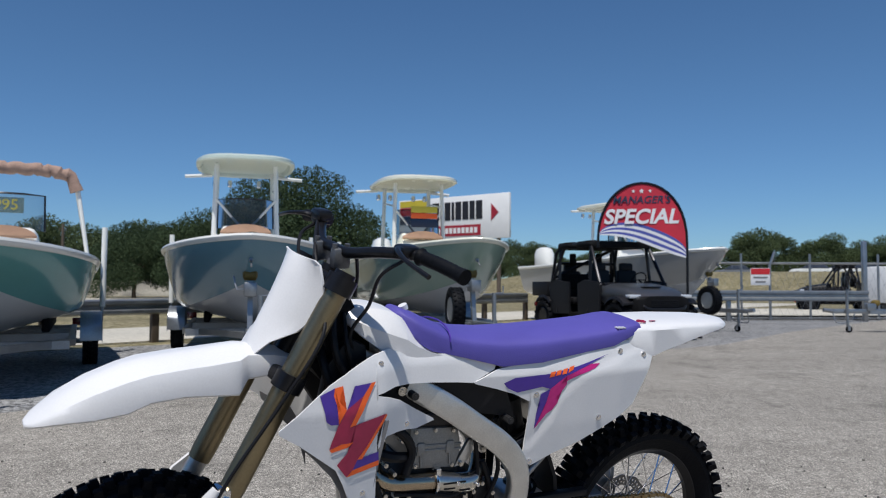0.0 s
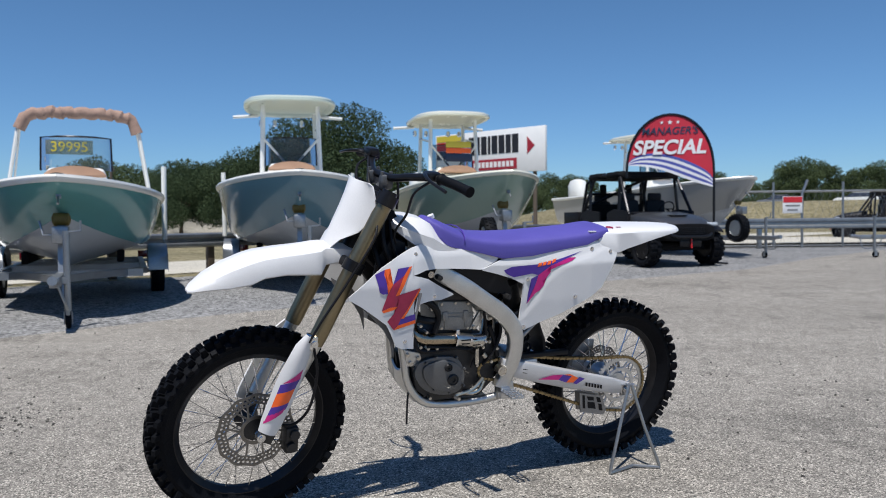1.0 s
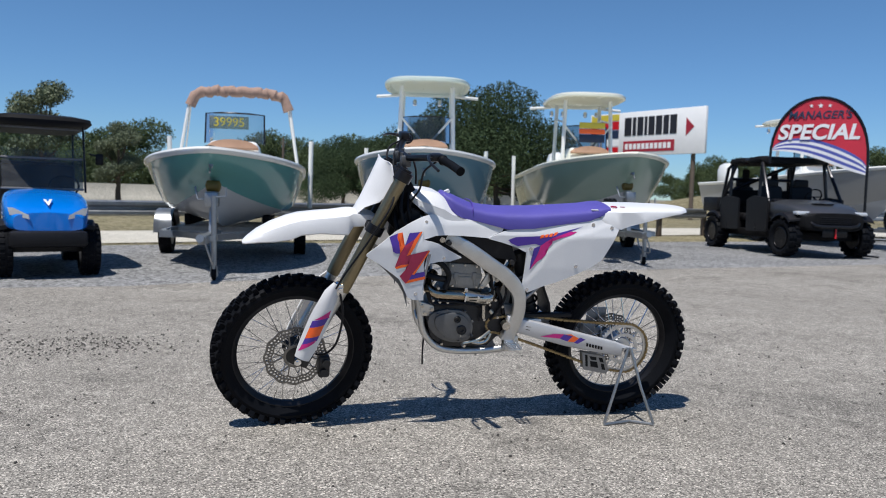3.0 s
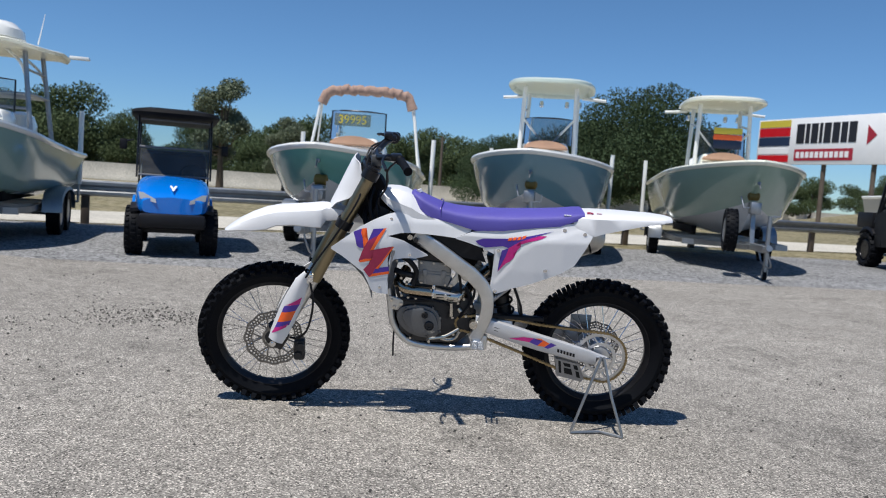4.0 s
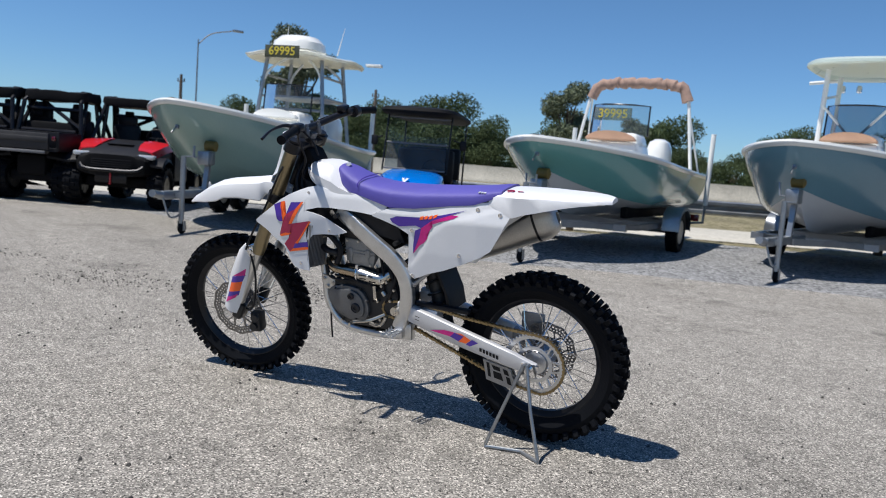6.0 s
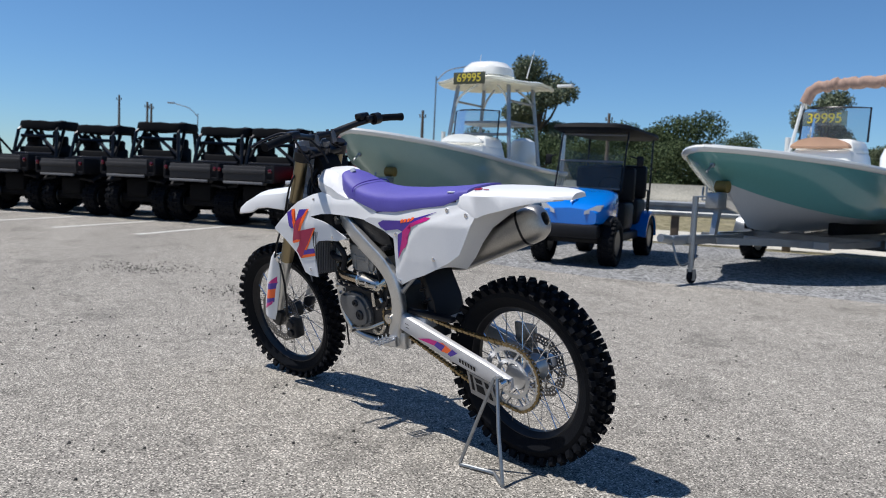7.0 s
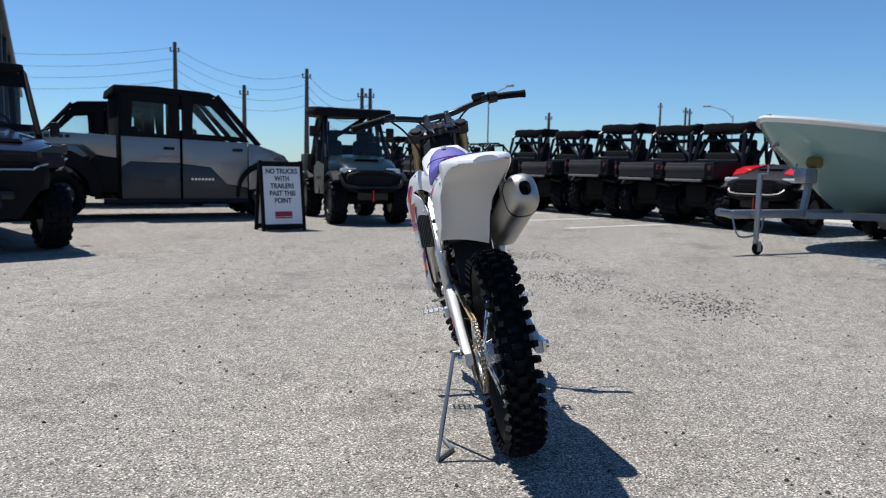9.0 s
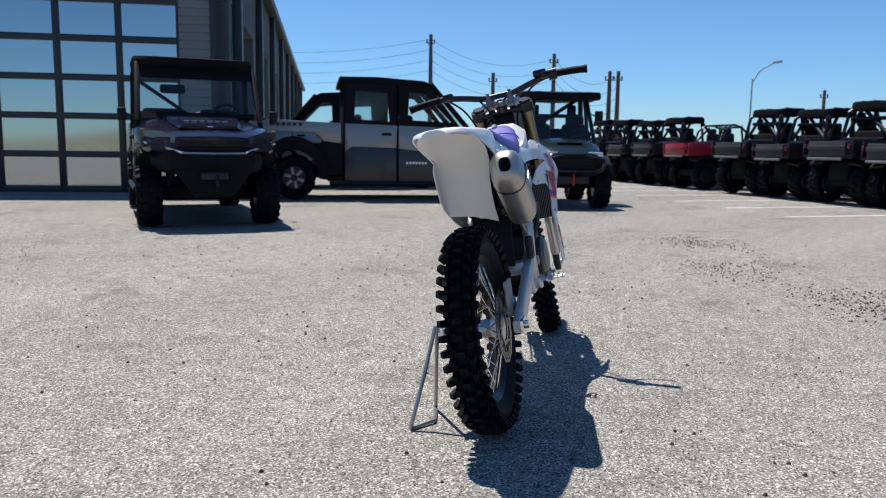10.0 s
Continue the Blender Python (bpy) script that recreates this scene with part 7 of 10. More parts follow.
    for run in bars:
        bm = bmesh.new()
        tube(bm, run, 0.026 if not soft else 0.034, 8)
        part("cage_tube", bm, M["black_metal"], u, "black roll cage tube")
    span = (ax - 0.30 - cx) / 2 + 0.1
    for xm, hl in ([] if not roof else [((ax - 0.45 + cx) / 2, span)] if not crew else [((ax - 0.45 + cx) / 2 + span * 0.52, span * 0.50), ((ax - 0.45 + cx) / 2 - span * 0.52, span * 0.47)]):
        bm = bmesh.new()
        sec = []
        for z, k in ((H - 0.05 - soft, 0.97), (H - 0.02 - soft * 0.6, 1.0), (H + 0.015, 0.97), (H + 0.03, 0.7)):
            sec.append([Vector((xm + a * k, c * k, z - 0.02 * (a / hl) ** 2 - soft * 0.35 * abs(math.sin(3.4 * a / hl + 2.6 * c)))) for a, c in oval(hl * canopy, (w - 0.12 + soft * 0.5) * canopy, 28, 5)])
        rings(bm, sec)
        part("roof", bm, M[roof], u, "dark roof panel")
    # cabin
    rows_x = (0.02,) if not crew else (0.42, -0.72)
    for x in rows_x:
        for y in (-0.33, 0.33):
            bm = bmesh.new()
            box(bm, (x, y, 0.72), (0.50, 0.48, 0.15), bev=0.05)
            box(bm, (x - 0.27, y, 1.06), (0.14, 0.46, 0.62), Matrix.Identity(4), 0.06)
            box(bm, (x - 0.29, y, 1.42), (0.11, 0.26 + soft, 0.14 + soft), Matrix.Identity(4), 0.04)
            part("seat", bm, M["black_plastic"], u, "black bucket seat")
    bm = bmesh.new()
    c = Vector((ax - 0.22, 0.33, 1.16))
    ringp = [c + Vector((0.08 * math.sin(a), 0.17 * math.cos(a), 0.15 * math.sin(a))) for a in np.linspace(0, 2 * math.pi, 19)]
    tube(bm, ringp, 0.015, 6)
    tube(bm, [c, (ax, 0.33, 1.02)], 0.02, 6)
    tube(bm, [ringp[0], c, ringp[9]], 0.012, 6)
    part("steering_wheel", bm, M["black_plastic"], u)
    bm = bmesh.new()
    box(bm, (ax - 0.02, 0, 1.0), (0.22, W - 0.4, 0.2), bev=0.05)
    part("dashboard", bm, M["black_plastic"], u)
    for s in (1, -1):
        for x in rows_x:
            bm = bmesh.new()
            up = 0.16 if crew else 0.0
            prism(bm, [(x + 0.45, 0.46), (x - 0.34, 0.44), (x - 0.36, 0.92 + up), (x - 0.1, 1.0 + up), (x + 0.45, 0.95 + up)], lambda a, b, d: Vector((a, s * d, b)), w - 0.10, w - 0.06)
            part("door", bm, M[body] if not sporty else M["black_plastic"], u, "half door")
    if screen:
        bm = bmesh.new()
        a, b = Vector((ax + 0.05, 0, 1.08)), Vector((ax - 0.37, 0, H - 0.14))
        rows = [[Vector((q.x, y * (w - 0.13), q.z)) for y in (-1, 1)] for q in (a, b)]
        rings(bm, rows, cap=False, loop=False)
        p = part("windscreen", bm, M["thin_glass"], u, "clear windscreen")
        p.visible_shadow = False
    if bed:
        bm = bmesh.new()
        bw, x0, x1 = w - 0.06, r - 0.52, r + 0.40 - (0.22 if soft else 0)
        box(bm, ((x0 + x1) / 2, 0, 0.84), (x1 - x0, 2 * bw, 0.05))
        for s in (1, -1):
            box(bm, ((x0 + x1) / 2, s * bw, 0.98), (x1 - x0, 0.05, 0.30), bev=0.012)
        box(bm, (x1, 0, 0.98), (0.05, 2 * bw, 0.30), bev=0.012)
        bedp = part("cargo_bed", bm, M[bedmat], u, "moulded tipping cargo bed")
        bm = bmesh.new()
        box(bm, (x0, 0, 0.97), (0.05, 2 * bw - 0.28, 0.26), bev=0.012)
        box(bm, (x0 - 0.03, 0, 1.0), (0.03, 0.9, 0.08), bev=0.01)
        part("tailgate", bm, M[accent or "gate_grey"], bedp, "ribbed tailgate")
        bm = bmesh.new()
        box(bm, (x0 - 0.05, 0, 0.80), (0.04, 2 * bw - 0.34, 0.045), bev=0.01)
        part("rear_bumper", bm, M["grey_plastic"], u, "grey rear bumper bar")
        for s in (1, -1):
            bm = bmesh.new()
            box(bm, (x0 - 0.015, s * (bw - 0.05), 1.02), (0.05, 0.06, 0.075), bev=0.02)
            part("tail_lamp", bm, M["tail_red"], bedp, "red tail lamp")
    if soft:
        bm = bmesh.new()
        box(bm, (cx - 0.14, 0, 1.13), (0.07, 2 * w - 0.34, 0.34), bev=0.03)
        part("rear_panel", bm, M["matt_black"], u, "black panel behind the seats")
        bm = bmesh.new()
        box(bm, (r + 0.10, 0, 0.58), (0.7, W - 0.8, 0.34), bev=0.05)
        part("engine_cover", bm, M["matt_black"], u)
        for y in (-0.36, 0.30):
            bm = bmesh.new()
            box(bm, (cx - 0.06, y, H - 0.33), (0.05, 0.16, 0.24), bev=0.03)
            part("speaker_pod", bm, M["matt_black"], u)
    if mirror:
        for s in (1, -1):
            bm = bmesh.new()
            box(bm, (ax - 0.3, s * (w + 0.04), H - 0.42), (0.05, 0.14, 0.18), bev=0.02)
            tube(bm, [(ax - 0.3, s * (w - 0.15), H - 0.38), (ax - 0.3, s * (w + 0.04), H - 0.42)], 0.012, 6)
            part("mirror", bm, M["black_plastic"], u)
    return u


def plum_utility():
    """A four-door open utility buggy with a square cab; origin under the front axle, nose to +x."""
    u = thing("side_by_side", "dark plum four-door utility side-by-side with a clear windscreen", "utv", at(-1.62, -3.36, 64))
    w = 0.77
    back = -2.95
    bm = bmesh.new()
    sec = []
    for x, z0, z1, k in ((-0.62, 0.86, 1.26, 0.99), (-0.3, 0.86, 1.22, 1.0), (0.1, 0.84, 1.16, 0.97), (0.40, 0.84, 1.08, 0.90), (0.52, 0.88, 1.03, 0.84)):
        mid, h = (z0 + z1) / 2, (z1 - z0) / 2
        sec.append([Vector((x, a, mid + b - 0.05 * (a / w) ** 2)) for a, b in oval(w * k, h, 28, 4.5)])
    rings(bm, sec)
    hood = part("hood", bm, M["burgundy_paint"], u, "dark plum moulded hood", 45)
    bm = bmesh.new()
    sec = []
    for x, z, hw in ((-0.55, 1.262, 0.44), (-0.3, 1.235, 0.42), (0.1, 1.175, 0.38), (0.3, 1.13, 0.33)):
        sec.append([Vector((x, -hw, z - 0.02)), Vector((x, -hw + 0.03, z + 0.012)), Vector((x, hw - 0.03, z + 0.012)), Vector((x, hw, z - 0.02))])
    rings(bm, sec)
    part("hood_crown", bm, M["burgundy_paint"], hood)
    bm = bmesh.new()
    for k in range(6):
        box(bm, (0.02, -0.22 + k * 0.085, 1.205), (0.05, 0.06, 0.006), Matrix(), 0)
    part("marking", bm, M["aluminium"], hood, "row of pale marks")
    bm = bmesh.new()
    box(bm, (0.33, 0.0, 1.135), (0.03, 0.06, 0.012), Matrix(), 0.003)
    part("emblem", bm, M["chrome"], hood)
    bm = bmesh.new()
    sec = []
    for x, z0, z1, k in ((-0.2, 0.62, 0.9, 0.80), (0.3, 0.60, 0.94, 0.74), (0.50, 0.62, 0.93, 0.66), (0.56, 0.66, 0.90, 0.58)):
        mid, h = (z0 + z1) / 2, (z1 - z0) / 2
        sec.append([Vector((x, a, mid + b)) for a, b in oval(w * k, h, 24, 5)])
    rings(bm, sec)
    fascia = part("fascia", bm, M["matt_black"], u, "black front fascia")
    for k in range(5):
        bm = bmesh.new()
        box(bm, (0.565, 0, 0.90 + k * 0.022), (0.03, 0.66, 0.01), bev=0.002)
        part("grille_bar", bm, M["black_plastic"], fascia)
    for s in (1, -1):
        bm = bmesh.new()
        prism(bm, [(0.40, 0.95), (0.70, 1.02), (0.71, 1.08), (0.55, 1.08), (0.39, 1.03)], lambda a, b, d: Vector((d - 0.35 * max(0, a - 0.4), s * a, b)), 0.40, 0.535)
        part("headlight", bm, M["smoke_lens"], hood, "smoked angular headlight")
        bm = bmesh.new()
        tube(bm, [(0.60, s * 0.34, 0.845), (0.56, s * 0.38, 0.87), (0.42, s * 0.70, 0.955)], 0.011, 6)
        part("trim_strip", bm, M["aluminium"], fascia, "bright bumper trim strip")
        bm = bmesh.new()
        box(bm, (0.30, s * (w - 0.06), 1.05), (0.04, 0.05, 0.1), bev=0.01)
        part("side_marker", bm, M["ochre"], hood)
        # front fender and the flank behind the wheel
        for x0, nm in ((0.0, "front_fender"), (back, "rear_fender")):
            bm = bmesh.new()
            sec = []
            for a in np.linspace(0.95, math.pi - 0.45, 11):
                x, z = x0 + 0.46 * math.cos(a), 0.44 + 0.46 * math.sin(a)
                sec.append([Vector((x, s * (w - 0.45), z + 0.03)), Vector((x, s * (w - 0.03), z + 0.02)), Vector((x, s * w, z - 0.03)), Vector((x, s * (w - 0.04), z - 0.03)), Vector((x, s * (w - 0.45), z))])
            rings(bm, sec)
            part(nm, bm, M["matt_black"], u)
            mud_wheel(u, (x0, s * (w - 0.12), 0.35), 0.35, 0.29, turn=-2 if x0 == 0 else 0)
            bm = bmesh.new()
            tube(bm, [(x0, s * 0.2, 0.40), (x0, s * (w - 0.2), 0.34)], 0.03, 6)
            part("suspension_arm", bm, M["black_metal"], u)
            bm = bmesh.new()
            tube(bm, [(x0 - 0.1, s * 0.34, 0.85), (x0 - 0.06, s * (w - 0.3), 0.36)], 0.05, 10)
            part("shock_absorber", bm, M["black_metal"], u)
        for x0, x1 in ((-0.60, -1.42), (-1.50, -2.32)):
            bm = bmesh.new()
            prism(bm, [(x0, 0.40), (x0, 1.16), (x1 + 0.05, 1.12), (x1, 0.9), (x1, 0.40)], lambda a, b, d: Vector((a, s * d, b)), w - 0.08, w - 0.03)
            bmesh.ops.bevel(bm, geom=bm.edges[:], offset=0.012, segments=2, affect="EDGES", profile=0.5)
            d = part("door", bm, M["burgundy_paint"], u, "dark plum half door")
            bm = bmesh.new()
            box(bm, (x1 + 0.16, s * (w - 0.015), 1.02), (0.13, 0.03, 0.05), bev=0.01)
            part("handle", bm, M["black_plastic"], d)
        # cage of one side
        runs = [[(-0.58, s * (w - 0.05), 1.2), (-0.98, s * (w - 0.08), 1.90), (-1.1, s * (w - 0.09), 1.96), (-2.36, s * (w - 0.09), 1.97), (-2.44, s * (w - 0.08), 1.9), (-2.5, s * (w - 0.05), 0.9)],
                [(-0.58, s * (w - 0.05), 1.2), (-0.52, s * (w - 0.06), 0.5)], [(-1.46, s * (w - 0.05), 0.45), (-1.5, s * (w - 0.09), 1.95)]]
        for run in runs:
            bm = bmesh.new()
            tube(bm, run, 0.034, 8)
            part("cage_tube", bm, M["matt_black"], u, "black cab frame tube")
        bm = bmesh.new()
        tube(bm, [(-0.62, s * (w - 0.02), 1.26), (-0.60, s * (w + 0.10), 1.30)], 0.012, 6)
        box(bm, (-0.60, s * (w + 0.12), 1.28), (0.05, 0.10, 0.16), bev=0.02)
        part("mirror", bm, M["black_plastic"], u, "black side mirror")
        bm = bmesh.new()
        tube(bm, [(-0.5, s * (w + 0.0), 0.40), (-2.4, s * (w + 0.0), 0.40)], 0.035, 8)
        part("rock_slider", bm, M["black_metal"], u)
    bm = bmesh.new()
    tube(bm, [(0.60, -0.34, 0.845), (0.605, 0.0, 0.84), (0.60, 0.34, 0.845)], 0.011, 6)
    part("trim_strip", bm, M["aluminium"], fascia, "bright bumper trim strip")
    bm = bmesh.new()
    prism(bm, [(-0.40, 0.83), (0.40, 0.83), (0.46, 0.70), (0.30, 0.52), (0.22, 0.36), (-0.22, 0.36), (-0.30, 0.52), (-0.46, 0.70)], lambda a, b, d: Vector((d - 0.12 * abs(a), a, b)), 0.50, 0.60)
    bmesh.ops.bevel(bm, geom=bm.edges[:], offset=0.012, segments=1, affect="EDGES")
    bump = part("bumper", bm, M["matt_black"], u, "black steel front bumper")
    bm = bmesh.new()
    box(bm, (0.63, 0, 0.60), (0.08, 0.30, 0.09), bev=0.02)
    part("winch", bm, M["black_metal"], bump, "winch with fairlead")
    bm = bmesh.new()
    tube(bm, [(0.66, 0.02, 0.60), (0.70, 0.02, 0.52), (0.66, 0.03, 0.46)], 0.018, 6, 2)
    part("hook", bm, M["black_metal"], bump)
    bm = bmesh.new()
    box(bm, (-1.45, 0, 0.38), (3.0, 1.0, 0.16), bev=0.03)
    part("chassis", bm, M["matt_black"], u)
    bm = bmesh.new()
    sec = []
    for z, k in ((1.95, 0.98), (1.99, 1.0), (2.025, 0.985), (2.045, 0.8)):
        sec.append([Vector((-1.66 + a * k, c * k, z - 0.03 * (a / 0.8) ** 2)) for a, c in oval(0.80, w - 0.03, 28, 6)])
    rings(bm, sec)
    part("roof", bm, M["matt_black"], u, "black moulded roof")
    for x, z in ((-0.97, 1.86), (-2.40, 1.93), (-1.5, 1.93)):
        bm = bmesh.new()
        tube(bm, [(x, -w + 0.08, z), (x, w - 0.08, z)], 0.034, 8)
        part("cage_tube", bm, M["matt_black"], u, "black cab frame tube")
    for z0, z1, nm in ((1.24, 1.32, "screen_seal"), (1.74, 1.90, "screen_header")):
        bm = bmesh.new()
        xa, xb = -0.58 - (z0 - 1.2) * 0.57, -0.58 - (z1 - 1.2) * 0.57
        sec = [[Vector((x + dx, s * (w - 0.09), z)) for dx, z, x in ((0.02, z0, xa), (0.02, z1, xb), (-0.03, z1, xb), (-0.03, z0, xa))] for s in (-1, 1)]
        rings(bm, sec)
        part(nm, bm, M["matt_black"], u)
    bm = bmesh.new()
    rows = [[Vector((x, y, z)) for y in (-w + 0.1, w - 0.1)] for x, z in ((-0.64, 1.32), (-0.88, 1.74))]
    rings(bm, rows, cap=False, loop=False)
    p = part("windscreen", bm, M["thin_glass"], u, "clear windscreen")
    p.visible_shadow = False
    for x in (-1.25, -2.05):
        for y in (-0.36, 0.36):
            bm = bmesh.new()
            box(bm, (x, y, 0.74), (0.5, 0.56, 0.16), bev=0.05)
            box(bm, (x - 0.27, y, 1.10), (0.14, 0.54, 0.60), bev=0.06)
            part("seat", bm, M["black_plastic"], u, "black padded seat")
    bm = bmesh.new()
    box(bm, (-0.74, 0, 1.10), (0.24, 1.36, 0.24), bev=0.06)
    part("dashboard", bm, M["black_plastic"], u)
    bm = bmesh.new()
    cc = Vector((-0.98, 0.36, 1.30))
    rp = [cc + Vector((0.09 * math.sin(a), 0.18 * math.cos(a), 0.14 * math.sin(a))) for a in np.linspace(0, 2 * math.pi, 17)]
    tube(bm, rp, 0.017, 6)
    tube(bm, [cc, (-0.8, 0.36, 1.15)], 0.02, 6)
    part("steering_wheel", bm, M["black_plastic"], u)
    bm = bmesh.new()
    box(bm, (-1.02, -0.28, 1.62), (0.03, 0.30, 0.11), bev=0.03)
    part("rear_mirror", bm, M["black_plastic"], u)
    bm = bmesh.new()
    tube(bm, [(-1.42, -0.64, 1.72), (-1.3, 0.1, 1.2)], 0.026, 6)
    part("belt", bm, M["black_plastic"], u, "black shoulder belt")
    bm = bmesh.new()
    for s in (1, -1):
        box(bm, (back - 0.1, s * (w - 0.06), 1.06), (1.1, 0.06, 0.34), bev=0.015)
    box(bm, (back - 0.1, 0, 0.90), (1.1, 2 * w - 0.12, 0.05), bev=0.01)
    box(bm, (back + 0.43, 0, 1.06), (0.06, 2 * w - 0.16, 0.34), bev=0.015)
    box(bm, (back - 0.63, 0, 1.06), (0.06, 2 * w - 0.16, 0.34), bev=0.015)
    part("cargo_bed", bm, M["burgundy_paint"], u, "dark plum cargo bed")
    return u


def mid_front(x, y, heading, crew=False):
    """Pose of a buggy whose front axle stands at x, y."""
    f = (3.75 if crew else 2.95) / 2 - 0.45
    return at(x, y, heading) @ Matrix.Translation((-f, 0, 0))


side_by_side("graphite grey four-seat side-by-side with black roof and red tow strap", mid_front(5.1, 15.1, -70, True), "grey_paint", crew=True, H=1.95, W=1.72, steer=4, sporty=True, soft=0.05, bed=True, R=0.37)
side_by_side("red and black side-by-side with black roof parked facing the lot", mid_front(-9.65, 4.2, -33), "black_plastic", "red_paint", H=1.82, sporty=True, soft=0.07, R=0.36)
plum_utility()
side_by_side("dark teal utility side-by-side with roof, screen and mirrors", mid_front(-7.25, -1.9, 42), "teal_paint", H=1.92, W=1.26, screen=True, mirror=True, hood_z=1.12, soft=0.06, R=0.36, canopy=1.34)

row = side_by_side("black utility side-by-side seen from its cargo bed", at(-12.0, 2.82, 142), "black_plastic", H=1.84, W=1.28, soft=0.09, R=0.37, group="row of side-by-sides")
side_by_side("black side-by-side with red cargo bed and fenders", at(-15.9, -2.5, 142), "black_plastic", "dull_red", H=1.62, W=1.34, roof="", group="row of side-by-sides", bedmat="dull_red")
step = Vector((-0.86, -1.20))
for k in range(1, 4):
    copy_thing(row, at(-12.0 + step.x * k, 2.82 + step.y * k, 142 + (k % 2) * 4)).scale = (1, 1, (1.0, 1.035, 0.985, 1.02)[k])
for x, y in ((-16.9, -3.9), (-17.9, -5.2), (-18.8, -6.5), (-19.7, -7.7)):
    copy_thing(row, at(x, y, 144)).scale = (1, 1, 1.0 + 0.03 * math.sin(5 * x))
copy_thing(row, at(-11.3, 3.75, 141))
far_utv = copy_thing(row, at(16.3, 28.9, 160))
tagged(far_utv, "black utility side-by-side standing alone beyond the guardrail", "utv")


def golf_cart(m):
    c = thing("golf_cart", "bright blue four-seat golf cart with black roof on gravel", "golf cart", m)
    bm = bmesh.new()
    sec = []
    for x, z0, z1, w in ((0.08, 0.53, 1.0, 0.46), (0.20, 0.53, 0.985, 0.48), (0.45, 0.53, 0.93, 0.49), (0.68, 0.52, 0.86, 0.47), (0.84, 0.52, 0.79, 0.43), (0.92, 0.53, 0.73, 0.38)):
        mid, h = (z0 + z1) / 2, (z1 - z0) / 2
        sec.append([Vector((x, a, mid + b - 0.035 * (a / w) ** 2 * (b > 0))) for a, b in oval(w, h, 28, 6)])
    rings(bm, sec)
    cowl = part("front_cowl", bm, M["blue_paint"], c, "glossy blue moulded nose", 45)
    bm = bmesh.new()
    sec = []
    for x, z0, z1, w in ((0.2, 0.33, 0.53, 0.36), (0.70, 0.33, 0.53, 0.38), (0.90, 0.36, 0.53, 0.36), (0.95, 0.39, 0.51, 0.30)):
        mid, h = (z0 + z1) / 2, (z1 - z0) / 2
        sec.append([Vector((x, a, mid + b)) for a, b in oval(w, h, 20, 6)])
    rings(bm, sec)
    lower = part("lower_bumper", bm, M["black_plastic"], c, "black lower bumper and grille", 45)
    for k in range(4):
        bm = bmesh.new()
        box(bm, (0.948, 0, 0.405 + k * 0.028), (0.02, 0.46, 0.010), bev=0.003)
        part("grille_bar", bm, M["grey_paint"], lower)
    for s in (1, -1):
        bm = bmesh.new()
        prism(bm, [(0.20, 0.655), (0.40, 0.70), (0.42, 0.78), (0.36, 0.775), (0.21, 0.70)], lambda a, b, d: Vector((d - 0.35 * max(0, a - 0.2), s * a * 1.04, b)), 0.84, 0.945)
        part("headlight", bm, M["lens"], cowl, "angular clear headlight")
        bm = bmesh.new()
        sec = []
        for a in np.linspace(0.9, math.pi - 0.3, 9):
            x, z = 0.52 + 0.34 * math.cos(a), 0.33 + 0.31 * math.sin(a)
            sec.append([Vector((x, s * 0.36, z + 0.02)), Vector((x, s * 0.54, z)), Vector((x, s * 0.54, z - 0.05)), Vector((x, s * 0.36, z - 0.02))])
        rings(bm, sec)
        part("front_fender", bm, M["black_plastic"], c)
        bm = bmesh.new()
        sec = []
        for a in np.linspace(0.05, math.pi - 0.05, 9):
            x, z = -1.55 + 0.38 * math.cos(a), 0.33 + 0.34 * math.sin(a)
            sec.append([Vector((x, s * 0.35, z + 0.03)), Vector((x, s * 0.62, z)), Vector((x, s * 0.62, z - 0.05)), Vector((x, s * 0.35, z - 0.02))])
        rings(bm, sec)
        part("rear_fender", bm, M["blue_paint"], c)
        road_wheel(c, (0.52, s * 0.49, 0.30), 0.30, 0.25, rim_mat="black_metal")
        road_wheel(c, (-1.55, s * 0.49, 0.30), 0.30, 0.25, rim_mat="black_metal")
        bm = bmesh.new()
        tube(bm, [(0.16, s * 0.50, 0.95), (-0.10, s * 0.50, 1.76)], 0.014, 8)
        part("front_post", bm, M["black_metal"], c)
        bm = bmesh.new()
        tube(bm, [(-1.55, s * 0.54, 0.55), (-1.62, s * 0.54, 1.76)], 0.016, 8)
        part("rear_post", bm, M["black_metal"], c)
        bm = bmesh.new()
        tube(bm, [(0.0, s * 0.56, 1.42), (-0.06, s * 0.66, 1.40)], 0.01, 6)
        box(bm, (-0.06, s * 0.70, 1.36), (0.03, 0.1, 0.14), bev=0.02)
        part("mirror", bm, M["black_plastic"], c)
    bm = bmesh.new()
    box(bm, (-0.5, 0, 0.34), (2.4, 0.96, 0.12), bev=0.03)
    box(bm, (0.90, 0, 0.44), (0.2, 0.86, 0.18), bev=0.05)
    part("floor_pan", bm, M["black_plastic"], c)
    for x, h in ((-0.55, 0.0), (-1.35, 0.05)):
        bm = bmesh.new()
        box(bm, (x, 0, 0.62 + h), (0.55, 0.96, 0.38), bev=0.06)
        box(bm, (x - 0.26, 0, 1.05 + h), (0.12, 0.95, 0.50), bev=0.05)
        part("bench_seat", bm, M["black_plastic"], c, "black padded bench")
    bm = bmesh.new()
    sec = []
    for z, k in ((1.74, 0.94), (1.77, 1.0), (1.81, 0.98), (1.85, 0.75)):
        sec.append([Vector((-0.86 + a * k, b * k, z)) for a, b in oval(1.28, 0.62, 26, 5)])
    rings(bm, sec)
    part("roof", bm, M["matt_black"], c, "black moulded roof")
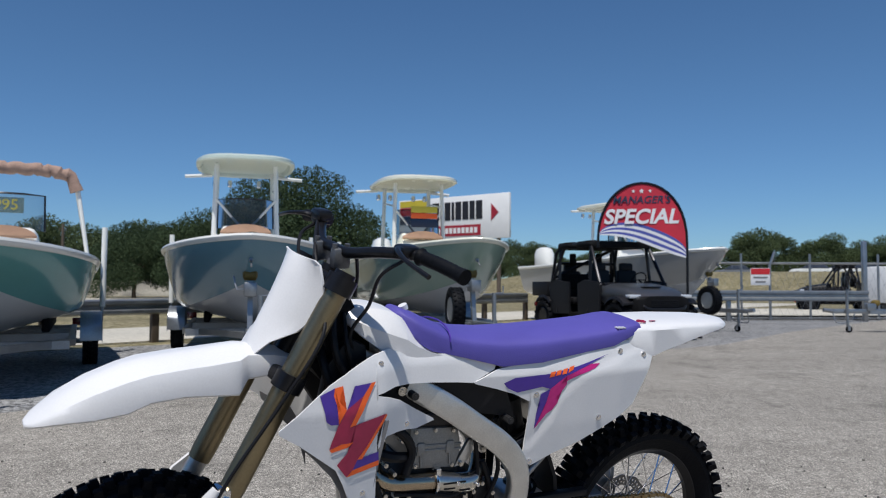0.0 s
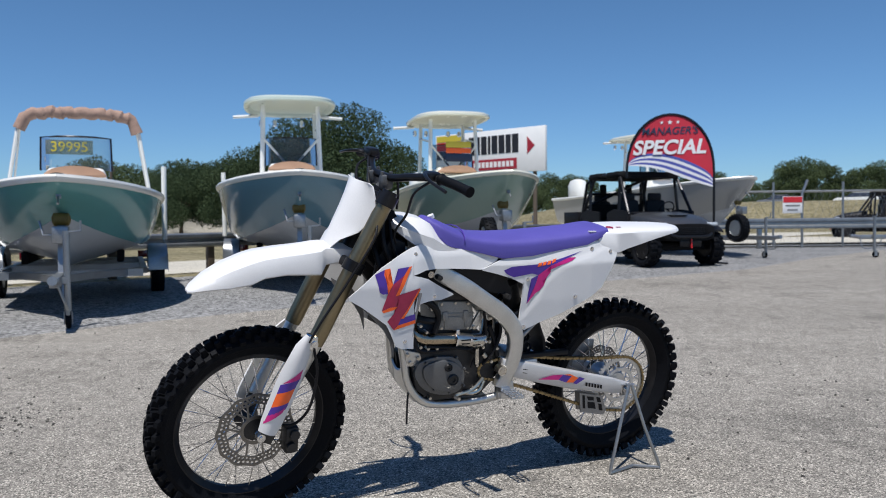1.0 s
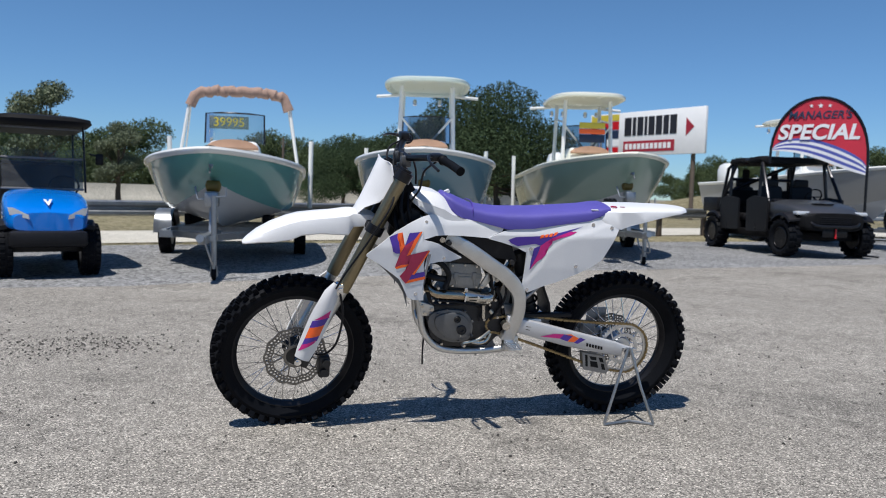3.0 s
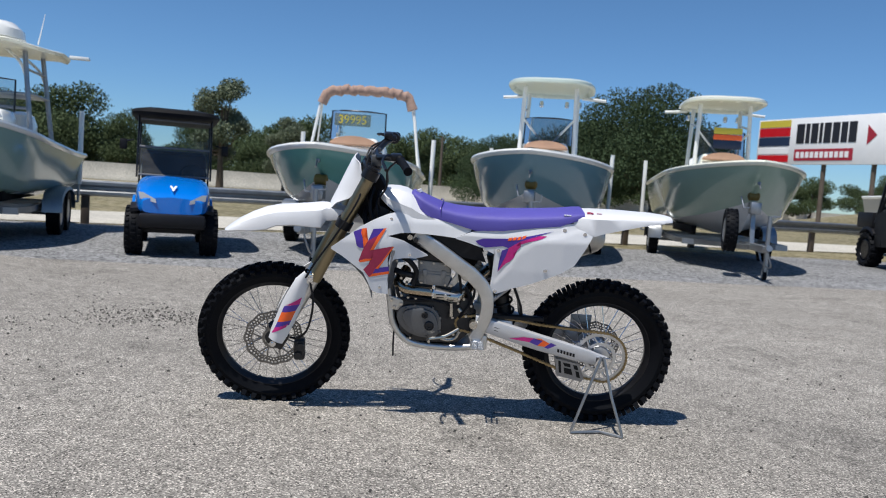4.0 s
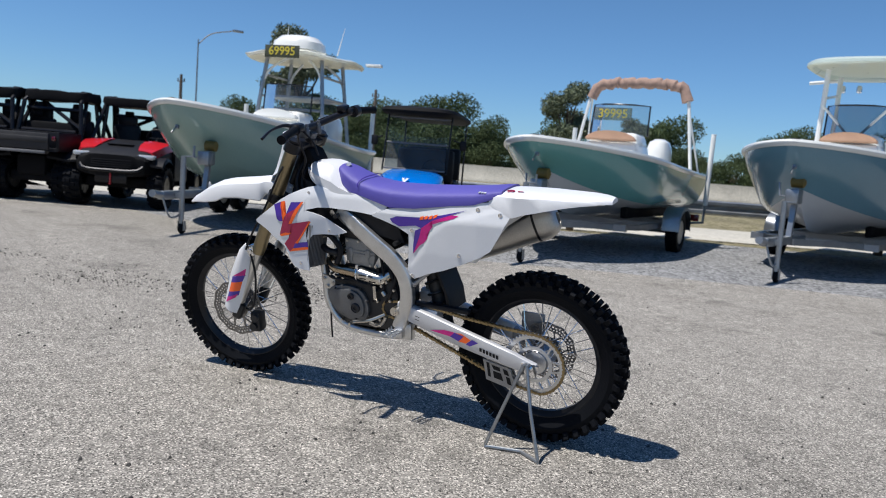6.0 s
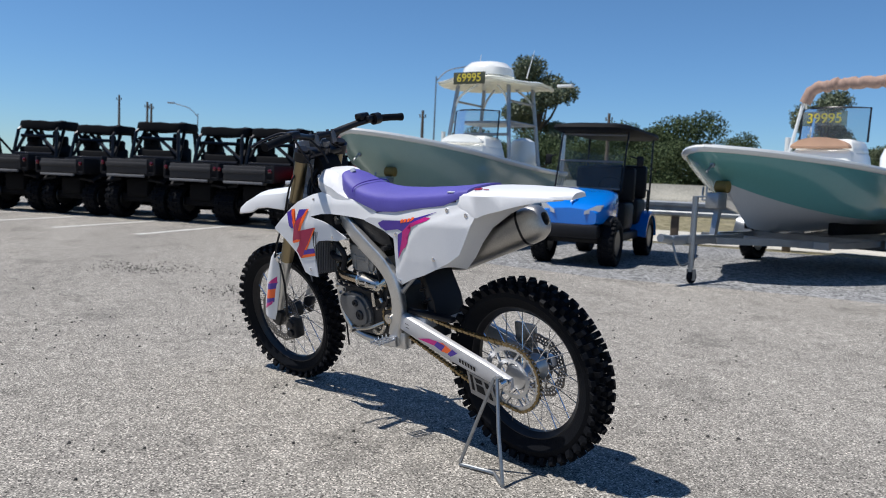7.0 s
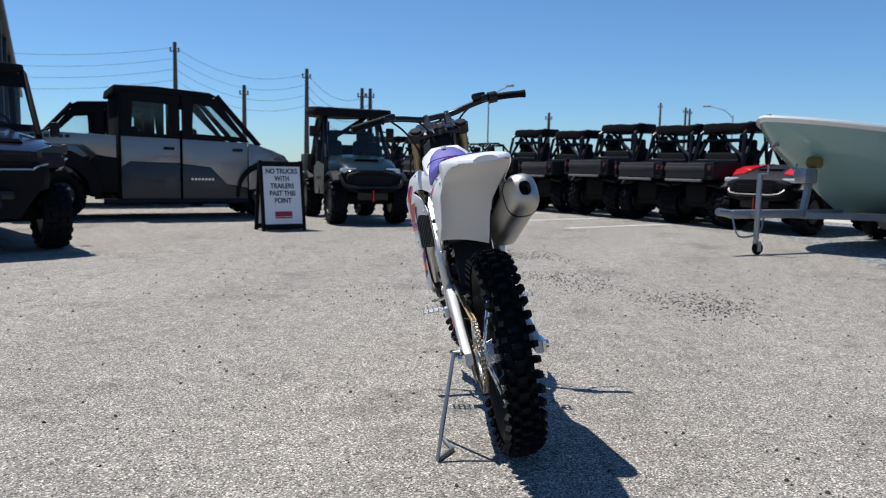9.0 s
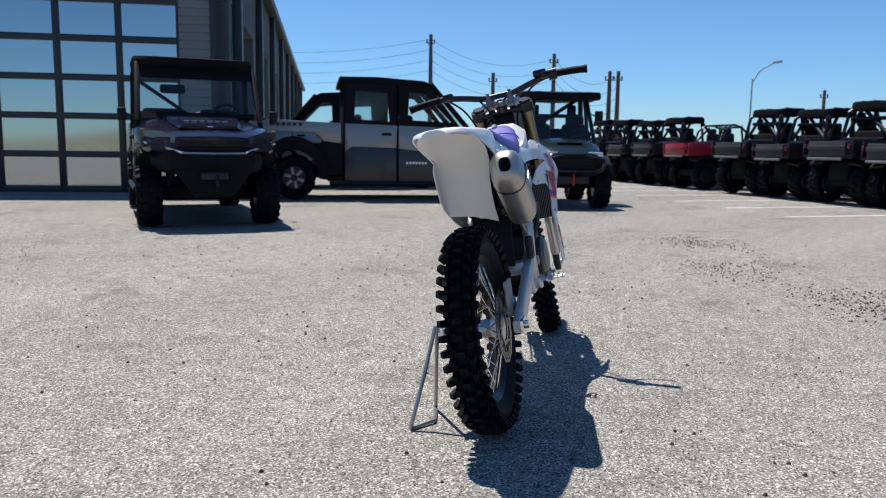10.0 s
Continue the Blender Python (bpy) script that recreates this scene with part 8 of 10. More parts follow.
    lo_, mid_, hi_ = (0.17, 0.97), (0.04, 1.345), (-0.09, 1.72)
    for ends, mt, lab in (((lo_, mid_), "smoke_glass", "smoked lower windscreen"), ((mid_, hi_), "thin_glass", "clear upper windscreen")):
        bm = bmesh.new()
        rings(bm, [[Vector((x, y, z)) for y in (-0.47, 0.47)] for x, z in ends], cap=False, loop=False)
        p = part("windscreen", bm, M[mt], c, lab)
        p.visible_shadow = False
    for t in (0.02, 0.5, 0.98):
        bm = bmesh.new()
        q = Vector((0.17, 0, 0.97)).lerp(Vector((-0.09, 0, 1.72)), t)
        tube(bm, [q + Vector((0, -0.48, 0)), q + Vector((0, 0.48, 0))], 0.013, 6)
        part("screen_bar", bm, M["grey_plastic"], c)
    bm = bmesh.new()
    cc = Vector((-0.12, 0.27, 1.02))
    rp = [cc + Vector((0.10 * math.sin(a), 0.18 * math.cos(a), 0.13 * math.sin(a))) for a in np.linspace(0, 2 * math.pi, 17)]
    tube(bm, rp, 0.014, 6)
    tube(bm, [cc, (0.1, 0.27, 0.85)], 0.018, 6)
    part("steering_wheel", bm, M["black_plastic"], c)
    bm = bmesh.new()
    box(bm, (-1.95, 0, 0.55), (0.35, 0.95, 0.06), bev=0.015)
    for y in (-0.4, 0.4):
        tube(bm, [(-2.1, y, 0.58), (-2.1, y, 0.98), (-1.75, y, 1.0)], 0.016, 6)
    part("rear_step", bm, M["black_metal"], c)
    bm = bmesh.new()
    prism(bm, [(-0.05, 0.03), (0, -0.04), (0.05, 0.03), (0.02, 0.03), (0, 0.0), (-0.02, 0.03)], lambda a, b, d: Vector((0.80 + d - b * 2.2, a, 0.84 + b)), 0.0, 0.012)
    part("emblem", bm, M["sign_white"], cowl)
    return c


golf_cart(at(-4.93, 6.66, -45) @ Matrix.Diagonal((0.97, 0.90, 1, 1)) @ Matrix.Translation((-0.52, 0, 0)))


def cab_truck(m):
    """A closed four-door utility vehicle with a short bed, nose to +x, rear axle over the origin."""
    t = thing("crew_cab_utv", "silver and black four-door utility vehicle with closed cab", "utv", m, "closed-cab utility vehicles")
    w = 0.80
    def solid(name, outline, d0, d1, mat, label="", parent=t, bev=0.012):
        bm = bmesh.new()
        prism(bm, outline, lambda a, b, d: Vector((a, d, b)), d0, d1)
        if bev:
            bmesh.ops.bevel(bm, geom=bm.edges[:], offset=bev, segments=2, affect="EDGES", profile=0.5)
        return part(name, bm, M[mat], parent, label)
    solid("cab_floor", [(0.83, 0.30), (3.05, 0.30), (3.05, 0.6), (0.83, 0.6)], -w + 0.06, w - 0.06, "matt_black")
    roof = solid("roof", [(0.76, 1.90), (0.78, 2.03), (1.4, 2.035), (2.25, 1.99), (2.38, 1.93), (2.2, 1.90)], -w + 0.05, w - 0.05, "matt_black", "black roof with a rear lip", bev=0.02)
    solid("rear_wall", [(0.84, 0.6), (0.84, 1.90), (0.90, 1.90), (0.90, 0.6)], -w + 0.04, w - 0.04, "matt_black", "", bev=0.01)
    solid("bed", [(-0.80, 0.98), (-0.42, 1.02), (-0.30, 1.14), (0.34, 1.14), (0.50, 0.98), (0.80, 0.94), (0.80, 1.27), (-0.80, 1.33)], w - 0.05, w, "silver_paint", "silver cargo bed side")
    solid("bed", [(-0.80, 0.98), (-0.42, 1.02), (-0.30, 1.14), (0.34, 1.14), (0.50, 0.98), (0.80, 0.94), (0.80, 1.27), (-0.80, 1.33)], -w, -w + 0.05, "silver_paint", "silver cargo bed side")
    solid("bed_floor", [(-0.80, 0.88), (0.80, 0.88), (0.80, 0.95), (-0.80, 0.95)], -w + 0.05, w - 0.05, "matt_black")
    solid("tailgate", [(-0.86, 0.9), (-0.80, 0.9), (-0.80, 1.32), (-0.86, 1.32)], -w + 0.04, w - 0.04, "silver_paint", "silver tailgate")
    hood = solid("hood", [(3.06, 0.72), (3.57, 0.74), (3.61, 0.9), (3.53, 1.03), (3.31, 1.11), (3.06, 1.19)], -w + 0.05, w - 0.05, "silver_paint", "short silver hood", bev=0.03)
    solid("fascia", [(3.21, 0.45), (3.57, 0.5), (3.64, 0.62), (3.62, 0.84), (3.21, 0.84)], -w + 0.08, w - 0.08, "matt_black", "", bev=0.03)
    for s in (1, -1):
        o, i = s * w, s * (w - 0.06)
        for x0, x1, cut in ((0.87, 1.76, 0), (1.80, 2.86, 1)):
            if cut:
                up = [(x0, 0.86), (x0 + 0.45, 0.83), (x0 + 0.70, 0.56), (x1, 0.50), (x1, 1.22), (x0, 1.25)]
                lo = [(x0, 0.30), (x1, 0.32), (x1, 0.50), (x0 + 0.70, 0.555), (x0 + 0.45, 0.825), (x0, 0.855)]
            else:
                up = [(x0, 0.80), (x0 + 0.12, 0.90), (x1, 0.87), (x1, 1.25), (x0, 1.27)]
                lo = [(x0, 0.30), (x1, 0.30), (x1, 0.865), (x0 + 0.12, 0.895), (x0, 0.795)]
            d = solid("door", up, i, o, "silver_paint", "silver door with black lower half", bev=0.008)
            solid("lower_panel", lo, i, o - s * 0.004, "grey_paint", "dark grey door cladding", d, 0.006)
            bm = bmesh.new()
            box(bm, (x1 - 0.17, s * (w + 0.012), 1.10), (0.17, 0.03, 0.045), bev=0.012)
            part("handle", bm, M["black_plastic"], d)
            xt = x1 - (0.0 if not cut else 0.52)
            frame_out, frame_in = [(x0, 1.26), (x1 + 0.03 * cut, 1.23), (xt, 1.90), (x0, 1.92)], [(x0 + 0.16, 1.34), (x1 - 0.12, 1.31), (xt - (0.17 if not cut else 0.08), 1.77), (x0 + 0.18, 1.80)]
            bm = bmesh.new()
            sec = [[Vector((a, dd, b)) for a, b in pts] for pts, dd in ((frame_out, o - s * 0.01), (frame_in, o - s * 0.015), (frame_in, i), (frame_out, i), (frame_out, o - s * 0.01))]
            rings(bm, sec, cap=False)
            part("window_frame", bm, M["matt_black"], d)
            bm = bmesh.new()
            rings(bm, [[Vector((a, s * (w - 0.035), b)) for a, b in frame_in[:2]], [Vector((a, s * (w - 0.035), b)) for a, b in (frame_in[3], frame_in[2])]], cap=False, loop=False)
            g = part("window_pane", bm, M["thin_glass"], d, "tinted side glass")
            g.visible_shadow = False
        solid("front_fender", [(3.07, 0.86), (3.2, 0.93), (3.34, 0.90), (3.48, 0.78), (3.57, 0.76), (3.58, 0.95), (3.32, 1.09), (3.09, 1.16)], i, o - s * 0.01, "silver_paint", "", bev=0.01)
        solid("quarter_panel", [(2.88, 0.46), (3.07, 0.5), (3.15, 0.95), (3.31, 1.04), (3.28, 1.11), (3.06, 1.18), (2.88, 1.22)], i, o, "silver_paint", "", bev=0.01)
        solid("rear_cladding", [(0.42, 0.42), (0.82, 0.42), (0.82, 0.935), (0.50, 0.975), (0.40, 0.9)], i, o - s * 0.004, "matt_black", "", bev=0.008)
        for x in (0.0, 3.14):
            mud_wheel(t, (x, s * (w - 0.14), 0.37), 0.37, 0.27)
            bm = bmesh.new()
            sec = []
            big = 0.58 if x == 0.0 else 0.47
            for a in np.linspace(-0.1, math.pi + 0.1, 13):
                c, q = math.cos(a), math.sin(a)
                sec.append([Vector((x + r * c, s * y, 0.40 + r * q * h)) for r, y, h in ((0.42, w - 0.35, 1.0), (0.42, w + 0.03, 1.0), (big, w + 0.035, 1.12), (big, w - 0.06, 1.12))])
            rings(bm, sec)
            part("wheel_arch", bm, M["matt_black"], t, "wide black wheel arch")
            for k in range(6):
                bm = bmesh.new()
                box(bm, (0.115, 0, 0), (0.12, 0.02, 0.05), Matrix.Translation((x, s * (w - 0.0), 0.37)) @ Matrix.Rotation(2 * math.pi * k / 6 + 0.3, 4, "Y"), 0.006)
                part("rim_accent", bm, M["silver_paint"], t)
        bm = bmesh.new()
        box(bm, (3.56, s * 0.54, 0.90), (0.12, 0.26, 0.1), bev=0.03)
        part("headlight", bm, M["lens"], hood)
        bm = bmesh.new()
        box(bm, (3.37, s * (w - 0.01), 0.97), (0.12, 0.03, 0.04), bev=0.01)
        part("side_marker", bm, M["ochre"], t)
        bm = bmesh.new()
        box(bm, (-0.85, s * (w - 0.06), 1.1), (0.06, 0.1, 0.3), bev=0.02)
        part("tail_lamp", bm, M["tail_red"], t)
        bm = bmesh.new()
        tube(bm, [(0.6, s * (w + 0.02), 0.28), (2.85, s * (w + 0.02), 0.28)], 0.04, 8)
        part("rock_slider", bm, M["black_metal"], t)
        bm = bmesh.new()
        for k in range(6):
            box(bm, (-0.36 + k * 0.095, s * (w + 0.004), 1.24), (0.065, 0.01, 0.05), Matrix(), 0)
        part("marking", bm, M["sign_black"], t, "row of dark marks")
        bm = bmesh.new()
        for k in range(7):
            box(bm, (2.28 - k * 0.055, s * (w + 0.0), 0.63), (0.035, 0.008, 0.035), Matrix(), 0)
        part("marking", bm, M["aluminium"], t, "row of pale marks")
    bm = bmesh.new()
    rings(bm, [[Vector((3.07, y, 1.20)) for y in (-w + 0.1, w - 0.1)], [Vector((2.40, y, 1.92)) for y in (-w + 0.1, w - 0.1)]], cap=False, loop=False)
    g = part("windscreen", bm, M["thin_glass"], t, "raked windscreen")
    g.visible_shadow = False
    for s in (1, -1):
        bm = bmesh.new()
        tube(bm, [(3.07, s * (w - 0.06), 1.18), (2.36, s * (w - 0.06), 1.94)], 0.045, 8)
        part("windscreen_pillar", bm, M["matt_black"], t)
    bm = bmesh.new()
    box(bm, (2.95, 0, 1.02), (0.3, 1.4, 0.3), bev=0.05)
    part("dashboard", bm, M["black_plastic"], t)
    for x in (1.15, 2.05):
        for y in (-0.37, 0.37):
            bm = bmesh.new()
            box(bm, (x + 0.2, y, 0.76), (0.5, 0.56, 0.2), bev=0.05)
            box(bm, (x - 0.05, y, 1.12), (0.15, 0.54, 0.62), bev=0.06)
            part("seat", bm, M["black_plastic"], t, "black padded seat")
    bm = bmesh.new()
    box(bm, (1.5, 0, 0.46), (3.6, 1.0, 0.2), bev=0.03)
    part("chassis", bm, M["matt_black"], t)
    return t


truck = cab_truck(at(-5.46, -6.54, 140) @ Matrix.Diagonal((1, 1, 1.045, 1)))
copy_thing(truck, at(-9.96, -7.6, -40))


def folding_sign(m):
    s = thing("folding_sign", "black-framed white folding sign about trailers on the asphalt", "sign", m)
    for sg in (1, -1):
        tilt = Matrix.Translation((0.16 * sg, 0, 0)) @ Matrix.Rotation(radians(-10 * sg), 4, "Y")
        bm = bmesh.new()
        for y in (-0.31, 0.31):
            box(bm, (0, y, 0.42), (0.04, 0.05, 0.84), tilt, 0.006)
        for z in (0.05, 0.80):
            box(bm, (0, 0, z), (0.04, 0.62, 0.06), tilt, 0.006)
        fr = part("sign_frame", bm, M["matt_black"], s)
        bm = bmesh.new()
        box(bm, (0, 0, 0.42), (0.02, 0.60, 0.72), tilt)
        pn = part("sign_panel", bm, M["sign_white"], fr, "white sign panel")
        if sg == 1:
            for k, line in enumerate(("NO TRUCKS", "WITH", "TRAILERS", "PAST THIS", "POINT")):
                letters("line", line, 0.060, M["sign_black"], pn, tilt @ Matrix.Translation((0.013, 0, 0.71 - k * 0.088)) @ Matrix.Rotation(radians(90), 4, "Z"), bold=0.0015, squeeze=1.05)
            bm = bmesh.new()
            box(bm, (0.013, 0, 0.20), (0.006, 0.26, 0.06), tilt)
            box(bm, (0.013, 0, 0.155), (0.006, 0.26, 0.014), tilt)
            part("logo_bar", bm, M["sign_red"], pn, "plain red logo block")
    return s


folding_sign(at(-5.50, -2.38, 54) @ Matrix.Diagonal((1, 0.97, 1.19, 1)))


# ---- roadside ----
RAIL0, RAILD = Vector((-5.8, 12.8)), Vector((math.cos(radians(46.5)), math.sin(radians(46.5))))
RAILN = Vector((-RAILD.y, RAILD.x))


def along(m, off=0.0):
    p = RAIL0 + RAILD * m + RAILN * off
    return p.x, p.y


def strip(name, mat, m0, m1, o0, o1, lift, label, category="road"):
    return sheet(name, mat, [along(m0, o0), along(m1, o0), along(m1, o1), along(m0, o1)], lift, label, 0, category=category)


strip("road_concrete", M["concrete"], -60, 160, 0.25, 4.2, 0.0, "pale concrete service road behind the guardrail")
strip("road_far", M["concrete"], -160, 300, 34, 44, 0.0, "pale highway beyond the grass")


def guardrail():
    g = thing("guardrail", "galvanised W-beam guardrail on dark posts along the lot", "guardrail")
    n_ = 0
    prof = [(0.0, 0.78), (0.045, 0.75), (0.045, 0.70), (0.0, 0.66), (0.0, 0.62), (0.045, 0.58), (0.045, 0.53), (0.0, 0.50)]
    bm = bmesh.new()
    rows = []
    for m_ in np.arange(-9, 15.5, 1.9):
        x, y = along(float(m_))
        z = gz(x, y)
        ring = [Vector((x - RAILN.x * (a + 0.06), y - RAILN.y * (a + 0.06), z + b)) for a, b in prof]
        ring += [Vector((x - RAILN.x * (a + 0.055), y - RAILN.y * (a + 0.055), z + b)) for a, b in prof[::-1]]
        rows.append(ring)
    rings(bm, rows)
    part("beam", bm, M["galv"], g, "corrugated steel beam", 20)
    first = None
    for m_ in np.arange(-9, 15.5, 1.9):
        x, y = along(float(m_))
        pm = Matrix.Translation((x, y, gz(x, y))) @ Matrix.Rotation(radians(46.5), 4, "Z")
        if first is None:
            bm = bmesh.new()
            box(bm, (0, 0, 0.36), (0.14, 0.10, 0.76), bev=0.01)
            first = part("post", bm, M["wood"], g, "dark timber post")
            first.matrix_basis = pm
        else:
            share("post", first, pm, g)


guardrail()


def yard_rail():
    g = thing("guardrail", "galvanised steel beam rail on a post before the mesh fence", "guardrail")
    prof = [(0.0, 1.00), (0.05, 0.97), (0.05, 0.92), (0.0, 0.88), (0.0, 0.82), (0.05, 0.78), (0.05, 0.73), (0.0, 0.70)]
    bm = bmesh.new()
    rows = []
    for x in np.linspace(4.6, 13.4, 5):
        ring = [Vector((x, 22.0 - a, b)) for a, b in prof] + [Vector((x, 22.006 - a, b)) for a, b in prof[::-1]]
        rows.append(ring)
    rings(bm, rows)
    part("beam", bm, M["galv"], g, "corrugated steel beam", 20)
    for x, h in ((5.4, 1.0), (9.4, 1.0), (13.35, 2.42)):
        bm = bmesh.new()
        box(bm, (x, 22.09, h / 2), (0.12, 0.12, h), bev=0.01)
        part("post", bm, M["galv"], g)


yard_rail()
sheet("service_lane", M["concrete"], [(4.2, 22.9), (46, 23.8), (46, 31.0), (7.5, 29.6)], 0.125, "pale concrete lane beyond the fence", 0, category="road")


def rail_fence():
    g = thing("mesh_fence", "grey steel mesh fence with a top rail behind the guardrail", "fence")
    p0, p1 = Vector((5.0, 22.75)), Vector((44.0, 23.6))
    for z, r in ((0.06, 0.02), (1.68, 0.032)):
        bm = bmesh.new()
        tube(bm, [(p0.x, p0.y, 0.12 + z), (p1.x, p1.y, 0.13 + z)], r, 6)
        part("rail", bm, M["galv"], g)
    first = None
    for k in range(19):
        q = p0.lerp(p1, (0.95 + k * 2.08) / 39.0)
        if first is None:
            bm = bmesh.new()
            tube(bm, [(0, 0, 0), (0, 0, 1.98)], 0.035, 8)
            first = part("post", bm, M["galv"], g)
            first.matrix_basis = Matrix.Translation((q.x, q.y, 0.1))
        else:
            share("post", first, Matrix.Translation((q.x, q.y, 0.1)), g)
    bm = bmesh.new()
    tube(bm, [(10.95, 22.83, 0.1), (10.95, 22.83, 1.75), (11.02, 22.83, 1.92), (11.10, 22.83, 2.14)], 0.04, 8)
    part("gate_post", bm, M["galv"], g, "bent grey gate post")
    bm = bmesh.new()
    side = (p1 - p0).normalized()
    n_ = int((p1 - p0).length / 0.22)
    for k in range(n_):
        q = p0 + side * (0.22 * k)
        for lean_ in (1, -1):
            e = q + side * (0.7 * lean_)
            tube(bm, [(q.x, q.y, 0.2), (e.x, e.y, 1.78)], 0.0025, 3)
    part("mesh", bm, M["galv"], g, "open diagonal wire mesh")


rail_fence()


def bank(x, y):
    """Height of the land: flat by the lot, climbing to a low bank east of the billboard."""
    az = math.degrees(math.atan2(y + 0.8, x - 1.1))
    d = math.hypot(x - 1.1, y + 0.8)
    side = max(0.0, min(1.0, (92.0 - az) / 10.0)) * max(0.0, min(1.0, (az - 20.0) / 12.0))
    rise = max(0.0, min(1.0, (d - 50.0) / 14.0))
    return gz(x, y) + 2.15 * side * rise * rise * (3 - 2 * rise)


def grass_bank():
    bm = bmesh.new()
    rows = []
    for d in (47, 50, 53, 56, 59, 62, 65, 70, 80, 135):
        rows.append([bm.verts.new((1.1 + d * math.cos(radians(a)), -0.8 + d * math.sin(radians(a)), bank(1.1 + d * math.cos(radians(a)), -0.8 + d * math.sin(radians(a))) - 0.006 - (0.3 if d == 135 else 0))) for a in range(18, 97, 2)])
    for a, b in zip(rows, rows[1:]):
        for i in range(len(a) - 1):
            bm.faces.new((a[i], a[i + 1], b[i + 1], b[i]))
    tagged(part("ground_bank", bm, M["grass"], recalc=False), "low bank of dry tan grass beyond the fence", "ground", kind="structure")


grass_bank()


def far_car(x, y, heading, paint, label):
    """A parked car far off: lower body, cabin, glass band, four wheels."""
    c = thing("parked_car", label, "car", Matrix.Translation((x, y, bank(x, y))) @ Matrix.Rotation(radians(heading), 4, "Z"), "cars parked on the grass bank")
    bm = bmesh.new()
    sec = []
    for q, z0, z1, w in ((-2.25, 0.5, 0.85, 0.78), (-2.1, 0.35, 1.0, 0.86), (-0.9, 0.3, 1.02, 0.9), (0.9, 0.3, 1.0, 0.9), (2.0, 0.35, 0.88, 0.86), (2.25, 0.45, 0.7, 0.74)):
        sec.append([Vector((q, a, (z0 + z1) / 2 + b)) for a, b in oval(w, (z1 - z0) / 2, 14, 4)])
    rings(bm, sec)
    body = part("body", bm, M[paint], c)
    bm = bmesh.new()
    sec = []
    for z, x0, x1, w in ((0.98, -1.9, 1.0, 0.82), (1.42, -1.4, 0.35, 0.70)):
        sec.append([Vector(p) for p in ((x0, -w, z), (x1, -w, z), (x1, w, z), (x0, w, z))])
    rings(bm, sec)
    part("glasshouse", bm, M["smoke_lens"], body, "dark window band")
    bm = bmesh.new()
    box(bm, (-0.55, 0, 1.46), (1.7, 1.36, 0.07), bev=0.03)
    part("roof", bm, M[paint], body)
    for q in (-1.4, 1.4):
        for t_ in (1, -1):
            bm = bmesh.new()
            lathe(bm, [(0.1, -0.1), (0.31, -0.1), (0.33, 0.0), (0.31, 0.1), (0.1, 0.1)], Matrix.Translation((q, t_ * 0.80, 0.33)), 16)
            part("wheel", bm, M["rubber"], c)


def barrier():
    b = thing("concrete_barrier", "long pale concrete barrier beside the highway", "barrier")
    bm = bmesh.new()
    prof = [(-0.35, 0), (-0.3, 0.25), (-0.12, 0.5), (-0.1, 1.25), (0.1, 1.25), (0.12, 0.5), (0.3, 0.25), (0.35, 0)]
    rows = []
    for m_ in np.linspace(-120, 200, 30):
        x, y = along(float(m_), 46)
        rows.append([Vector((x + RAILN.x * a, y + RAILN.y * a, 0.2 + z)) for a, z in prof])
    rings(bm, rows)
    part("wall", bm, M["concrete"], b)


barrier()


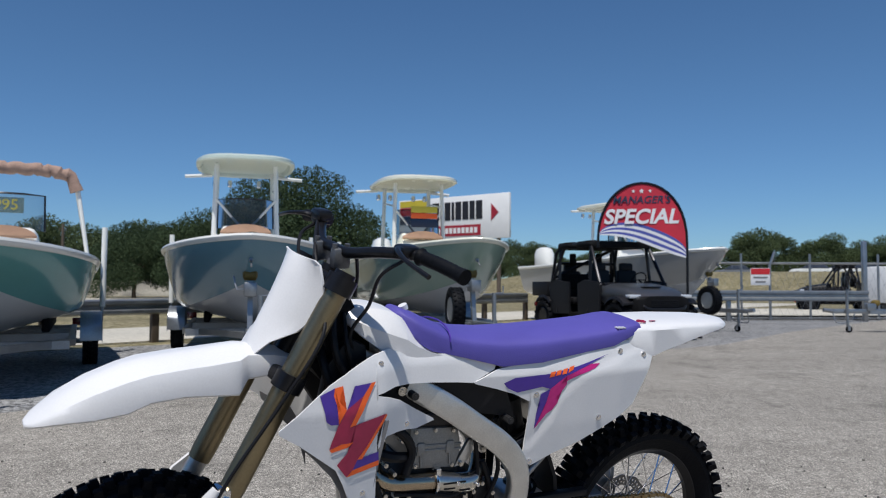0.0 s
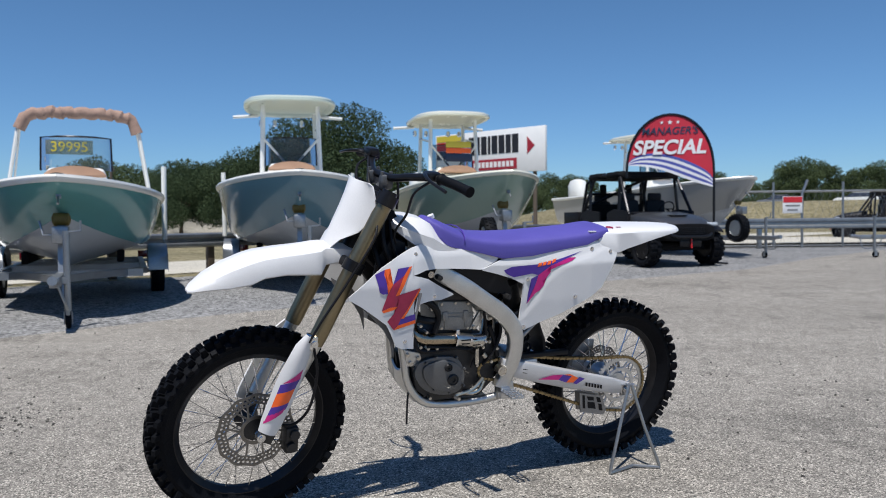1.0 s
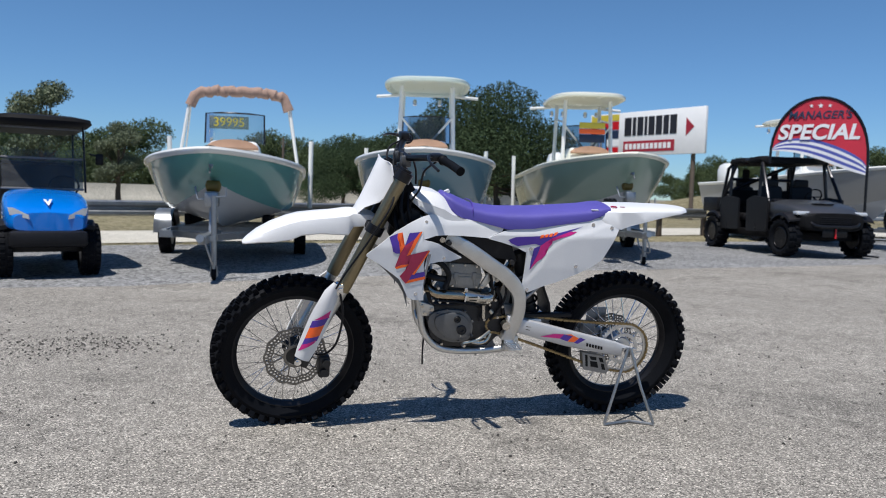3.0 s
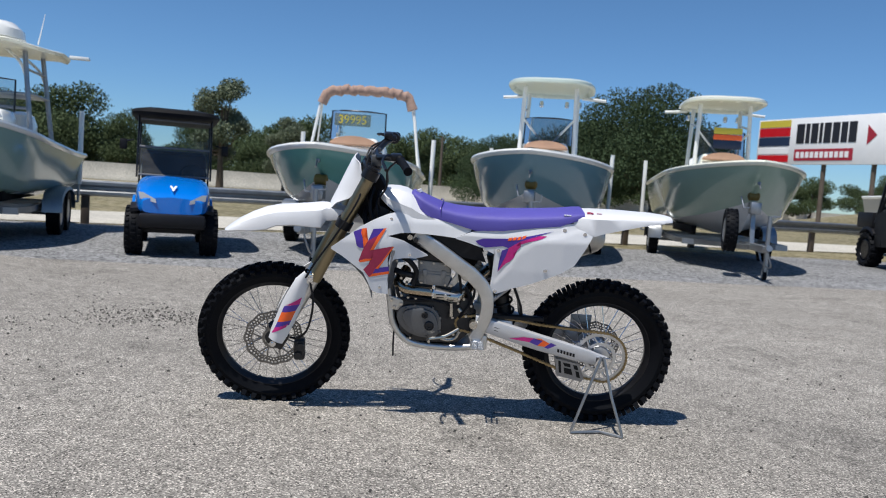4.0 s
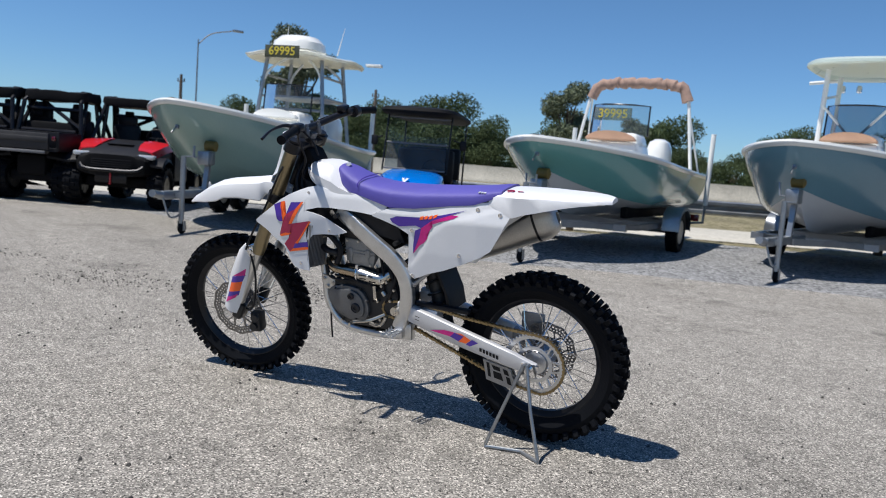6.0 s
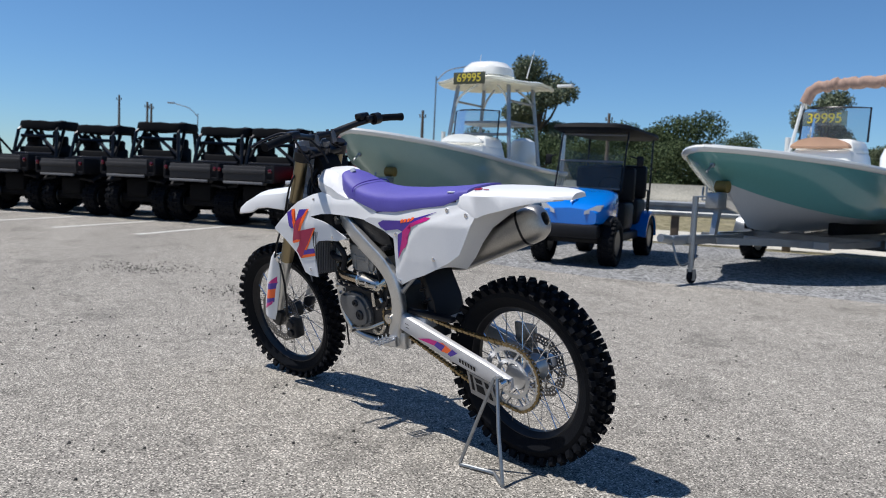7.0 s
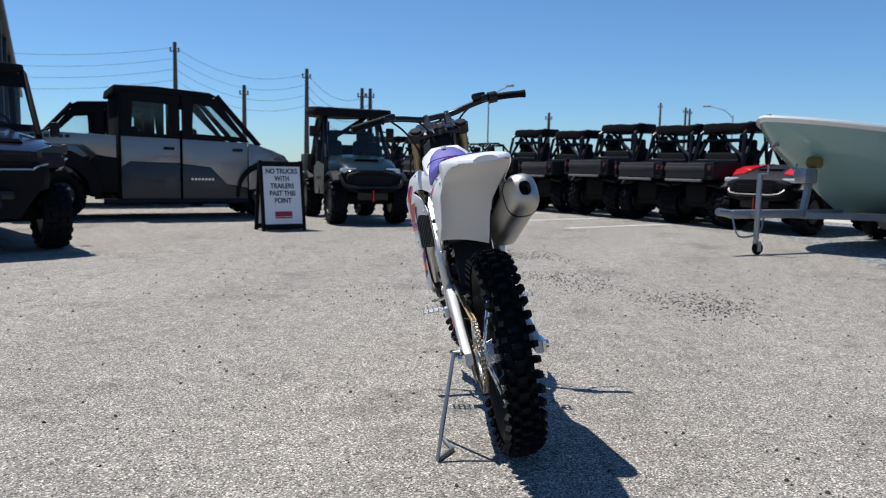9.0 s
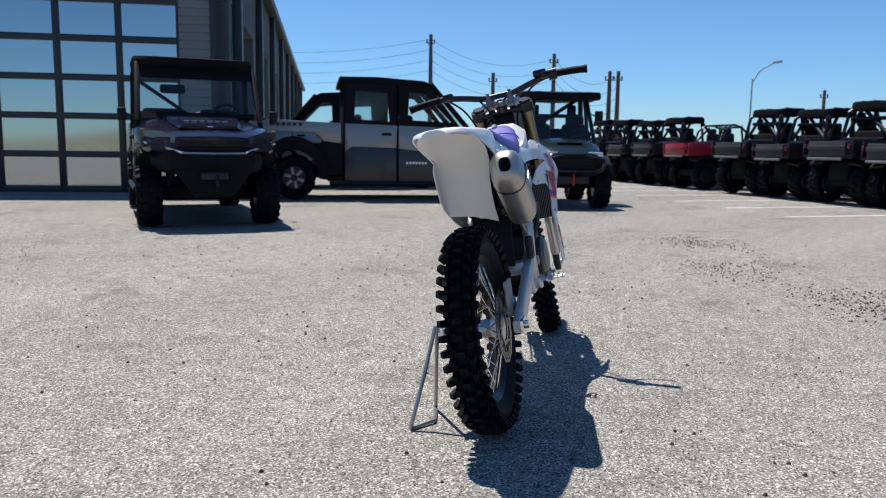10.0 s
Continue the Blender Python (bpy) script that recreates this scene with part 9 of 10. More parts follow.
def tree(name, label, height, spread, trunk_h, seed, leaf, n=1500, airy=0.0, size=0.34, m=Matrix()):
    """Tapered trunk, forked limbs and a ragged crown of leaf clusters."""
    rng = random.Random(seed)
    t = thing(name, label, "tree", m)
    bm = bmesh.new()
    r0 = 0.028 * height
    top = Vector((rng.uniform(-0.3, 0.3), rng.uniform(-0.3, 0.3), height * 0.72))
    tube(bm, [(0, 0, -0.2), (0.05, 0.02, trunk_h * 0.6), (top.x * 0.5, top.y * 0.5, trunk_h), top], [r0 * 1.3, r0, r0 * 0.8, r0 * 0.25], 9, 3)
    lobes = []
    for k in range(11):
        a = 2 * math.pi * k / 11 * 1.9 + rng.uniform(-0.3, 0.3)
        z = trunk_h + (height - trunk_h) * (0.12 + 0.8 * (k + 0.5) / 11)
        shrink = 1.0 - 0.62 * max(0.0, (z - trunk_h) / (height - trunk_h) - 0.35)
        d = spread * 0.5 * rng.uniform(0.45, 0.8) * shrink
        c = Vector((d * math.cos(a), d * math.sin(a), z - 0.05 * height))
        lobes.append((c, spread * rng.uniform(0.17, 0.27) * (1 - 0.25 * airy)))
        start = Vector((top.x * 0.4, top.y * 0.4, trunk_h * rng.uniform(0.75, 1.0) + (z - trunk_h) * 0.4))
        tube(bm, [start, start.lerp(c, 0.5) + Vector((0, 0, -0.05 * height)), c], [r0 * 0.5, r0 * 0.3, r0 * 0.1], 6, 2)
    part("trunk", bm, M["bark"], t, "bare tapered trunk and limbs")
    verts, faces = [], []
    for k in range(n):
        c, r = lobes[rng.randrange(len(lobes))]
        v = Vector((rng.gauss(0, 1), rng.gauss(0, 1), rng.gauss(0, 1))).normalized()
        p = c + Vector((v.x * r, v.y * r, v.z * r * 0.72)) * (rng.random() ** (0.35 + 0.4 * airy))
        s = size * rng.uniform(0.55, 1.25)
        for _ in range(3):
            u = Vector((rng.gauss(0, 1), rng.gauss(0, 1), rng.gauss(0, 0.7))).normalized()
            w = u.orthogonal().normalized()
            w.rotate(Matrix.Rotation(rng.uniform(0, 6.28), 3, u))
            q = p + Vector((rng.gauss(0, s * 0.5), rng.gauss(0, s * 0.5), rng.gauss(0, s * 0.4)))
            x = u.cross(w)
            i = len(verts)
            verts += [q - w * s * 0.5, q + x * s * 0.28, q + w * s * 0.5, q - x * s * 0.28]
            faces.append((i, i + 1, i + 2, i + 3))
    me = bpy.data.meshes.new("crown")
    me.from_pydata([tuple(v) for v in verts], [], faces)
    me.materials.append(M[leaf])
    o = new("crown", me)
    o.parent = t
    o["label"] = "ragged leafy crown"
    return t


def polar(az, d, ox=1.1, oy=-0.8):
    return ox + d * math.cos(radians(az)), oy + d * math.sin(radians(az))


def tpose(x, y, rot, s=1.0, sz=1.0):
    return Matrix.Translation((x, y, gz(x, y))) @ Matrix.Rotation(rot, 4, "Z")


oak = tree("oak_tree", "broad dark green oak behind the parked boats", 7.7, 11.6, 1.3, 3, "leaf_dark", 28000, 0, 0.16)
oak.matrix_basis = tpose(*polar(99.0, 52), 0.4)
o2 = copy_thing(oak, tpose(*polar(104.6, 56), 2.2))
o2.scale = (0.78, 0.78, 0.78)
o3 = copy_thing(oak, tpose(*polar(110.5, 62), 4.0))
o3.scale = (0.62, 0.62, 0.68)
eu = tree("eucalyptus_tree", "tall airy grey-green tree with sparse limbs", 8.2, 4.8, 2.2, 11, "leaf_grey", 8000, 0.55, 0.17)
eu.matrix_basis = tpose(-95.8, 49.6, 0.0)
eu.scale = (2.45, 2.45, 2.42)
e2 = copy_thing(eu, tpose(-29.8, 35.2, 2.0))
e2.scale = (0.85, 0.85, 0.86)
e3 = copy_thing(eu, tpose(-26.0, 36.5, 4.0))
e3.scale = (0.6, 0.6, 0.6)
far_a = tree("roadside_tree", "mid-green roadside tree in the far tree line", 5.6, 6.4, 0.5, 21, "leaf_mid", 9000, 0.1, 0.17)
far_a.matrix_basis = tpose(*polar(155, 70), 0)
far_a["group"] = "far tree line"
far_b = tree("roadside_tree", "dark roadside tree in the far tree line", 5.2, 7.4, 0.4, 22, "leaf_mid", 9000, 0.1, 0.17)
far_b.matrix_basis = tpose(*polar(146.5, 66), 1)
far_b["group"] = "far tree line"
rng = random.Random(5)
az = 152.0
k = 0
while az > 57:
    h = 1.22 * (1.0 + rng.uniform(-0.38, 0.36))
    d = rng.uniform(72, 92)
    if az < 88:
        h, d = 0.66 * h + 0.10, rng.uniform(108, 124)
    elif az < 97:
        h *= 0.74
    c = copy_thing(far_a if k % 2 else far_b, tpose(*polar(az, d), rng.uniform(0, 6.28)))
    c.scale = (h * rng.uniform(0.8, 1.2), h * rng.uniform(0.8, 1.2), h)
    c.location.z = bank(c.location.x, c.location.y)
    az -= rng.uniform(1.5, 3.1) if az > 88 else rng.uniform(0.9, 1.8)
    k += 1


def dealer_sign():
    s = thing("billboard", "white roadside dealer billboard with black blocks and red arrow", "billboard")
    right, left = Vector((5.69, 45.0)), Vector((0.95, 48.7))
    d = (left - right).normalized()
    ang = math.atan2(-d.y, -d.x)
    base = Matrix.Translation((left.x, left.y, 0)) @ Matrix.Rotation(ang, 4, "Z")
    z0, z1, w = 3.95, 6.62, (left - right).length
    bm = bmesh.new()
    box(bm, ((w - 2.4) / 2, 0.12, (z0 + z1) / 2), (w + 2.4, 0.2, z1 - z0), base, 0.02)
    pn = part("face", bm, M["sign_white"], s, "white panel")
    for x in (-1.2, w * 0.35, w * 0.85):
        bm = bmesh.new()
        tube(bm, [base @ Vector((x, 0.3, -0.2)), base @ Vector((x, 0.3, z1 - 0.2))], 0.13, 10)
        part("post", bm, M["wood"], s)
    def block(x, z, ww, hh, mat, nm, lab="", out=0.008):
        bm = bmesh.new()
        box(bm, (x, out, z), (ww, 0.02, hh), base)
        return part(nm, bm, M[mat], pn, lab)
    for k_, ww in enumerate((0.52, 0.26, 0.44, 0.2, 0.44, 0.44, 0.38, 0.46)):
        x = 0.35 + sum((0.52, 0.26, 0.44, 0.2, 0.44, 0.44, 0.38, 0.46)[:k_]) + k_ * 0.09 + ww / 2
        block(x, 5.72, ww, 1.12, "sign_black", "name_block", "plain black block")
    block(2.15, 4.5, 3.7, 0.66, "sign_red", "red_band", "crimson band")
    for k_ in range(11):
        block(0.55 + k_ * 0.31, 4.5, 0.22, 0.34, "sign_white", "name_bar", "", -0.006)
    bm = bmesh.new()
    prism(bm, [(4.75, 5.0), (5.28, 5.5), (4.75, 6.05)], lambda a, b, dd: base @ Vector((a, dd, b)), -0.004, 0.02)
    part("arrow", bm, M["sign_red"], pn, "crimson arrow")
    for z, hh, mt in ((6.35, 0.4, "yellow"), (5.85, 0.5, "red_paint"), (5.3, 0.5, "navy"), (4.75, 0.35, "sign_white"), (4.3, 0.4, "red_paint")):
        block(-1.2, z, 2.2, hh, mt, "brand_band", "plain coloured band")
    return s


dealer_sign()
for _a, _d, _h, _p, _l in ((63.4, 98, 152, "gel_white", "white parked car on the far grass bank"), (60.4, 99, 150, "gel_white", "white parked car on the far grass bank"), (61.8, 101, 150, "grey_paint", "dark parked car on the far grass bank"), (57.6, 100, 150, "red_paint", "dull red parked car on the far grass bank"), (68.2, 102, 150, "silver_paint", "silver parked car on the far grass bank")):
    far_car(*polar(_a, _d), _h, _p, _l)


def arch_banner():
    b = thing("arch_banner", "red and blue arched sale banner on a black hoop", "banner")
    base, left = Vector((5.90, 15.35)), Vector((4.22, 15.7))
    w = (base - left).length
    d = (base - left).normalized()
    m = Matrix.Translation((left.x, left.y, gz(*base) - 0.0)) @ Matrix.Rotation(math.atan2(d.y, d.x), 4, "Z")
    g = 0.0
    ztop = 3.08
    def hoop(t):
        a = math.pi * (1 - t)
        return Vector((w / 2 + w / 2 * math.cos(a), 0, 1.85 + (ztop - 1.85) * math.sin(a) ** 0.85))
    bm = bmesh.new()
    tube(bm, [m @ Vector((0.0, 0, 1.8))] + [m @ hoop(t) for t in np.linspace(0, 1, 21)] + [m @ Vector((w, 0, 1.0)), m @ Vector((w, 0, 0.0))], 0.026, 8)
    part("hoop", bm, M["black_metal"], b, "black hoop pole")
    bm = bmesh.new()
    tube(bm, [m @ Vector((w - 0.3, -0.3, 0.02)), m @ Vector((w, 0, 0.05)), m @ Vector((w + 0.3, 0.3, 0.02))], 0.02, 6)
    part("base_foot", bm, M["black_metal"], b)
    def low(x):
        return 2.05 - 0.42 * (x / w) ** 1.2 + 0.05 * math.sin(x * 3)
    def high(x):
        u = max(-1, min(1, (x - w / 2) / (w / 2)))
        return 1.85 + (ztop - 1.85) * max(0.0, 1 - u * u) ** 0.425
    def wave(x, z):
        return 0.008 * math.sin(x * 4 + z * 2.5)
    xs = np.linspace(0.015, w - 0.015, 26)
    bands = [(0.30, 1.0, "flag_red")] + [(0.05 * i, 0.05 * (i + 1), "flag_blue" if i % 2 else "flag_white") for i in range(6)]
    for lo_, hi_, mt in bands:
        bm = bmesh.new()
        rows = []
        for x in xs:
            a, c = min(low(x), high(x)), high(x)
            rows.append([m @ Vector((x, wave(x, z) + dy, z)) for dy in (0.0,) for z in np.linspace(a + (c - a) * lo_, a + (c - a) * hi_, 6)] + [m @ Vector((x, wave(x, z) + 0.004, z)) for z in np.linspace(a + (c - a) * hi_, a + (c - a) * lo_, 6)])
        rings(bm, rows)
        part("cloth", bm, M[mt], b, "printed cloth panel")
    slant = Matrix(((1, 0, 0.22, 0), (0, 1, 0, 0), (0, 0, 1, 0), (0, 0, 0, 1)))
    letters("word", "SPECIAL", 0.29, M["flag_white"], b, m @ Matrix.Translation((w * 0.5, -0.0125, 2.40)) @ slant, "white slanted capitals", bold=0.012, squeeze=1.0)
    letters("word", "MANAGER'S", 0.15, M["navy"], b, m @ Matrix.Translation((w * 0.5, -0.0125, 2.74)) @ slant, "dark capitals", bold=0.003)
    for k_ in range(3):
        bm = bmesh.new()
        c = Vector((w * 0.5 + (k_ - 1) * 0.16, -0.05, 2.92))
        r = 0.055 if k_ == 1 else 0.04
        star = [(c.x + (r if j % 2 == 0 else r * 0.42) * math.sin(j * math.pi / 5), c.z + (r if j % 2 == 0 else r * 0.42) * math.cos(j * math.pi / 5)) for j in range(10)]
        prism(bm, star, lambda a, z, dd: m @ Vector((a, -0.013 + dd, z)), 0, 0.004)
        part("star", bm, M["flag_white"], b)


arch_banner()


def small_sign():
    s = thing("notice_sign", "white notice with a red heading wired to the mesh fence", "sign", Matrix.Translation((10.64, 22.77, 1.40)))
    bm = bmesh.new()
    box(bm, (0, 0, 0), (0.58, 0.012, 0.50), bev=0.004)
    p = part("plate", bm, M["sign_white"], s)
    bm = bmesh.new()
    box(bm, (0, -0.010, 0.155), (0.56, 0.006, 0.17))
    part("band", bm, M["red_paint"], p, "plain red band")
    for k, w_ in enumerate((0.42, 0.30)):
        bm = bmesh.new()
        box(bm, (0, -0.010, -0.02 - 0.13 * k), (w_, 0.006, 0.05))
        part("line", bm, M["tarp_grey"], p, "grey bar of unreadable writing")


small_sign()


def storage_box():
    """A white panelled box trailer parked behind the fence."""
    s = thing("box_trailer", "white panelled box trailer parked behind the fence", "trailer", Matrix.Translation((17.35, 25.6, 0.13)) @ Matrix.Rotation(radians(8), 4, "Z"))
    bm = bmesh.new()
    box(bm, (0, 0, 1.06), (3.2, 1.7, 1.2), bev=0.03)
    body = part("body", bm, M["sign_white"], s)
    for k in range(5):
        bm = bmesh.new()
        box(bm, (-1.28 + 0.64 * k, -0.855, 1.06), (0.03, 0.02, 1.12))
        part("rib", bm, M["galv"], body)
    bm = bmesh.new()
    box(bm, (0, 0, 0.42), (3.1, 1.5, 0.1))
    part("chassis", bm, M["black_metal"], s)
    for q in (-0.75, 0.75):
        for y_ in (-0.78, 0.78):
            road_wheel(s, (q, y_, 0.33))


storage_box()


# ---- service building ----
COR = Vector((-5.33, -8.3))
FA, FB = radians(139 - 180), radians(-131)


def building():
    b = thing("service_building", "grey metal service building with glazed overhead door", "building")
    fm = Matrix.Translation((COR.x, COR.y, 0)) @ Matrix.Rotation(FA, 4, "Z")
    wm = Matrix.Translation((COR.x, COR.y, 0)) @ Matrix.Rotation(FB, 4, "Z")
    H = 5.1
    d0, d1, dz = 0.92, 5.32, 4.3
    bm = bmesh.new()
    for x0, x1, z0, z1 in ((0.35, d0, 0, H), (d1, 14, 0, H), (d0, d1, dz, H)):
        box(bm, ((x0 + x1) / 2, -0.12, (z0 + z1) / 2), (x1 - x0, 0.22, z1 - z0), fm)
    front = part("front_wall", bm, M["siding"], b, "grey lapped siding")
    # raised laps of the siding
    first = None
    for k in range(34):
        for x0, x1 in ((0.35, d0), (d1, 14.0)):
            mm = fm @ Matrix.Translation(((x0 + x1) / 2, 0.0, 0.1 + k * 0.15)) @ Matrix.Diagonal((x1 - x0, 1, 1, 1))
            if first is None:
                bm = bmesh.new()
                prism(bm, [(-0.008, -0.07), (0.016, -0.07), (-0.004, 0.07), (-0.008, 0.07)], lambda a, z, dd: Vector((dd, a, z)), -0.5, 0.5)
                first = part("siding_board", bm, M["siding"], front)
                first.matrix_basis = mm
            else:
                share("siding_board", first, mm, front)
    bm = bmesh.new()
    box(bm, (0.17, -0.1, H / 2), (0.36, 0.3, H), fm, 0.01)
    part("corner_post", bm, M["dark_trim"], b, "charcoal corner column")
    # overhead glazed door
    nx, nz = 4, 6
    bm = bmesh.new()
    box(bm, ((d0 + d1) / 2, -0.06, dz - 0.05), (d1 - d0, 0.1, 0.12), fm, 0.01)
    door = part("overhead_door", bm, M["dark_trim"], b, "black-framed glazed overhead door")
    for i in range(nx + 1):
        x = d0 + (d1 - d0) * i / nx
        bm = bmesh.new()
        box(bm, (x, -0.058, dz / 2 - 0.06), (0.11, 0.1, dz - 0.12), fm, 0.01)
        part("stile", bm, M["dark_trim"], door)
    for j in range(nz):
        z = dz * j / nz
        bm = bmesh.new()
        box(bm, ((d0 + d1) / 2, -0.06, max(z, 0.06)), (d1 - d0, 0.1, 0.12), fm, 0.01)
        part("rail", bm, M["dark_trim"], door)
    pane = None
    for i in range(nx):
        for j in range(nz):
            mm = fm @ Matrix.Translation((d0 + (d1 - d0) * (i + 0.5) / nx, -0.07, dz * (j + 0.5) / nz))
            if pane is None:
                bm = bmesh.new()
                box(bm, (0, 0, 0), ((d1 - d0) / nx - 0.06, 0.012, dz / nz - 0.06))
                pane = part("pane", bm, M["door_glass"], door, "reflective glazing")
                pane.matrix_basis = mm
            else:
                share("pane", pane, mm, door)
    bm = bmesh.new()
    box(bm, ((d0 + d1) / 2, -0.5, dz / 2), (d1 - d0, 0.05, dz), fm)
    part("door_back", bm, M["matt_black"], b)
    # long flank with bays
    L = 46
    bm = bmesh.new()
    box(bm, (L / 2, 0.12, H - 0.75), (L, 0.24, 1.5), wm)
    bay = 5.2
    for k in range(9):
        x0 = 0.2 + k * bay
        box(bm, (x0 + 0.5, 0.12, (H - 1.5) / 2), (1.5, 0.24, H - 1.5), wm)
    box(bm, (L / 2 + 0.6, 2.5, H / 2), (L - 0.6, 0.2, H), wm)
    side = part("side_wall", bm, M["siding"], b, "ribbed metal side wall with open bays")
    rib = None
    for k in range(110):
        mm = wm @ Matrix.Translation((0.3 + k * 0.4, -0.012, H - 0.75))
        if rib is None:
            bm = bmesh.new()
            box(bm, (0, 0, 0), (0.08, 0.03, 1.5))
            rib = part("rib", bm, M["siding"], side)
            rib.matrix_basis = mm
        else:
            share("rib", rib, mm, side)
    for k in range(9):
        bm = bmesh.new()
        box(bm, (0.2 + k * bay + 0.5, -0.08, H / 2), (0.3, 0.2, H), wm, 0.01)
        part("pilaster", bm, M["dark_trim"], b, "charcoal pilaster")
        bm = bmesh.new()
        box(bm, (0.2 + k * bay + 3.1, 0.6, 1.8), (3.7, 0.05, 3.6), wm)
        part("bay_door", bm, M["dark_trim"], b, "dark recessed bay door")
    bm = bmesh.new()
    box(bm, (L / 2, 0.0, H + 0.08), (L + 0.4, 0.6, 0.22), wm, 0.02)
    part("gutter", bm, M["dark_trim"], b)
    bm = bmesh.new()
    box(bm, (6.9, 0.0, H + 0.08), (14.6, 0.5, 0.22), fm, 0.02)
    part("fascia", bm, M["dark_trim"], b)
    bm = bmesh.new()
    q = [fm @ Vector((0, 0, H + 0.1)), fm @ Vector((14, 0, H + 0.1)), wm @ Vector((L, 0, H + 0.1)) + (fm.to_3x3() @ Vector((14, 0, 0))), wm @ Vector((L, 0, H + 0.1))]
    lo = [bm.verts.new(p) for p in q]
    hi = [bm.verts.new(p + Vector((0, 0, 0.25))) for p in q]
    bm.faces.new(lo)
    bm.faces.new(hi)
    for i in range(4):
        bm.faces.new((lo[i], lo[(i + 1) % 4], hi[(i + 1) % 4], hi[i]))
    part("roof", bm, M["galv"], b)


building()


# ---- painted bay lines, poles and wires ----
for k in range(6):
    x, y = -9.4 - 0.98 * k, 1.9 - 1.28 * k
    bm = bmesh.new()
    box(bm, (0, 0, 0.002), (2.6, 0.09, 0.004), Matrix.Translation((x, y, gz(x, y))) @ Matrix.Rotation(radians(146), 4, "Z"))
    ob = part("bay_line", bm, M["paint_line"])
    tagged(ob, "worn white parking bay line on the asphalt", "marking", "parking bay lines", "structure")


def utility_pole(x, y, h, arms=2, lamp=False, face=0.0, label="tall weathered timber utility pole with crossarms"):
    p = thing("utility_pole" if not lamp else "street_lamp", label, "pole", Matrix.Translation((x, y, 0)) @ Matrix.Rotation(radians(face), 4, "Z"))
    bm = bmesh.new()
    tube(bm, [(0, 0, -0.2), (0, 0, h)], [0.17, 0.10] if not lamp else [0.075, 0.045], 10)
    part("pole", bm, M["wood"] if not lamp else M["galv"], p)
    if lamp:
        bm = bmesh.new()
        tube(bm, [(0, 0, h - 0.3), (0.8, 0, h + 0.45), (2.2, 0, h + 0.85)], 0.04, 8, 4)
        part("arm", bm, M["galv"], p)
        bm = bmesh.new()
        box(bm, (2.5, 0, h + 0.88), (0.7, 0.25, 0.14), bev=0.04)
        part("lamp_head", bm, M["galv"], p)
    for k_ in range(arms):
        bm = bmesh.new()
        box(bm, (0.1, 0, h - 0.5 - 1.3 * k_), (0.07, 0.55, 0.06), bev=0.01)
        for y_ in (-0.22, 0, 0.22):
            tube(bm, [(0.1, y_ * (1 - 0.2 * k_), h - 0.45 - 1.3 * k_), (0.1, y_ * (1 - 0.2 * k_), h - 0.28 - 1.3 * k_)], 0.05, 6)
        part("crossarm", bm, M["wood"], p)
    return p


POLES = [(-138.7, 47, 7.6, 1), (-147.7, 46, 6.4, 1), (-152.3, 46, 5.4, 1), (-143.3, 46, 5.3, 1), (-151.7, 46, 5.4, 1), (-165.8, 60, 5.2, 1), (-174.0, 90, 8.5, 1), (-175.7, 85, 7.6, 1), (-176.0, 87, 7.6, 1)]
spots = []
for a, d, h, arms in POLES:
    x, y = polar(a, d, 3.44, 4.55)
    utility_pole(x, y, h, arms, face=a + 8)
    spots.append((Vector((x, y, h)), a))
for a, d, h, face in ((-161.3, 58, 5.9, 55), (-178.8, 75, 6.1, -110)):
    x, y = polar(a, d, 3.44, 4.55)
    utility_pole(x, y, h, 0, True, face, "grey steel street lamp with an outreach arm")
for a, d, h in ((160.5, 52, 7.9),):
    x, y = polar(a, d, 3.27, 0.44)
    utility_pole(x, y, h, 0, True, 85, "grey steel street lamp with an outreach arm")
for a, d, h in ((161.6, 60, 6.3), (147.9, 58, 6.4), (117.0, 70, 6.0), (101.5, 56, 5.6)):
    x, y = polar(a, d, 3.27, 0.44)
    utility_pole(x, y, h, 1, face=a)


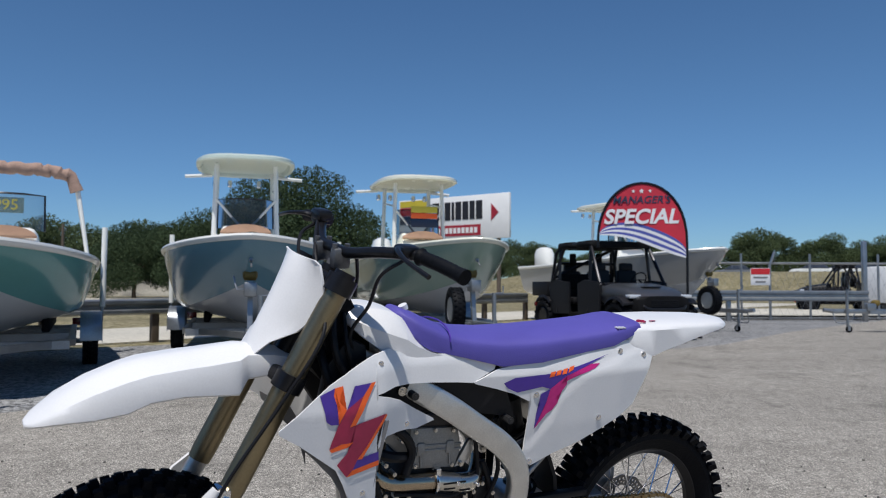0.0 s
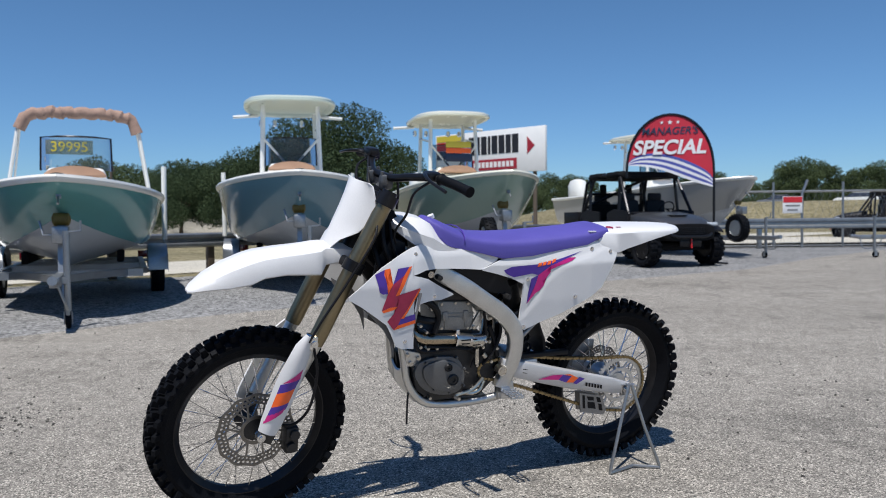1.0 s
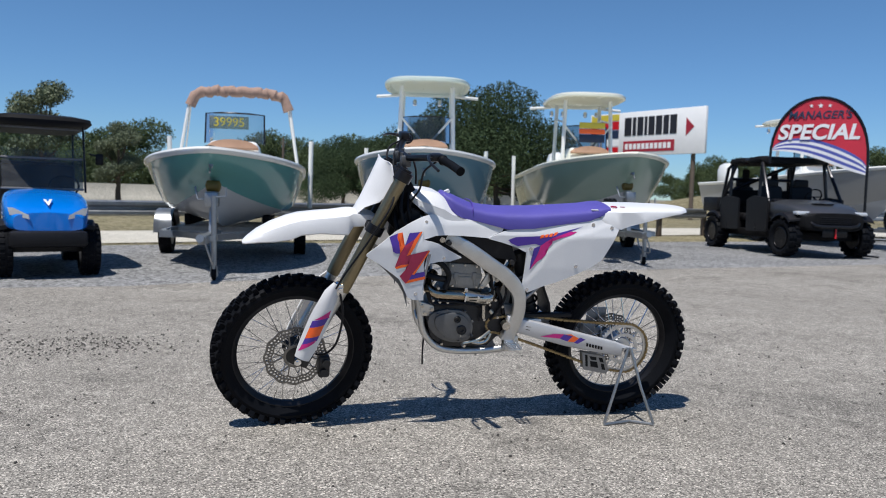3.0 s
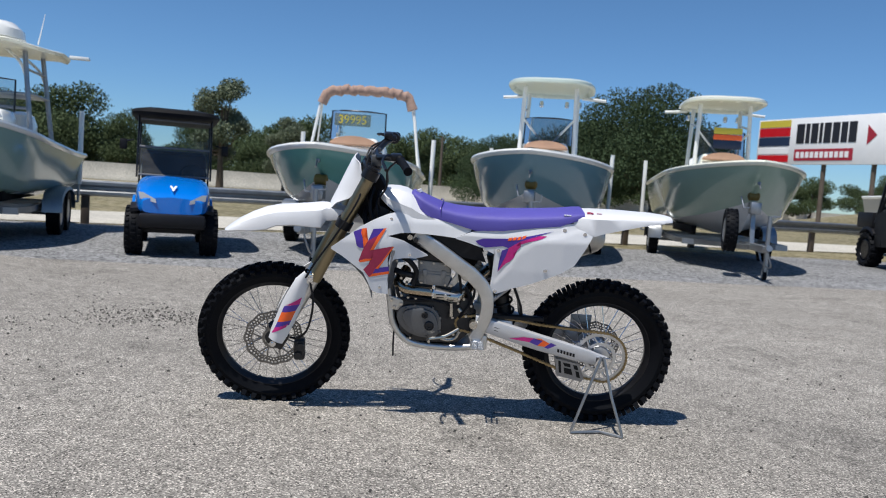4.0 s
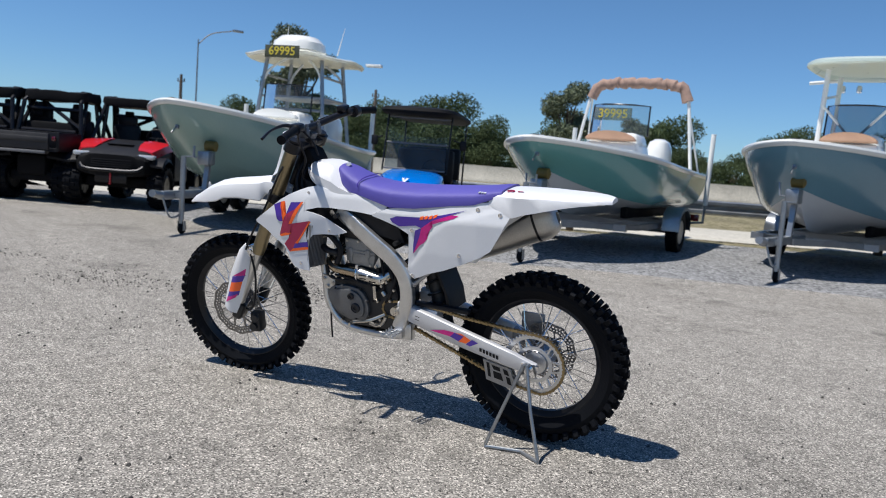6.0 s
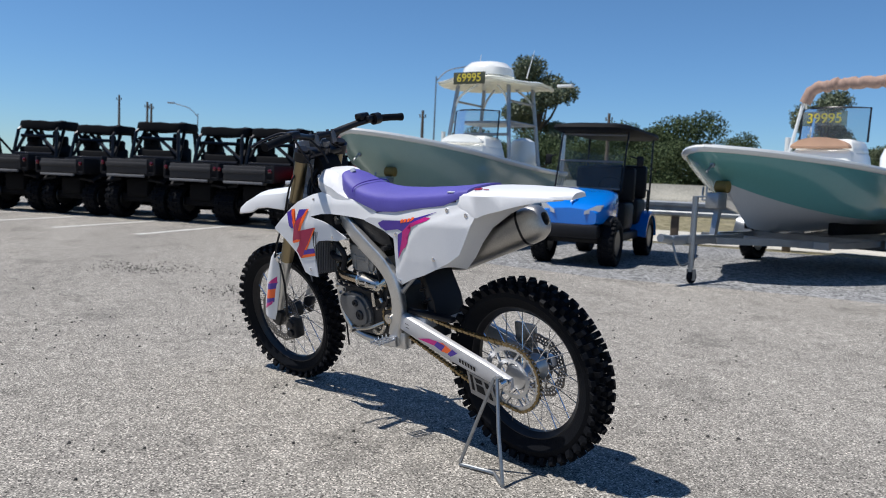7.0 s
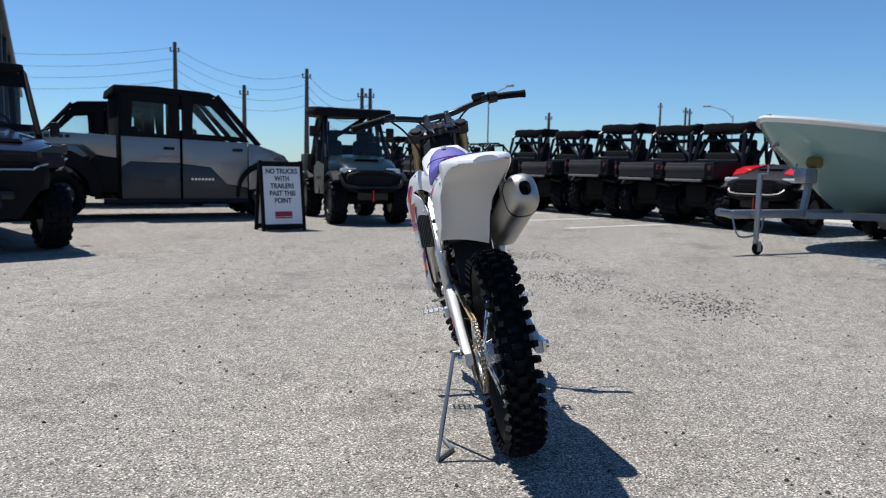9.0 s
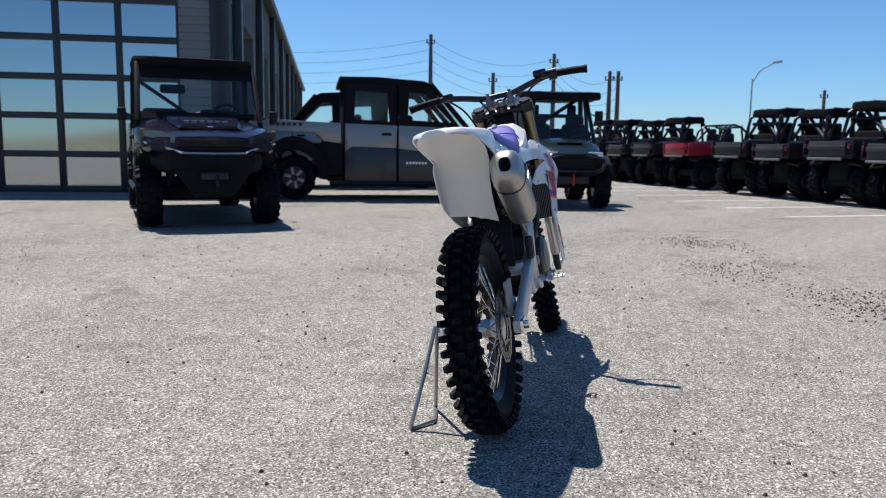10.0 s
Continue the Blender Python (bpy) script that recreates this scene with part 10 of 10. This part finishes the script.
def wires(a, b, sag=0.9):
    g = thing("power_lines", "thin sagging power lines between poles", "power line")
    for dz in (-0.28, -0.9, -1.5, -2.1):
        bm = bmesh.new()
        pts = [a.lerp(b, t) + Vector((0, 0, dz - sag * 4 * t * (1 - t))) for t in np.linspace(0, 1, 13)]
        tube(bm, pts, 0.011, 4)
        part("wire", bm, M["black_metal"], g)


wires(spots[0][0], spots[1][0])
wires(spots[1][0], spots[2][0])
_away = Vector((*polar(-119, 50, 3.44, 4.55), 7.6))
wires(_away, spots[0][0])


def loose_stones():
    """Small dark stones strewn over the lot."""
    rnd = random.Random(11)
    verts, faces = [], []
    for k in range(9800):
        x, y = rnd.uniform(-6, 5), rnd.uniform(-4, 7)
        if k >= 6500:
            # coarse grit gathered in a worn streak
            q = rnd.random()
            x, y = -4.5 + 2.9 * q + rnd.gauss(0, 0.30), 1.0 + 2.6 * q + 0.25 * math.sin(9 * q) + rnd.gauss(0, 0.16)
            if math.sin(2.3 * x + 1.7 * y) * math.sin(3.1 * y - 1.3 * x + 0.8) < rnd.uniform(-0.5, 0.6):
                continue
        elif (x - 0.3) ** 2 + (y - 2.0) ** 2 > rnd.uniform(4, 40) or rnd.random() < 0.5 + 0.4 * math.sin(1.7 * x + 0.6) * math.sin(1.1 * y + 1.0 + 0.5 * x):
            continue
        r = 0.003 + 0.007 * rnd.random() ** 2.5
        a = rnd.uniform(0, 6.28)
        z = gz(x, y)
        base = len(verts)
        for j in range(5):
            b = a + j * 1.2566
            verts.append((x + r * rnd.uniform(0.7, 1.3) * math.cos(b), y + r * rnd.uniform(0.7, 1.3) * math.sin(b), z - 0.001))
        for j in range(3):
            b = a + 0.5 + j * 2.094
            verts.append((x + r * 0.5 * math.cos(b), y + r * 0.5 * math.sin(b), z + r * rnd.uniform(0.7, 1.1)))
        t = [base + 5, base + 6, base + 7]
        for j in range(5):
            faces.append((base + j, base + (j + 1) % 5, t[(j * 3 // 5) % 3]))
        faces.append((base + 1 + 0, t[1], t[0]))
        faces.append((base + 3, t[2], t[1]))
        faces.append((base + 4, t[0], t[2]))
        faces.append((t[0], t[1], t[2]))
    me = bpy.data.meshes.new("loose_stones")
    me.from_pydata(verts, [], faces)
    me.materials.append(M["stone_dark"])
    return tagged(new("loose_stones", me), "small dark loose stones scattered on the asphalt", "stones", kind="stuff")


loose_stones()
